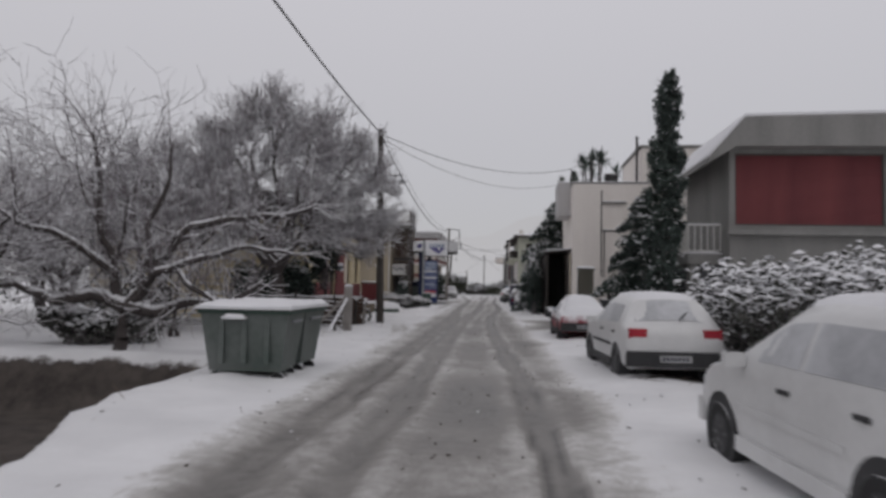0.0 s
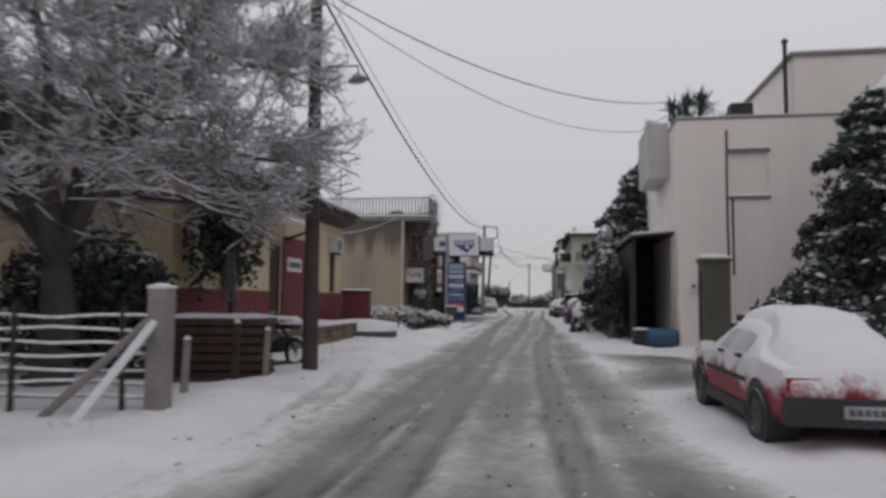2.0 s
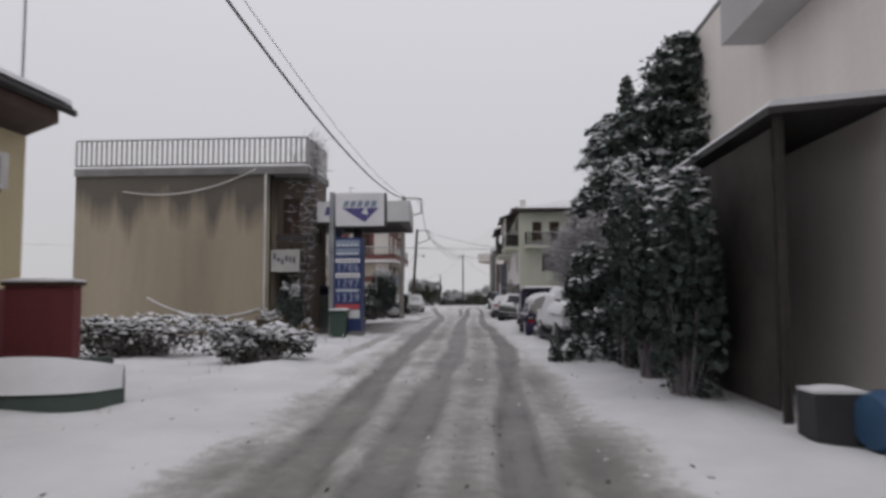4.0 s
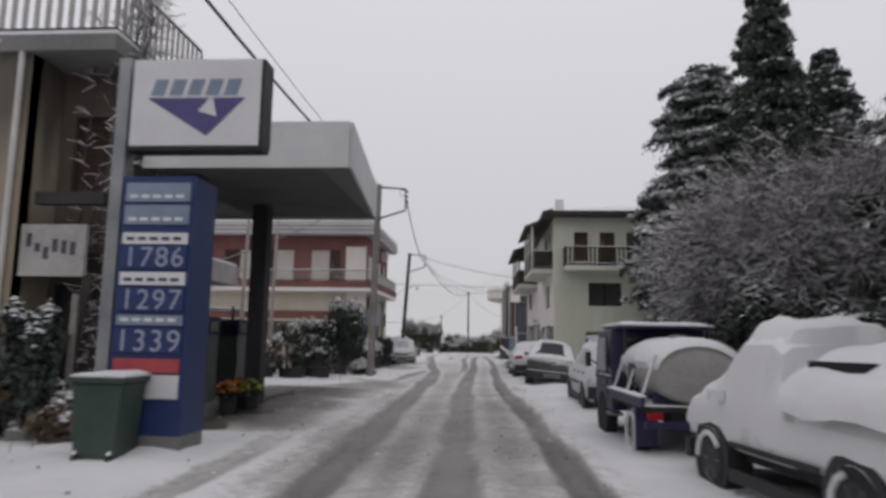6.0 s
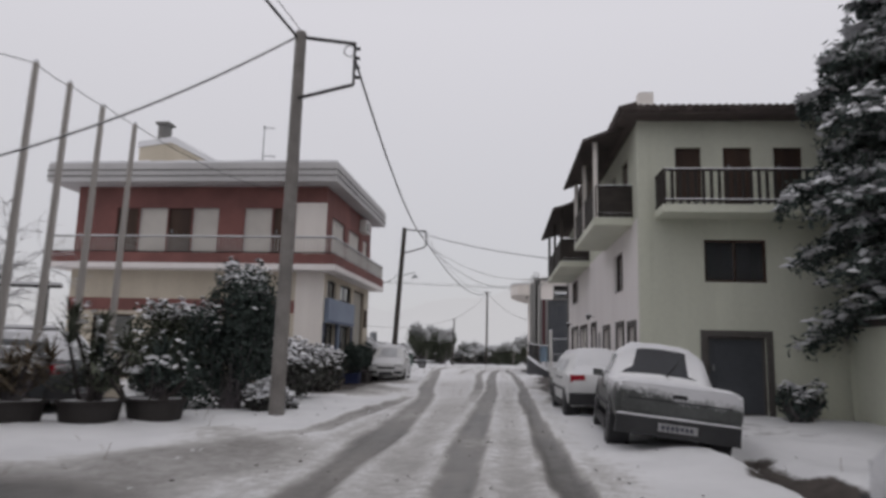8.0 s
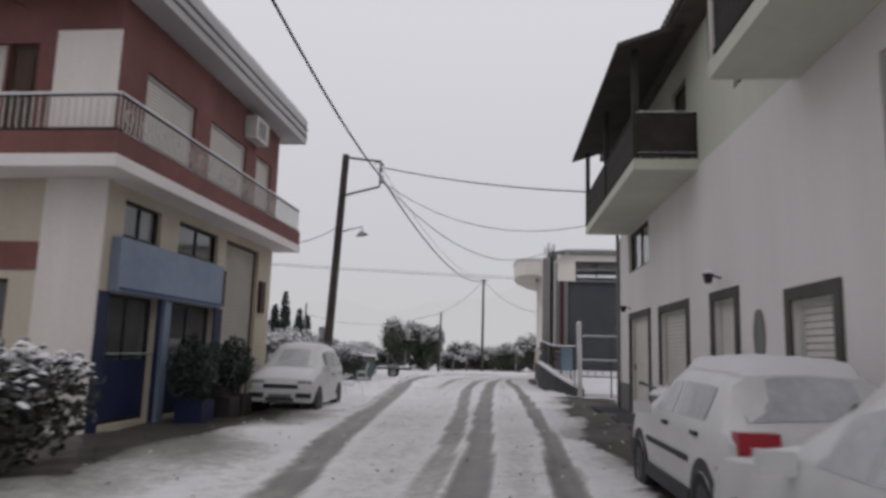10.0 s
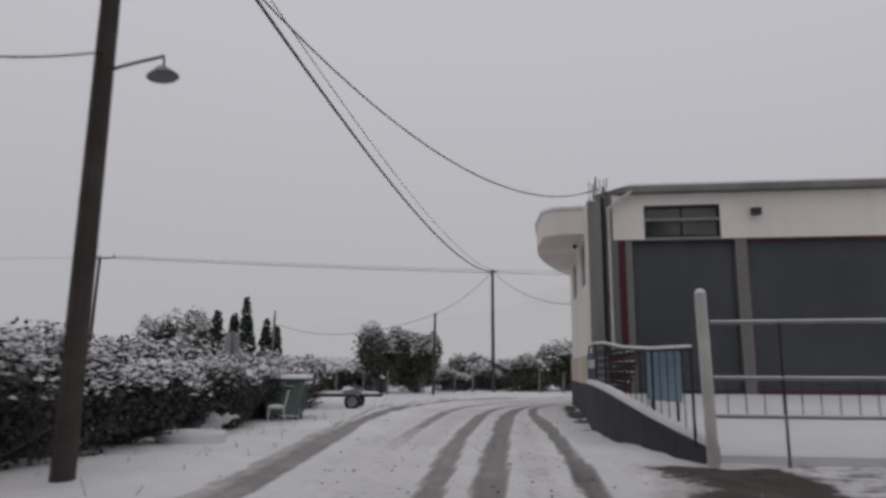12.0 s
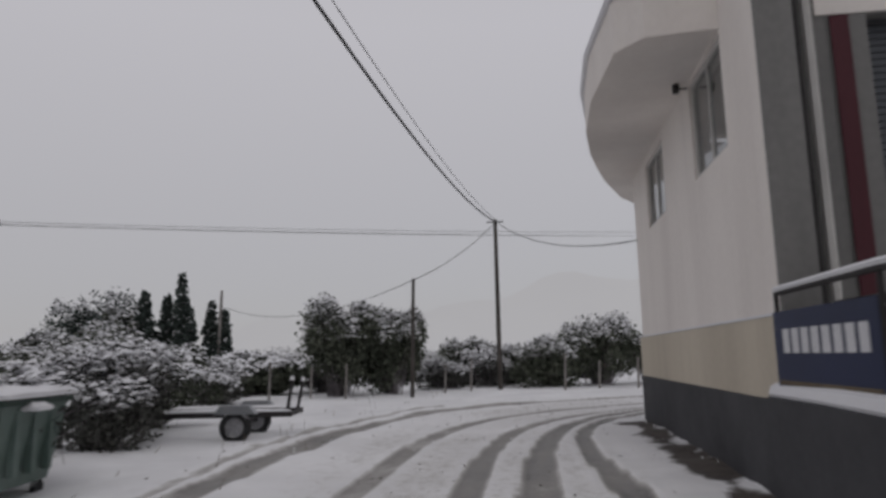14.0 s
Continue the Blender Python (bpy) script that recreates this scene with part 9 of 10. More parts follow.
def bent(p, q, up, k):
    """Points from p to q along a line that first rises."""
    p, q = np.asarray(p, float), np.asarray(q, float)
    m = p + (q - p) * 0.5 + np.array([0, 0, up * np.linalg.norm(q - p)])
    return [p * (1 - u) ** 2 + 2 * m * u * (1 - u) + q * u ** 2 for u in np.linspace(0, 1, k + 1)]


def finish_tree(t, S, rng, snow, thick=2, lay=0.74):
    """Bark, twigs and the snow that lies along them, from rows of start, end, both radii and level."""
    S = np.array(S)
    big = S[:, 8] < thick
    V, F = tubes(S[big, :3], S[big, 3:6], S[big, 6], S[big, 7], 8)
    np_part("trunk", V, F, M_BARK, t, smooth=True)
    V, F = tubes(S[~big, :3], S[~big, 3:6], S[~big, 6], S[~big, 7], 3)
    tagged(np_part("crown", V, F, M_TWIG, t), kind="stuff")
    d = S[:, 3:6] - S[:, :3]
    flat = np.abs(d[:, 2]) / (np.linalg.norm(d, axis=1) + 1e-9)
    on = (flat < lay) & (rng.random(len(S)) < snow) & (S[:, 8] > 0)
    up = np.stack([np.zeros(on.sum()), np.zeros(on.sum()), (S[on, 6] + S[on, 7]) * 0.42 + 0.003], 1)
    V, F = tubes(S[on, :3] + up, S[on, 3:6] + up, S[on, 6] * 0.6 + 0.004, S[on, 7] * 0.6 + 0.004, 4)
    tagged(np_part("snow", V, F, M_SNOW, t), kind="stuff")


def crown_tree(x, y, seed, trunk, r, spread, middle, label, counts=(9, 64, 420), twigs=3, rise=0.3, low=-0.35, snow=0.6, twig=0.55, lean=(0, 0), clear=None, hang=0.35):
    """A tree whose limbs fan out to fill a broad dome: spread gives its half sizes, middle its centre's height."""
    rng = np.random.default_rng(seed)
    t = thing("bare_tree", x, y, -0.15, label=label, category="tree", group="bare trees")
    S, nodes = [], []
    c, R = np.array([lean[0], lean[1], middle]), np.array(spread, float)
    pts = [np.array([lean[0] * 0.3 * u + rng.normal(0, 0.04), lean[1] * 0.3 * u + rng.normal(0, 0.04), trunk * u]) for u in np.linspace(0, 1, 6)]
    pts[0] = np.zeros(3)
    for i in range(5):
        S.append((*pts[i], *pts[i + 1], r * (1.25 - 0.12 * i), r * (1.13 - 0.12 * i), 0))
    nodes = [(pts[4], r * 0.6), (pts[5], r * 0.62)]
    for level, (n, lo, hi) in enumerate(zip(counts, (0.4, 0.5, 0.62), (0.55, 0.85, 1.0))):
        d = rng.normal(size=(n * 3, 3))
        d /= np.linalg.norm(d, axis=1, keepdims=True)
        d = d[d[:, 2] > low][:n]
        T = c + d * R * rng.uniform(lo, hi, (len(d), 1)) * (1 + 0.12 * np.sin(3 * np.arctan2(d[:, 1:2], d[:, 0:1]) + seed))
        N, rad = np.array([p for p, _ in nodes]), np.array([q for _, q in nodes])
        fresh = []
        for q in T:
            gap = np.linalg.norm(N - q, axis=1) + 0.9 * np.maximum(0, N[:, 2] - q[2])
            i = int(np.argmin(gap))
            br = max(0.5 * rad[i], 0.012) if level else 0.42 * r * rng.uniform(0.8, 1.2)
            k = 6 if level == 0 else 4
            line = bent(N[i], q, rise * (0.1 if level == 0 else 0.3) * rng.uniform(0.2, 1.3), k)
            line[1:-1] = [p + rng.normal(0, 0.06 if level < 2 else 0.04, 3) for p in line[1:-1]]
            for j in range(k):
                S.append((*line[j], *line[j + 1], br * (1 - 0.6 * j / k), br * (1 - 0.6 * (j + 1) / k), level + 1))
                fresh.append((line[j + 1], br * (1 - 0.6 * (j + 1) / k)))
        nodes = fresh if level > 1 else nodes[-40:] + fresh
    for p, q in nodes:
        out_ = (p - c) / R
        for _ in range(twigs):
            d = out_ * rng.uniform(0.4, 1.0) + np.array([0, 0, hang]) + rng.normal(0, 0.5, 3)
            d /= np.linalg.norm(d) + 1e-9
            ln = twig * rng.uniform(0.5, 1.3)
            m = p + d * ln * 0.5 + rng.normal(0, 0.04, 3)
            e = m + (d + np.array([0, 0, 0.15])) * ln * 0.5
            S += [(*p, *m, 0.008, 0.006, 4), (*m, *e, 0.006, 0.003, 4)]
            for w in (m, (m + e) / 2):
                d2 = d + rng.normal(0, 0.55, 3)
                S.append((*w, *(w + d2 / (np.linalg.norm(d2) + 1e-9) * ln * rng.uniform(0.3, 0.6)), 0.005, 0.003, 4))
    if clear:
        # cut back along the road and before the house
        S = [v for v in S if v[8] < 1 or (v[3] + x < clear[0] and v[4] + y < clear[1])]
    finish_tree(t, S, rng, snow, 3)
    return t


def fruit_tree(x, y, seed):
    """A pruned old fruit tree: a short trunk, thick crooked limbs that run out low, and long straight shoots."""
    rng = np.random.default_rng(seed)
    t = thing("fruit_tree", x, y, -0.2, label="gnarled pruned fruit tree with snow along its low limbs", category="tree", group="bare trees")
    S = []
    limbs = [
        (0.17, [(0, 0, 0), (0.06, 0, 0.5), (0.0, 0.05, 0.9), (0.15, 0, 1.25)]),
        (0.14, [(0.1, 0, 1.15), (-0.7, 0.1, 1.4), (-1.5, 0.0, 1.25), (-2.6, 0.2, 1.6), (-3.5, 0.1, 1.5)]),
        (0.13, [(0.1, 0, 1.2), (0.8, -0.1, 1.05), (1.5, 0.0, 1.3), (2.2, 0.1, 1.25), (3.0, 0.2, 1.75)]),
        (0.11, [(0.0, 0.1, 1.2), (-0.35, 0.2, 2.0), (-0.75, 0.3, 3.0), (-0.9, 0.4, 4.2), (-1.1, 0.4, 5.0)]),
        (0.10, [(0.15, 0, 1.25), (0.6, 0.3, 2.1), (1.3, 0.3, 2.9), (2.2, 0.4, 3.1), (3.3, 0.3, 3.15), (4.1, 0.3, 3.4)]),
        (0.09, [(0.3, 0, 1.3), (0.9, -0.3, 1.9), (1.9, -0.4, 2.2), (3.0, -0.5, 2.45), (3.9, -0.6, 2.3)]),
        (0.09, [(-0.3, 0.1, 1.9), (-1.2, -0.2, 2.6), (-2.2, -0.3, 2.9), (-3.2, -0.2, 3.4)]),
        (0.08, [(0.1, 0.2, 1.6), (0.3, 0.9, 2.4), (0.9, 1.6, 2.8), (1.6, 2.2, 3.2)]),
        (0.08, [(0.5, 0.25, 1.9), (0.4, 0.2, 2.9), (0.8, 0.3, 3.9), (0.9, 0.2, 4.7)]),
        (0.07, [(1.2, -0.2, 2.0), (2.0, -0.9, 1.6), (2.9, -1.3, 1.2), (3.5, -1.5, 1.0)]),
    ]
    for j, (r, line) in enumerate(limbs):
        line = [np.array(p) for p in line]
        pts = []
        for p, q in zip(line, line[1:]):
            pts += [p + (q - p) * u + rng.normal(0, 0.035, 3) * (u > 0) for u in (0, 0.33, 0.66)]
        pts.append(line[-1])
        k = len(pts) - 1
        for i in range(k):
            S.append((*pts[i], *pts[i + 1], r * (1 - 0.72 * i / k), r * (1 - 0.72 * (i + 1) / k), 0 if j == 0 else 1))
        if j == 0:
            continue
        for i in range(2, k + 1):
            for _ in range(3 if i < k else 5):
                straight = rng.random() < 0.5
                d = np.array([rng.normal(0, 0.28), rng.normal(0, 0.28), 1.0]) if straight else rng.normal(0, 1, 3) + (pts[i] - pts[i - 1]) * 2.5
                d /= np.linalg.norm(d)
                ln = rng.uniform(0.8, 2.3) if straight else rng.uniform(0.5, 1.3)
                a = pts[i] + (pts[i - 1] - pts[i]) * rng.random()
                w = 0.014 if straight else 0.018
                for v in range(4):
                    e = a + d * ln / 4
                    S.append((*a, *e, w * (1 - 0.2 * v), w * (0.8 - 0.2 * v), 3))
                    if v and rng.random() < 0.8:
                        d2 = d + rng.normal(0, 0.6, 3)
                        S.append((*a, *(a + d2 / np.linalg.norm(d2) * rng.uniform(0.2, 0.6)), 0.007, 0.003, 4))
                    a, d = e, d + rng.normal(0, 0.12, 3) + np.array([0, 0, 0.05])
                    d /= np.linalg.norm(d)
    finish_tree(t, S, rng, 0.85, 2, 0.8)


def conifer(x, y, seed, height, radius, leaf=M_LEAFDK, label="dark conifer with snow on its boughs", count=9000, size=0.13, droop=-0.25, power=0.9, base=0.06, snow=0.09, column=False, name="conifer", snow_size=0.15, lean=(0, 0)):
    rng = np.random.default_rng(seed)
    t = thing(name, x, y, -0.15, label=label, category="tree", group="conifers")
    V, F = tubes([[0, 0, 0], [lean[0] * 0.5, lean[1] * 0.5, height * 0.5]], [[lean[0] * 0.5, lean[1] * 0.5, height * 0.5], [lean[0], lean[1], height * 0.97]], [0.05 * radius + 0.1, 0.04 * radius + 0.05], [0.04 * radius + 0.05, 0.02], 8)
    np_part("trunk", V, F, M_BARK, t)
    nb = int(26 + height * (9 if column else 6.5))
    f = (np.arange(nb) + rng.random(nb)) / nb * (1 - base) + base
    a = np.arange(nb) * 2.4 + rng.normal(0, 0.35, nb)
    reach = radius * ((1 - f) ** power if not column else np.minimum(1, (1 - f) * 2.6) ** 0.6 * np.minimum(1, 0.55 + f * 2)) * rng.uniform(0.6, 1.2, nb) + 0.12
    z0 = f * height
    lift = droop * reach + rng.normal(0, 0.1, nb) * reach
    if column:
        lift = reach * rng.uniform(0.6, 1.8, nb)
    P = np.stack([lean[0] * f, lean[1] * f, z0], 1)
    Q = P + np.stack([np.cos(a) * reach, np.sin(a) * reach, lift], 1)
    bow = (0.10 if not column else 0.0) * reach
    M = (P + Q) / 2 + np.stack([0 * bow, 0 * bow, bow], 1)
    V, F = tubes(np.concatenate([P, M]), np.concatenate([M, Q]), np.r_[np.full(nb, 0.035), np.full(nb, 0.02)], np.r_[np.full(nb, 0.02), np.full(nb, 0.006)], 4)
    tagged(np_part("branchwork", V, F, M_BARK, t), kind="stuff")

    def spray(k, u, flat, off):
        """Places on the boughs: broad and flat, hanging a little at their sides."""
        pick = rng.choice(nb, k, p=reach / reach.sum())
        c = (P[pick] * ((1 - u) ** 2)[:, None] + 2 * (M[pick] * 2 - (P[pick] + Q[pick]) / 2) * (u * (1 - u))[:, None] + Q[pick] * (u ** 2)[:, None])
        wide = 0.24 * reach[pick] * (1.2 - 0.75 * u) + 0.07
        side = np.clip(rng.normal(0, 1, k), -2.2, 2.2)
        # sprays fork off the bough in tufts
        tuft = 0.5 + 0.5 * np.sin(u * reach[pick] * 9 + pick * 1.7 + 2.5 * np.sign(side))
        side = side * (0.45 + 0.75 * tuft)
        c[:, 0] += -np.sin(a[pick]) * side * wide
        c[:, 1] += np.cos(a[pick]) * side * wide
        c[:, 2] += rng.normal(0, flat, k) * wide - 0.22 * np.abs(side) * wide + off
        return c
    thin = 0.55 if column else 0.3
    c = spray(count, rng.random(count) ** 0.6, thin, 0.0)
    c[:, 2] = np.maximum(c[:, 2], 0.25)
    V, F = leaves(rng, c, size, 0.35, 2.8)
    tagged(np_part("foliage", V, F, leaf, t), kind="stuff")
    k = int(count * snow * 1.5)
    c = spray(k, 0.3 + 0.7 * rng.random(k), thin * 0.4, size * 0.9)
    V, F = flakes(rng, c, snow_size * 0.8)
    tagged(np_part("snow", V, F, M_SNOW, t), kind="stuff")
    return t


def bush(x, y, seed, rx, ry, h, leaf=M_LEAFHEDGE, count=3000, size=0.07, snow=0.25, label="rounded shrub covered with snow", name="shrub", twigs=120, snow_size=0.09, shell_=0.55, group="shrubs", z=-0.08, lobes=7):
    rng = np.random.default_rng(seed)
    t = thing(name, x, y, z, label=label, category="shrub", group=group)
    ca = np.stack([rng.uniform(-0.62, 0.62, lobes) * rx, rng.uniform(-0.62, 0.62, lobes) * ry, rng.uniform(0.35, 0.72, lobes) * h], 1)
    cr = rng.uniform(0.32, 0.55, lobes)
    pick = rng.integers(0, lobes, count)
    d = rng.normal(size=(count, 3))
    d /= np.linalg.norm(d, axis=1, keepdims=True)
    rad = (shell_ + (1 - shell_) * rng.random(count) ** 0.5) * cr[pick] * rng.uniform(0.85, 1.22, count)
    c = ca[pick] + d * rad[:, None] * np.array([rx, ry, h * 0.75])
    c[:, 2] = np.abs(c[:, 2]) + 0.03
    V, F = leaves(rng, c, size, 0.2, 1.7)
    tagged(np_part("foliage", V, F, leaf, t), kind="stuff")
    top = np.argsort(-(d[:, 2] + 0.5 * c[:, 2] / h + rng.normal(0, 0.24, count)))[: int(count * snow)]
    V, F = flakes(rng, c[top] + np.array([0, 0, size * 0.3]), snow_size)
    tagged(np_part("snow", V, F, M_SNOW, t), kind="stuff")
    e = rng.choice(count, twigs)
    s = np.stack([rng.normal(0, 0.12 * rx, twigs), rng.normal(0, 0.12 * ry, twigs), np.zeros(twigs)], 1)
    mid = s * 0.4 + c[e] * 0.6
    V, F = tubes(np.concatenate([s, mid]), np.concatenate([mid, c[e] * 1.04]), np.r_[np.full(twigs, 0.014), np.full(twigs, 0.009)], np.r_[np.full(twigs, 0.009), np.full(twigs, 0.004)], 4)
    tagged(np_part("branchwork", V, F, M_TWIG, t), kind="stuff")
    return t


# the garden on the left of the first stretch
fruit_tree(-6.4, 16.1, 1)
bare_tree(-9.25, 20.5, 2, 1.9, 3.3, 0.15, (6, 6, 5, 4), (0.8, 0.8, 0.8, 0.8, 0.8), (0.05, 0.08, 0.09, 0.05, 0.02), "bare fruit tree with upright snowy shoots", split=2)
bare_tree(-7.25, 20.1, 3, 0.8, 1.8, 0.08, (5, 5, 5), (1.1, 0.9, 0.9), (0.0, 0.05, 0.02), "small bare tree with snowy twigs", split=2)
bare_tree(-11.25, 17.2, 4, 1.6, 2.9, 0.14, (6, 6, 5, 4), (0.9, 0.8, 0.8, 0.8, 0.8), (0.06, 0.08, 0.06, 0.03, 0.0), "bare orchard tree with frosted twigs", split=2)
bare_tree(-13.15, 24.2, 5, 1.8, 2.6, 0.15, (6, 6, 5, 4, 3), (0.8, 0.8, 0.8, 0.8, 0.8), (0.05, 0.07, 0.04, 0.02, 0.0), "bare orchard tree with frosted twigs", split=2)
crown_tree(-6.3, 25.5, 6, 2.0, 0.30, (4.4, 3.7, 3.8), 4.6, "large bare tree with a dense dome of frosted twigs", counts=(12, 100, 640), twigs=4, low=-0.62, snow=0.85, clear=(-2.1, 28.8))
crown_tree(-10.85, 26.3, 7, 1.9, 0.22, (3.0, 2.4, 2.8), 4.2, "bare tree with frosted twigs beside a house", counts=(8, 50, 300), clear=(-6.6, 28.4))
bare_tree(-17.65, 29.2, 8, 2.0, 2.8, 0.16, (6, 6, 5, 4, 3), (0.8, 0.8, 0.8, 0.8, 0.8), (0.05, 0.06, 0.03, 0.0, 0.0), "bare tree with frosted twigs behind a house", split=2)
bush(-7.85, 17.3, 10, 1.5, 1.0, 1.0, count=2400, label="low snow-dusted thicket under fruit trees", snow=0.3)
bush(-7.25, 27.1, 41, 1.8, 1.2, 2.4, M_LEAFDK, 5200, 0.10, 0.10, label="dark evergreen shrub under a bare tree")
bush(-11.15, 23.2, 42, 2.0, 1.4, 1.4, count=2600, label="snow-dusted thicket beside a fence", snow=0.3)
bush(-14.45, 18.7, 43, 3.0, 1.6, 1.6, count=3200, label="snow-dusted thicket at a garden edge", snow=0.35)
bush(-4.25, 45.5, 11, 1.1, 0.8, 0.9, count=2000, label="snowy shrub beside a road", snow=0.45)
bush(-7.6, 47.0, 12, 2.0, 1.2, 1.1, count=2200, label="snowy shrub before a tan house", snow=0.4)
bush(-7.1, 55.6, 44, 0.8, 0.4, 1.0, M_LEAFOL, 900, 0.07, 0.2, label="scrubby plants at the foot of a doorway")


def climbing_vine():
    """Thin stems that climb the recess beside the price sign and burst over the roof railing."""
    rng = np.random.default_rng(45)
    t = thing("climbing_vine", -6.75, 56.95, -0.1, label="bare climbing vine that reaches a roof railing", category="vine")
    S = []
    for k in range(7):
        p = np.array([rng.uniform(-0.25, 0.3), rng.uniform(-0.1, 0.1), 0.0])
        top = rng.uniform(5.5, 7.9)
        while p[2] < top:
            q = p + np.array([rng.normal(0.012, 0.05), rng.normal(0, 0.03), 0.28])
            S.append((*p, *q, 0.016, 0.015, 1))
            over = p[2] > 5.9
            for _ in range(6 if over else 2):
                d = np.array([rng.normal(0.35 if over else 0, 0.8), rng.normal(-0.1, 0.5 if over else 0.25), rng.normal(0.2, 0.6)])
                e = q + d / np.linalg.norm(d) * rng.uniform(0.15, 0.8 if over else 0.35)
                S.append((*q, *e, 0.008, 0.004, 4))
                S.append((*((q + e) / 2), *((q + e) / 2 + rng.normal(0, 0.14, 3)), 0.005, 0.003, 4))
            p = q
    finish_tree(t, S, rng, 0.7)


climbing_vine()

# an evergreen beside the yellow house
b = bush(-6, 30.6, 65, 0.75, 0.9, 3.0, M_LEAFDK, 4200, 0.09, 0.03, "dark evergreen fruit tree before a yellow house", name="fruit_tree", z=1.3, twigs=60, group="")
part("trunk", rod(B(), (0, 0, -1.4), (0.05, 0, 1.2), 0.09, 0.06, 8), M_BARK, b)

# the first stretch, right
bush(7.35, 14.9, 13, 2.2, 2.6, 2.25, count=9000, size=0.075, snow=0.42, label="large snow-laden hedge shrub behind parked cars", twigs=300, lobes=14, snow_size=0.10)
bush(7.75, 19.3, 14, 2.0, 2.2, 2.1, count=7000, size=0.075, snow=0.42, label="large snow-laden hedge shrub behind parked cars", twigs=300, lobes=12, snow_size=0.10)
bush(7.95, 10.7, 15, 1.9, 2.2, 2.3, count=6000, size=0.075, snow=0.42, label="large snow-laden hedge shrub behind parked cars", twigs=240, lobes=12, snow_size=0.10)
conifer(7, 26.8, 16, 9.3, 0.52, M_LEAFDK, "tall narrow cypress with a bent tip", 11000, 0.075, column=True, snow=0.05, lean=(0.25, 0), name="cypress", snow_size=0.1)
conifer(6.8, 29.3, 17, 5.4, 2.05, M_LEAFDK, "dark drooping conifer with snowy bough ends", 38000, 0.05, droop=-0.3, power=0.7, snow=0.07, base=0.2, snow_size=0.11)
conifer(4.7, 46.0, 18, 7.2, 2.4, M_LEAFDK, "dense dark conifer with snow on its boughs", 46000, 0.07, droop=-0.15, power=0.36, snow=0.12, base=0.03, snow_size=0.12)
conifer(6.6, 48.6, 19, 6.5, 1.9, M_LEAFDK, "dense dark conifer with snow on its boughs", 30000, 0.07, droop=-0.15, power=0.55, snow=0.09, base=0.03, snow_size=0.12)
for k, (y, hh) in enumerate(((40.6, 3.1), (42.6, 3.6), (44.6, 4.2))):
    bush(3.1, y, 66 + k, 0.42, 1.15, hh, M_LEAFDK, 4600, 0.085, 0.08, "dark evergreen creeper that grows over a shelter wall", name="creeper", twigs=90, lobes=9, group="creepers")
bush(3.25, 46.7, 46, 1.0, 1.4, 3.0, M_LEAFDK, 4200, 0.10, 0.14, label="dark evergreen shrub beside a shelter")

# the second stretch, right: dark pines, a frosted tree and a spire
conifer(7.7, 54.6, 20, 9.8, 3.1, M_LEAFDK, "huge dark conifer with snow-laden boughs", 130000, 0.055, droop=-0.35, power=0.38, snow=0.06, base=0.02, snow_size=0.10)
conifer(6.9, 52.3, 67, 8.5, 1.9, M_LEAFDK, "dark conifer that sweeps down to the ground", 90000, 0.045, droop=-0.35, power=0.4, snow=0.05, base=0.0, snow_size=0.09)
conifer(7.6, 49.4, 21, 8.5, 2.2, M_LEAFDK, "dark conifer with snow-laden boughs", 90000, 0.045, droop=-0.35, power=0.5, snow=0.05, base=0.02, snow_size=0.09)
conifer(7.3, 64.6, 22, 12.3, 2.9, M_LEAFPALE, "tall spired conifer dusted with snow", 34000, 0.10, droop=0.0, power=0.95, snow=0.06, base=0.15, snow_size=0.12)
conifer(8.15, 73.0, 23, 12.6, 3.2, M_LEAFDK, "dark pine with thick snow on its boughs", 95000, 0.058, droop=-0.12, power=0.3, snow=0.12, base=0.24, snow_size=0.2)
conifer(11.5, 70.0, 24, 12.0, 3.2, M_LEAFDK, "dark pine with thick snow on its boughs", 26000, 0.11, droop=-0.1, power=0.6, snow=0.08, base=0.1, snow_size=0.17)
crown_tree(6.8, 59.8, 25, 1.4, 0.17, (3.7, 2.3, 2.4), 3.2, "broad frosted tree with fine spreading twigs", counts=(10, 90, 600), twigs=4, rise=0.5, low=-0.6, hang=-0.05, snow=0.5)
conifer(9.0, 60.4, 29, 8.0, 2.4, M_LEAFDK, "dark conifer behind a frosted tree", 44000, 0.08, droop=-0.3, power=0.5, snow=0.09, base=0.02, snow_size=0.11)
bush(5.9, 57.8, 27, 1.8, 2.4, 2.6, M_LEAFDK, 6000, 0.11, 0.12, label="dark evergreen shrub behind parked trucks", twigs=160)
bush(6.2, 66.0, 28, 1.8, 2.2, 2.4, M_LEAFDK, 5200, 0.11, 0.12, label="dark evergreen shrub behind parked cars", twigs=160)
bush(9.3, 74.75, 68, 2.0, 0.7, 4.9, M_LEAFDK, 9000, 0.09, 0.05, label="tall dark evergreen hedge behind a garden wall", twigs=120, lobes=14)
bush(5.6, 75.0, 47, 0.5, 0.4, 0.9, M_LEAFDK, 900, 0.07, 0.15, label="potted evergreen beside a pale green wall")

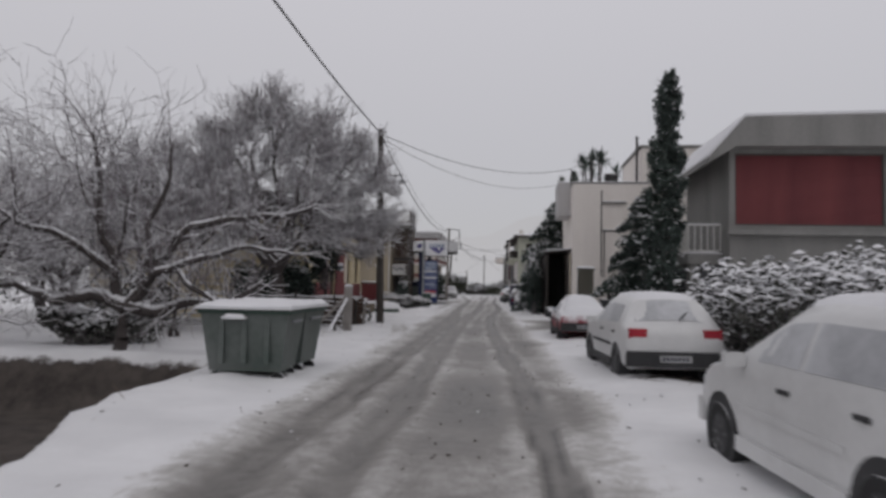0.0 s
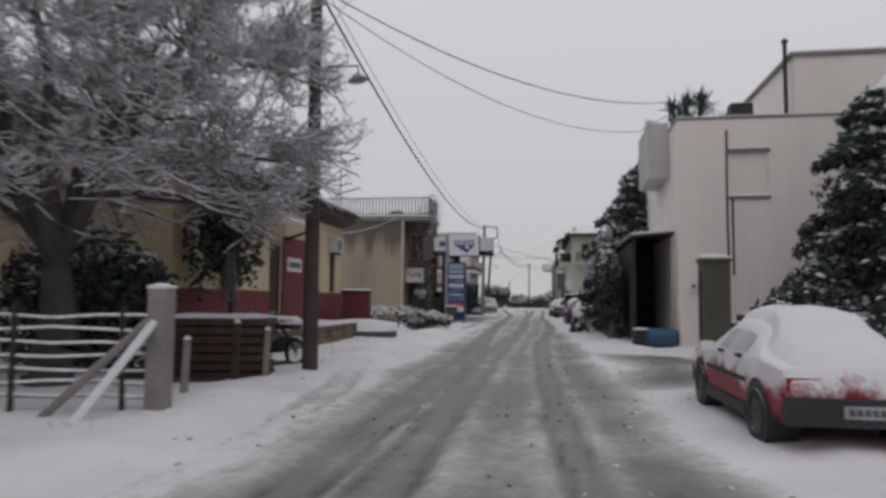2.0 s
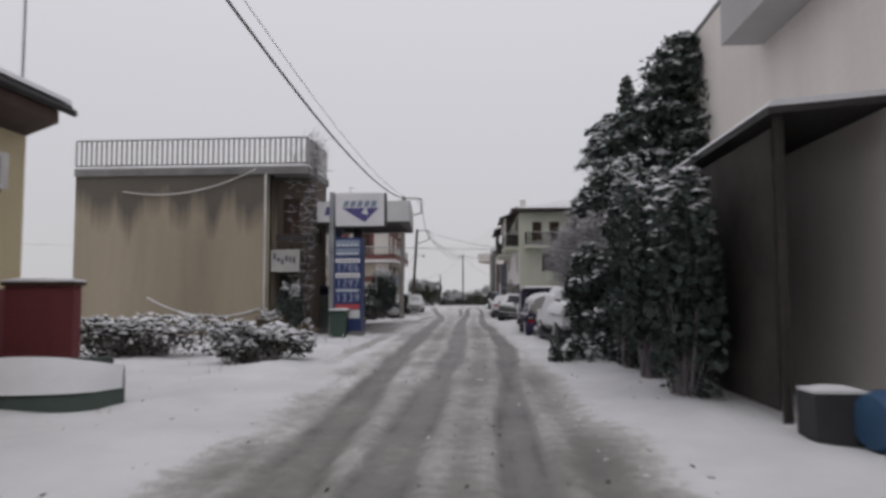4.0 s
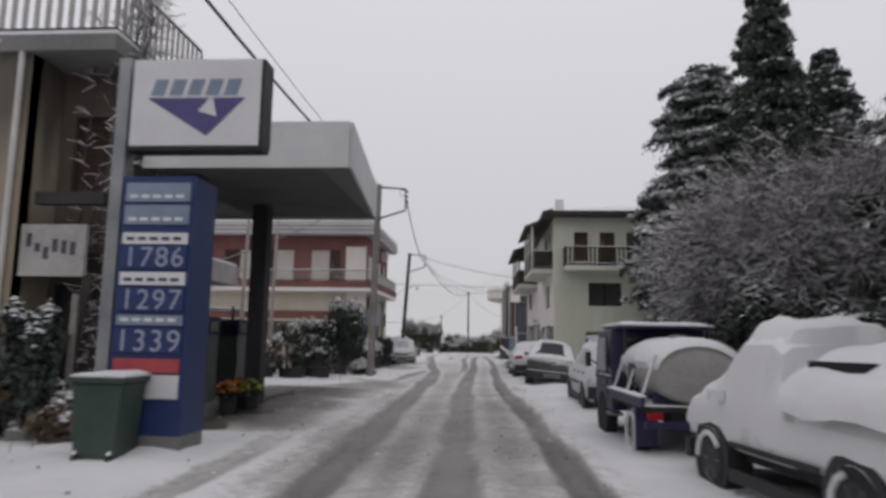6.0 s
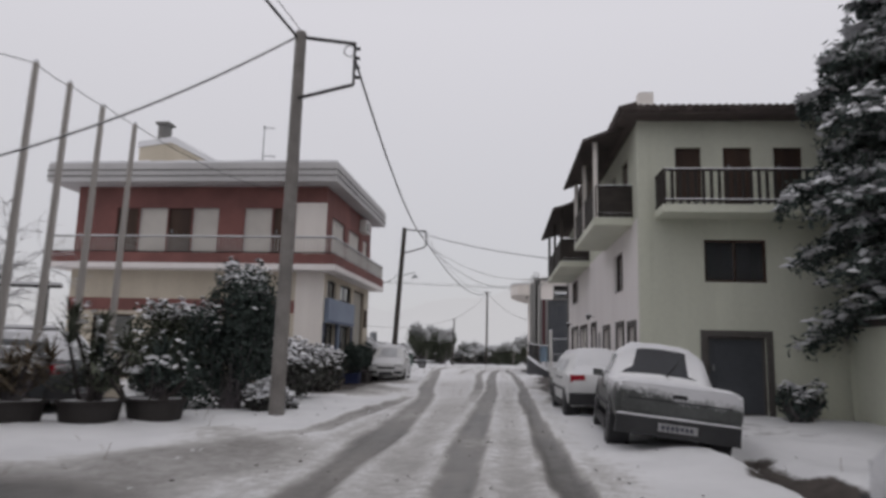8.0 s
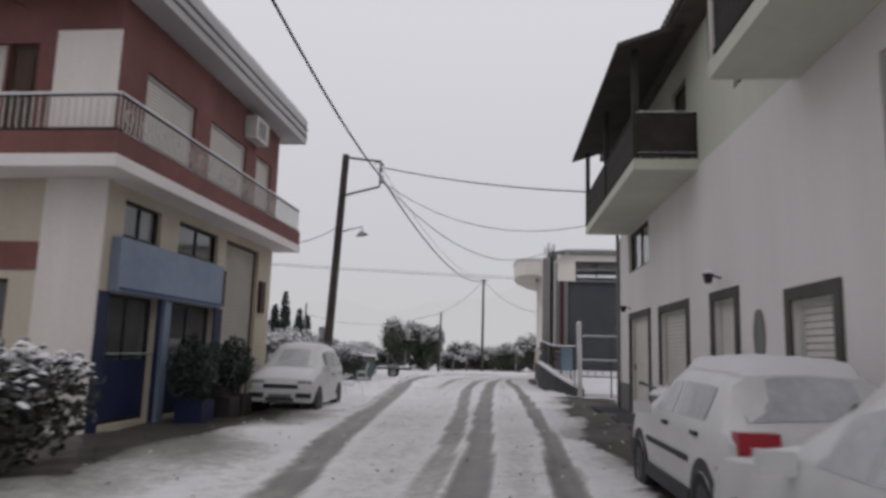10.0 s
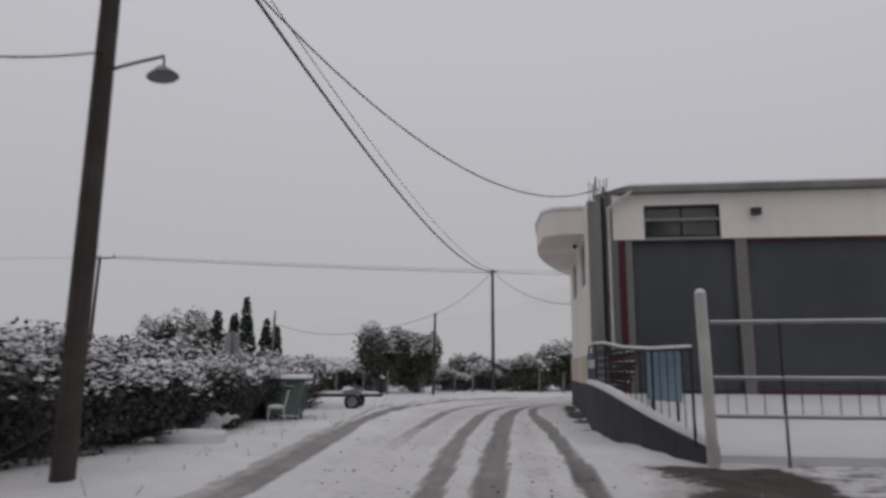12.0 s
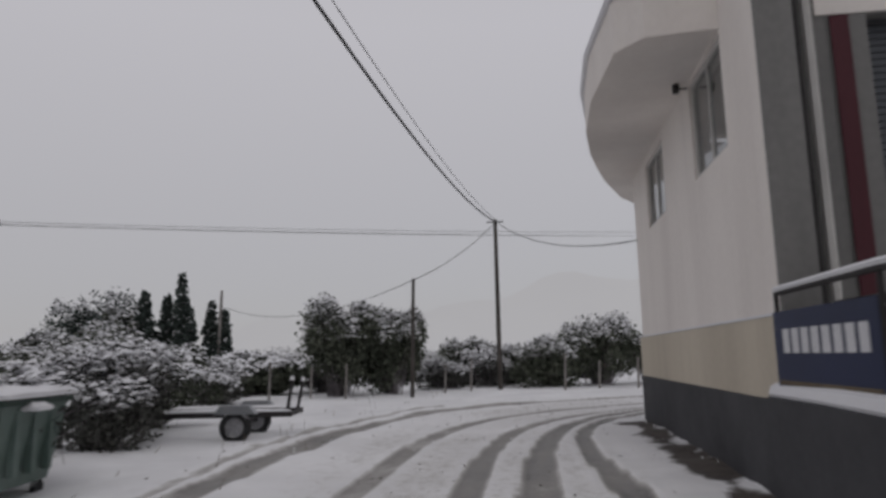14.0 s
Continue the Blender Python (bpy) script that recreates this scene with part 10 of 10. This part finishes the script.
# dark growth round the filling station shop
conifer(-12.6, 67.4, 130, 7.4, 1.8, M_LEAFDK, "dark conifer behind a filling station shop", 26000, 0.08, droop=-0.2, power=0.4, snow=0.04, base=0.02, snow_size=0.1)
conifer(-14.2, 66.8, 131, 8.2, 2.1, M_LEAFDK, "dark conifer behind a filling station shop", 24000, 0.08, droop=-0.2, power=0.4, snow=0.04, base=0.02, snow_size=0.1)
conifer(-11.0, 67.2, 134, 8.2, 1.6, M_LEAFDK, "dense dark conifer behind a filling station shop", 40000, 0.075, droop=-0.2, power=0.3, snow=0.03, base=0.42, snow_size=0.1)
bush(-6.65, 55.35, 135, 0.5, 0.4, 2.0, M_LEAFDK, 2600, 0.08, 0.06, "dark withered shrub before a doorway", lobes=9, twigs=160)
bush(-7.3, 55.2, 136, 0.6, 0.4, 0.9, M_GRASSDRY, 1200, 0.09, 0.08, "heap of withered stalks before a doorway", twigs=200)
bush(-5.95, 55.1, 137, 0.4, 0.35, 0.6, M_GRASSDRY, 900, 0.09, 0.08, "heap of withered stalks beside a price sign", twigs=160)
bush(-7.5, 61.2, 132, 0.55, 1.2, 2.3, M_LEAFDK, 4200, 0.09, 0.0, "dark evergreen shrub under a canopy", lobes=9)
bush(-7.5, 64.0, 133, 0.6, 1.1, 1.9, M_LEAFDK, 3600, 0.09, 0.02, "dark evergreen shrub beside a shop", lobes=9)

# the garden before the red and white house
def yucca(x, y, z, seed, tall, heads, mat_, label, low=0.35, spread=0.28, blade=1.0, group="potted yuccas"):
    """A clump of bare stems, each with a burst of long stiff blades."""
    rng = np.random.default_rng(seed)
    t = thing("yucca", x, y, z, label=label, category="plant", group=group)
    V, F, n_, S = [], [], 0, []
    for _ in range(heads):
        p = np.array([rng.normal(0, 0.12), rng.normal(0, 0.12), 0.0])
        q = p + np.array([rng.normal(0, spread), rng.normal(0, spread), tall * rng.uniform(low, 1.0)])
        S.append((*p, *q, 0.035 * blade, 0.028 * blade, 0))
        for _ in range(34):
            a, e = rng.uniform(0, 6.28), rng.uniform(-0.35, 1.4)
            d = np.array([math.cos(a) * math.cos(e), math.sin(a) * math.cos(e), math.sin(e)])
            w = np.array([-math.sin(a), math.cos(a), 0]) * 0.024 * blade
            ln = rng.uniform(0.35, 0.62) * blade
            m, tip = q + d * ln * 0.55, q + d * ln + np.array([0, 0, -0.10 * math.cos(e)])
            V += [q - w * 0.6, q + w * 0.6, m + w, tip, m - w]
            F += [(n_, n_ + 1, n_ + 2), (n_, n_ + 2, n_ + 4), (n_ + 4, n_ + 2, n_ + 3)]
            n_ += 5
    tagged(np_part("foliage", V, F, mat_, t), kind="stuff")
    S = np.array(S)
    for v in S:
        part("stem", rod(B(), Vector([float(c) for c in v[:3]]), Vector([float(c) for c in v[3:6]]), float(v[6]), float(v[7]), 7), M_BARK, t)
    c = np.concatenate([S[:, 3:6] + rng.normal(0, 0.14, (len(S), 3)) + [0, 0, 0.16] for _ in range(7)])
    V, F = flakes(rng, c, 0.07)
    tagged(np_part("snow", V, F, M_SNOW, t), kind="stuff")


yucca(6.95, 46.75, -0.05, 49, 9.9, 9, M_LEAFDK, "tall yucca with spiky heads behind a flat-roofed house", low=0.9, spread=0.75, blade=1.75, group="")
for k, (x, y, tall, heads, lf) in enumerate(((-7.3, 70.4, 1.35, 7, M_LEAFOL), (-6.6, 71.2, 0.9, 5, M_LEAFDK), (-8.3, 69.9, 0.8, 6, M_GRASSDRY))):
    t = thing("plant_tub", x, y, -0.02, label="round dark plant tub standing in snow", category="tub", group="plant tubs")
    part("tub", rod(B(), (0, 0, 0), (0, 0, 0.42), 0.42, 0.5, 18), M_TERRA, t)
    part("rim", path_rod(B(), [(0.5 * math.cos(a), 0.5 * math.sin(a), 0.42) for a in (2 * math.pi * i / 20 for i in range(21))], 0.03, 6), M_TERRA, t)
    part("soil", rod(B(), (0, 0, 0.40), (0, 0, 0.425), 0.46, n=18), M_SNOW, t)
    yucca(x, y, 0.38, 50 + k, tall, heads, lf, "potted yucca with long stiff leaves and a little snow")
    bush(x, y, 150 + k, 0.5, 0.5, 0.7, lf, 700, 0.05, 0.08, "low leafy plants in a tub", z=0.36, twigs=30)
bush(-6.3, 73.6, 53, 1.0, 1.0, 3.0, M_LEAFDK, 16000, 0.055, 0.03, "tall dark evergreen bush before a house", twigs=120)
bush(-7.6, 73.9, 54, 1.1, 1.0, 2.2, M_LEAFOL, 10000, 0.055, 0.05, "dark evergreen bush before a house")
bush(-5.35, 73.2, 55, 0.6, 0.5, 0.7, M_LEAFHEDGE, 1400, 0.07, 0.5, "low snow-covered shrub at a road edge")
bush(-6.0, 76.5, 56, 0.9, 1.6, 1.6, M_LEAFHEDGE, 3000, 0.07, 0.2, "dull hedge between a house and a road")
bush(-6.3, 80.3, 57, 0.8, 1.8, 1.5, M_LEAFHEDGE, 3000, 0.07, 0.2, "dull hedge between a house and a road")
bush(-11.8, 70.6, 58, 1.7, 1.0, 1.5, M_LEAFHEDGE, 3400, 0.07, 0.35, "snowy bare thicket in a garden")
bush(-10.2, 69.6, 59, 1.0, 0.8, 1.2, M_LEAFDK, 2000, 0.08, 0.15, "dark shrub beside a filling station")
bush(-13.6, 75.0, 60, 2.4, 1.4, 1.7, M_LEAFHEDGE, 4200, 0.07, 0.35, "snowy bare thicket in a garden")
bush(-10.0, 77.5, 61, 1.6, 1.2, 2.0, M_LEAFHEDGE, 3600, 0.08, 0.3, "snowy thicket before a house")
bare_tree(-12.8, 72.0, 62, 1.2, 1.7, 0.09, (5, 5, 5), (0.9, 0.9, 0.9), (0.02, 0.04, 0.0), "small bare garden tree with snowy twigs", split=1)
bare_tree(-15.5, 77.0, 63, 1.5, 2.2, 0.12, (6, 5, 5, 4), (0.9, 0.9, 0.9, 0.9), (0.02, 0.04, 0.0, 0.0), "bare garden tree with snowy twigs", split=2)
bare_tree(-17.5, 68.5, 64, 1.6, 2.2, 0.12, (6, 5, 5, 4), (0.9, 0.9, 0.9, 0.9), (0.02, 0.04, 0.0, 0.0), "bare garden tree with snowy twigs", split=2)
for k, (x, y) in enumerate(((-6.6, 85.9), (-6.5, 86.9), (-6.6, 87.8))):
    t = thing("plant_tub", x, y, -0.02, label="dark square plant tub before a shop", category="tub", group="plant tubs")
    part("tub", box(B(), -0.26, -0.26, 0, 0.26, 0.26, 0.45), M_TERRA if k else M_NAVY, t, bevel=0.02)
    bush(x, y, 70 + k, 0.5, 0.5, 1.3 - 0.2 * k, M_LEAFDK, 4200, 0.05, 0.0, "dark potted evergreen before a shop", z=0.4, twigs=40)

# the last stretch: hedge, olive trees, cypresses
for k in range(7):
    y = 95.6 + k * 1.75
    bush(-8.7 - 0.12 * (k % 2), y, 80 + k, 1.35, 1.25, 1.85 - 0.07 * k, M_LEAFHEDGE, 11000, 0.05, 0.14, "dense hedge with snow lying on top", name="hedge", group="roadside hedge", twigs=160, lobes=10, snow_size=0.085)
for k in range(5):
    bush(-11.5, 96.5 + k * 2.6, 90 + k, 1.8, 1.7, 2.2, M_LEAFHEDGE, 3600, 0.08, 0.35, "snowy thicket behind a hedge", lobes=9)
bush(-9.3, 110.2, 96, 1.3, 1.4, 1.75, M_LEAFHEDGE, 9000, 0.05, 0.24, "rounded snow-laden bush behind a waste container", lobes=10)
bush(-10.6, 113.4, 97, 1.7, 1.4, 1.9, M_LEAFOL, 4200, 0.07, 0.25, "rounded olive bush dusted with snow")
bush(-13.0, 116.0, 98, 2.0, 1.6, 2.2, M_LEAFOL, 4200, 0.08, 0.25, "rounded olive bush dusted with snow")
bush(-16.5, 121.0, 99, 2.4, 2.0, 2.6, M_LEAFOL, 4200, 0.09, 0.25, "rounded olive bush dusted with snow")


def olive(x, y, seed, rx, h, label="rounded olive tree dusted with snow", count=7000):
    b = bush(x, y, seed, rx, rx * 0.9, h, M_LEAFOL, count, 0.10, 0.17, label, name="olive_tree", twigs=140, lobes=12, group="olive trees", snow_size=0.13)
    part("trunk", rod(B(), (0, 0, 0), (0.1, 0, h * 0.55), 0.16, 0.09, 8), M_BARK, b)


olive(-9.4, 125.2, 101, 1.75, 3.7, count=10000)
olive(-7.5, 126.2, 102, 1.35, 3.5, count=8000)
olive(-1.2, 131.0, 103, 1.6, 2.5)
olive(1.2, 131.6, 104, 2.2, 3.2)
olive(4.0, 133.0, 105, 2.2, 2.6)
olive(-5.0, 133.5, 106, 1.5, 2.2)
olive(-3.0, 134.5, 107, 1.4, 2.0)
olive(7.5, 134.5, 108, 2.4, 2.9)
olive(11.0, 136.5, 109, 2.6, 3.2)
for k, (x, y, h, r) in enumerate(((-22.9, 138.0, 6.9, 0.75), (-22.3, 140.8, 5.4, 0.75), (-24.0, 138.4, 5.6, 0.75), (-25.0, 137.6, 5.8, 0.85), (-21.6, 141.2, 4.8, 0.7), (-23.4, 140.0, 5.0, 0.75))):
    conifer(x, y, 110 + k, h, r, M_LEAFDK, "slender dark cypress in the distance", 5200, 0.11, droop=0.9, power=0.7, snow=0.03, base=0.02, name="cypress")
for k, (x, y, r, h) in enumerate(((-26.6, 136.4, 1.5, 5.0), (-30.5, 136, 2.0, 3.6), (-29, 134, 3.0, 2.6), (-24, 132, 2.8, 2.4), (-19, 129, 2.5, 2.2), (-15.5, 131, 2.2, 2.0), (-38, 138, 3.2, 4.2), (-13.0, 126.5, 1.8, 1.5), (-43, 134, 3.2, 4.6))):
    bush(x, y, 120 + k, r, r, h, M_LEAFOL, 3000, 0.2, 0.2, "distant rounded bush dusted with snow", lobes=8, snow_size=0.2, group="distant bushes")
for k, (x, y, r, h) in enumerate(((-12.5, 121.5, 1.5, 1.3), (-11.0, 128.5, 1.6, 1.6), (-5.6, 129.5, 1.3, 1.5), (-3.9, 131.5, 1.3, 1.7), (-15.5, 137.0, 2.6, 2.0), (-18.0, 142.0, 2.6, 2.2), (-9.5, 140.0, 2.4, 2.2))):
    bush(x, y, 160 + k, r, r * 0.9, h, M_LEAFHEDGE, 3200, 0.08, 0.3, "low snowy scrub at a field edge", lobes=8, snow_size=0.11, group="field scrub")
for k, (x, y, h, r) in enumerate(((-28.0, 138.5, 6.0, 2.3), (-30.5, 139.5, 5.2, 2.0))):
    bush(x, y, 170 + k, r, r, h, M_LEAFDK, 5200, 0.13, 0.08, "dark rounded pine in the distance", lobes=10, snow_size=0.16, group="distant pines")
for k, (x, h) in enumerate(((-11.3, 1.5), (-10.0, 1.3), (-8.7, 1.4), (-5.4, 1.3), (-4.4, 1.5), (-0.6, 1.6), (0.8, 1.3), (2.4, 1.4))):
    p = thing("fence_post", x, 122.9 + 0.9 * abs(math.sin(k)) + (3.6 if x > -7 else 0) + (1.2 if x > 0 else 0), -0.1, label="thin pale fence post at a field edge", category="post", group="field fence posts")
    part("post", rod(B(), (0, 0, 0), (0.05, 0, h), 0.05, 0.04, 6), M_PALEPOLE, p)


# dead stalks and clods that poke out of the snow along the road edges
def stalks():
    rng = np.random.default_rng(77)
    k = 420
    y = rng.uniform(2, 128, k)
    line = dense(CENTRE)
    cx = np.interp(y, line[:230, 1], line[:230, 0])
    x = cx + rng.choice([-1, 1], k, p=[0.6, 0.4]) * (3.4 + rng.gamma(1.6, 0.9, k))
    keep = (x > -12) & (x < 6.8) & ~((y > 70) & (x > 1.6)) & ~((y > 83) & (y < 92) & (x < -4.8)) & ~((y > 56) & (y < 64) & (x < -2.4))
    x, y = x[keep], y[keep]
    z = np.array([ground_z(a, b) for a, b in zip(x, y)])
    P = np.stack([x, y, z - 0.03], 1)
    Q = P + np.stack([rng.normal(0, 0.06, len(x)), rng.normal(0, 0.06, len(x)), rng.uniform(0.06, 0.26, len(x))], 1)
    V, F = tubes(P, Q, np.full(len(x), 0.006), np.full(len(x), 0.003), 3)
    tagged(np_part("dry_stalks", V, F, M_GRASSDRY), "dry stalks poking out of roadside snow", "stalks", "", "stuff")
    k = 1700
    y = rng.uniform(1, 122, k)
    cx = np.interp(y, line[:230, 1], line[:230, 0])
    x = cx + rng.normal(0, 2.6, k)
    z = np.array([ground_z(a, b) for a, b in zip(x, y)])
    c = np.stack([x, y, z + 0.004], 1)
    V, F = flakes(rng, c, 0.028)
    tagged(np_part("slush_clods", V, F, M_SOIL), "small dark clods and grit on the slush", "clods", "", "stuff")
    k = 700
    y = rng.uniform(1, 124, k)
    cx = np.interp(y, line[:230, 1], line[:230, 0])
    x = cx + rng.choice([-1, 1], k) * rng.normal(2.6, 0.9, k)
    z = np.array([ground_z(a, b) for a, b in zip(x, y)])
    V, F = flakes(rng, np.stack([x, y, z + 0.002], 1), 0.035)
    tagged(np_part("snow_clods", V, F, M_SNOW), "loose lumps of snow thrown up by wheels", "clods", "", "stuff")


stalks()
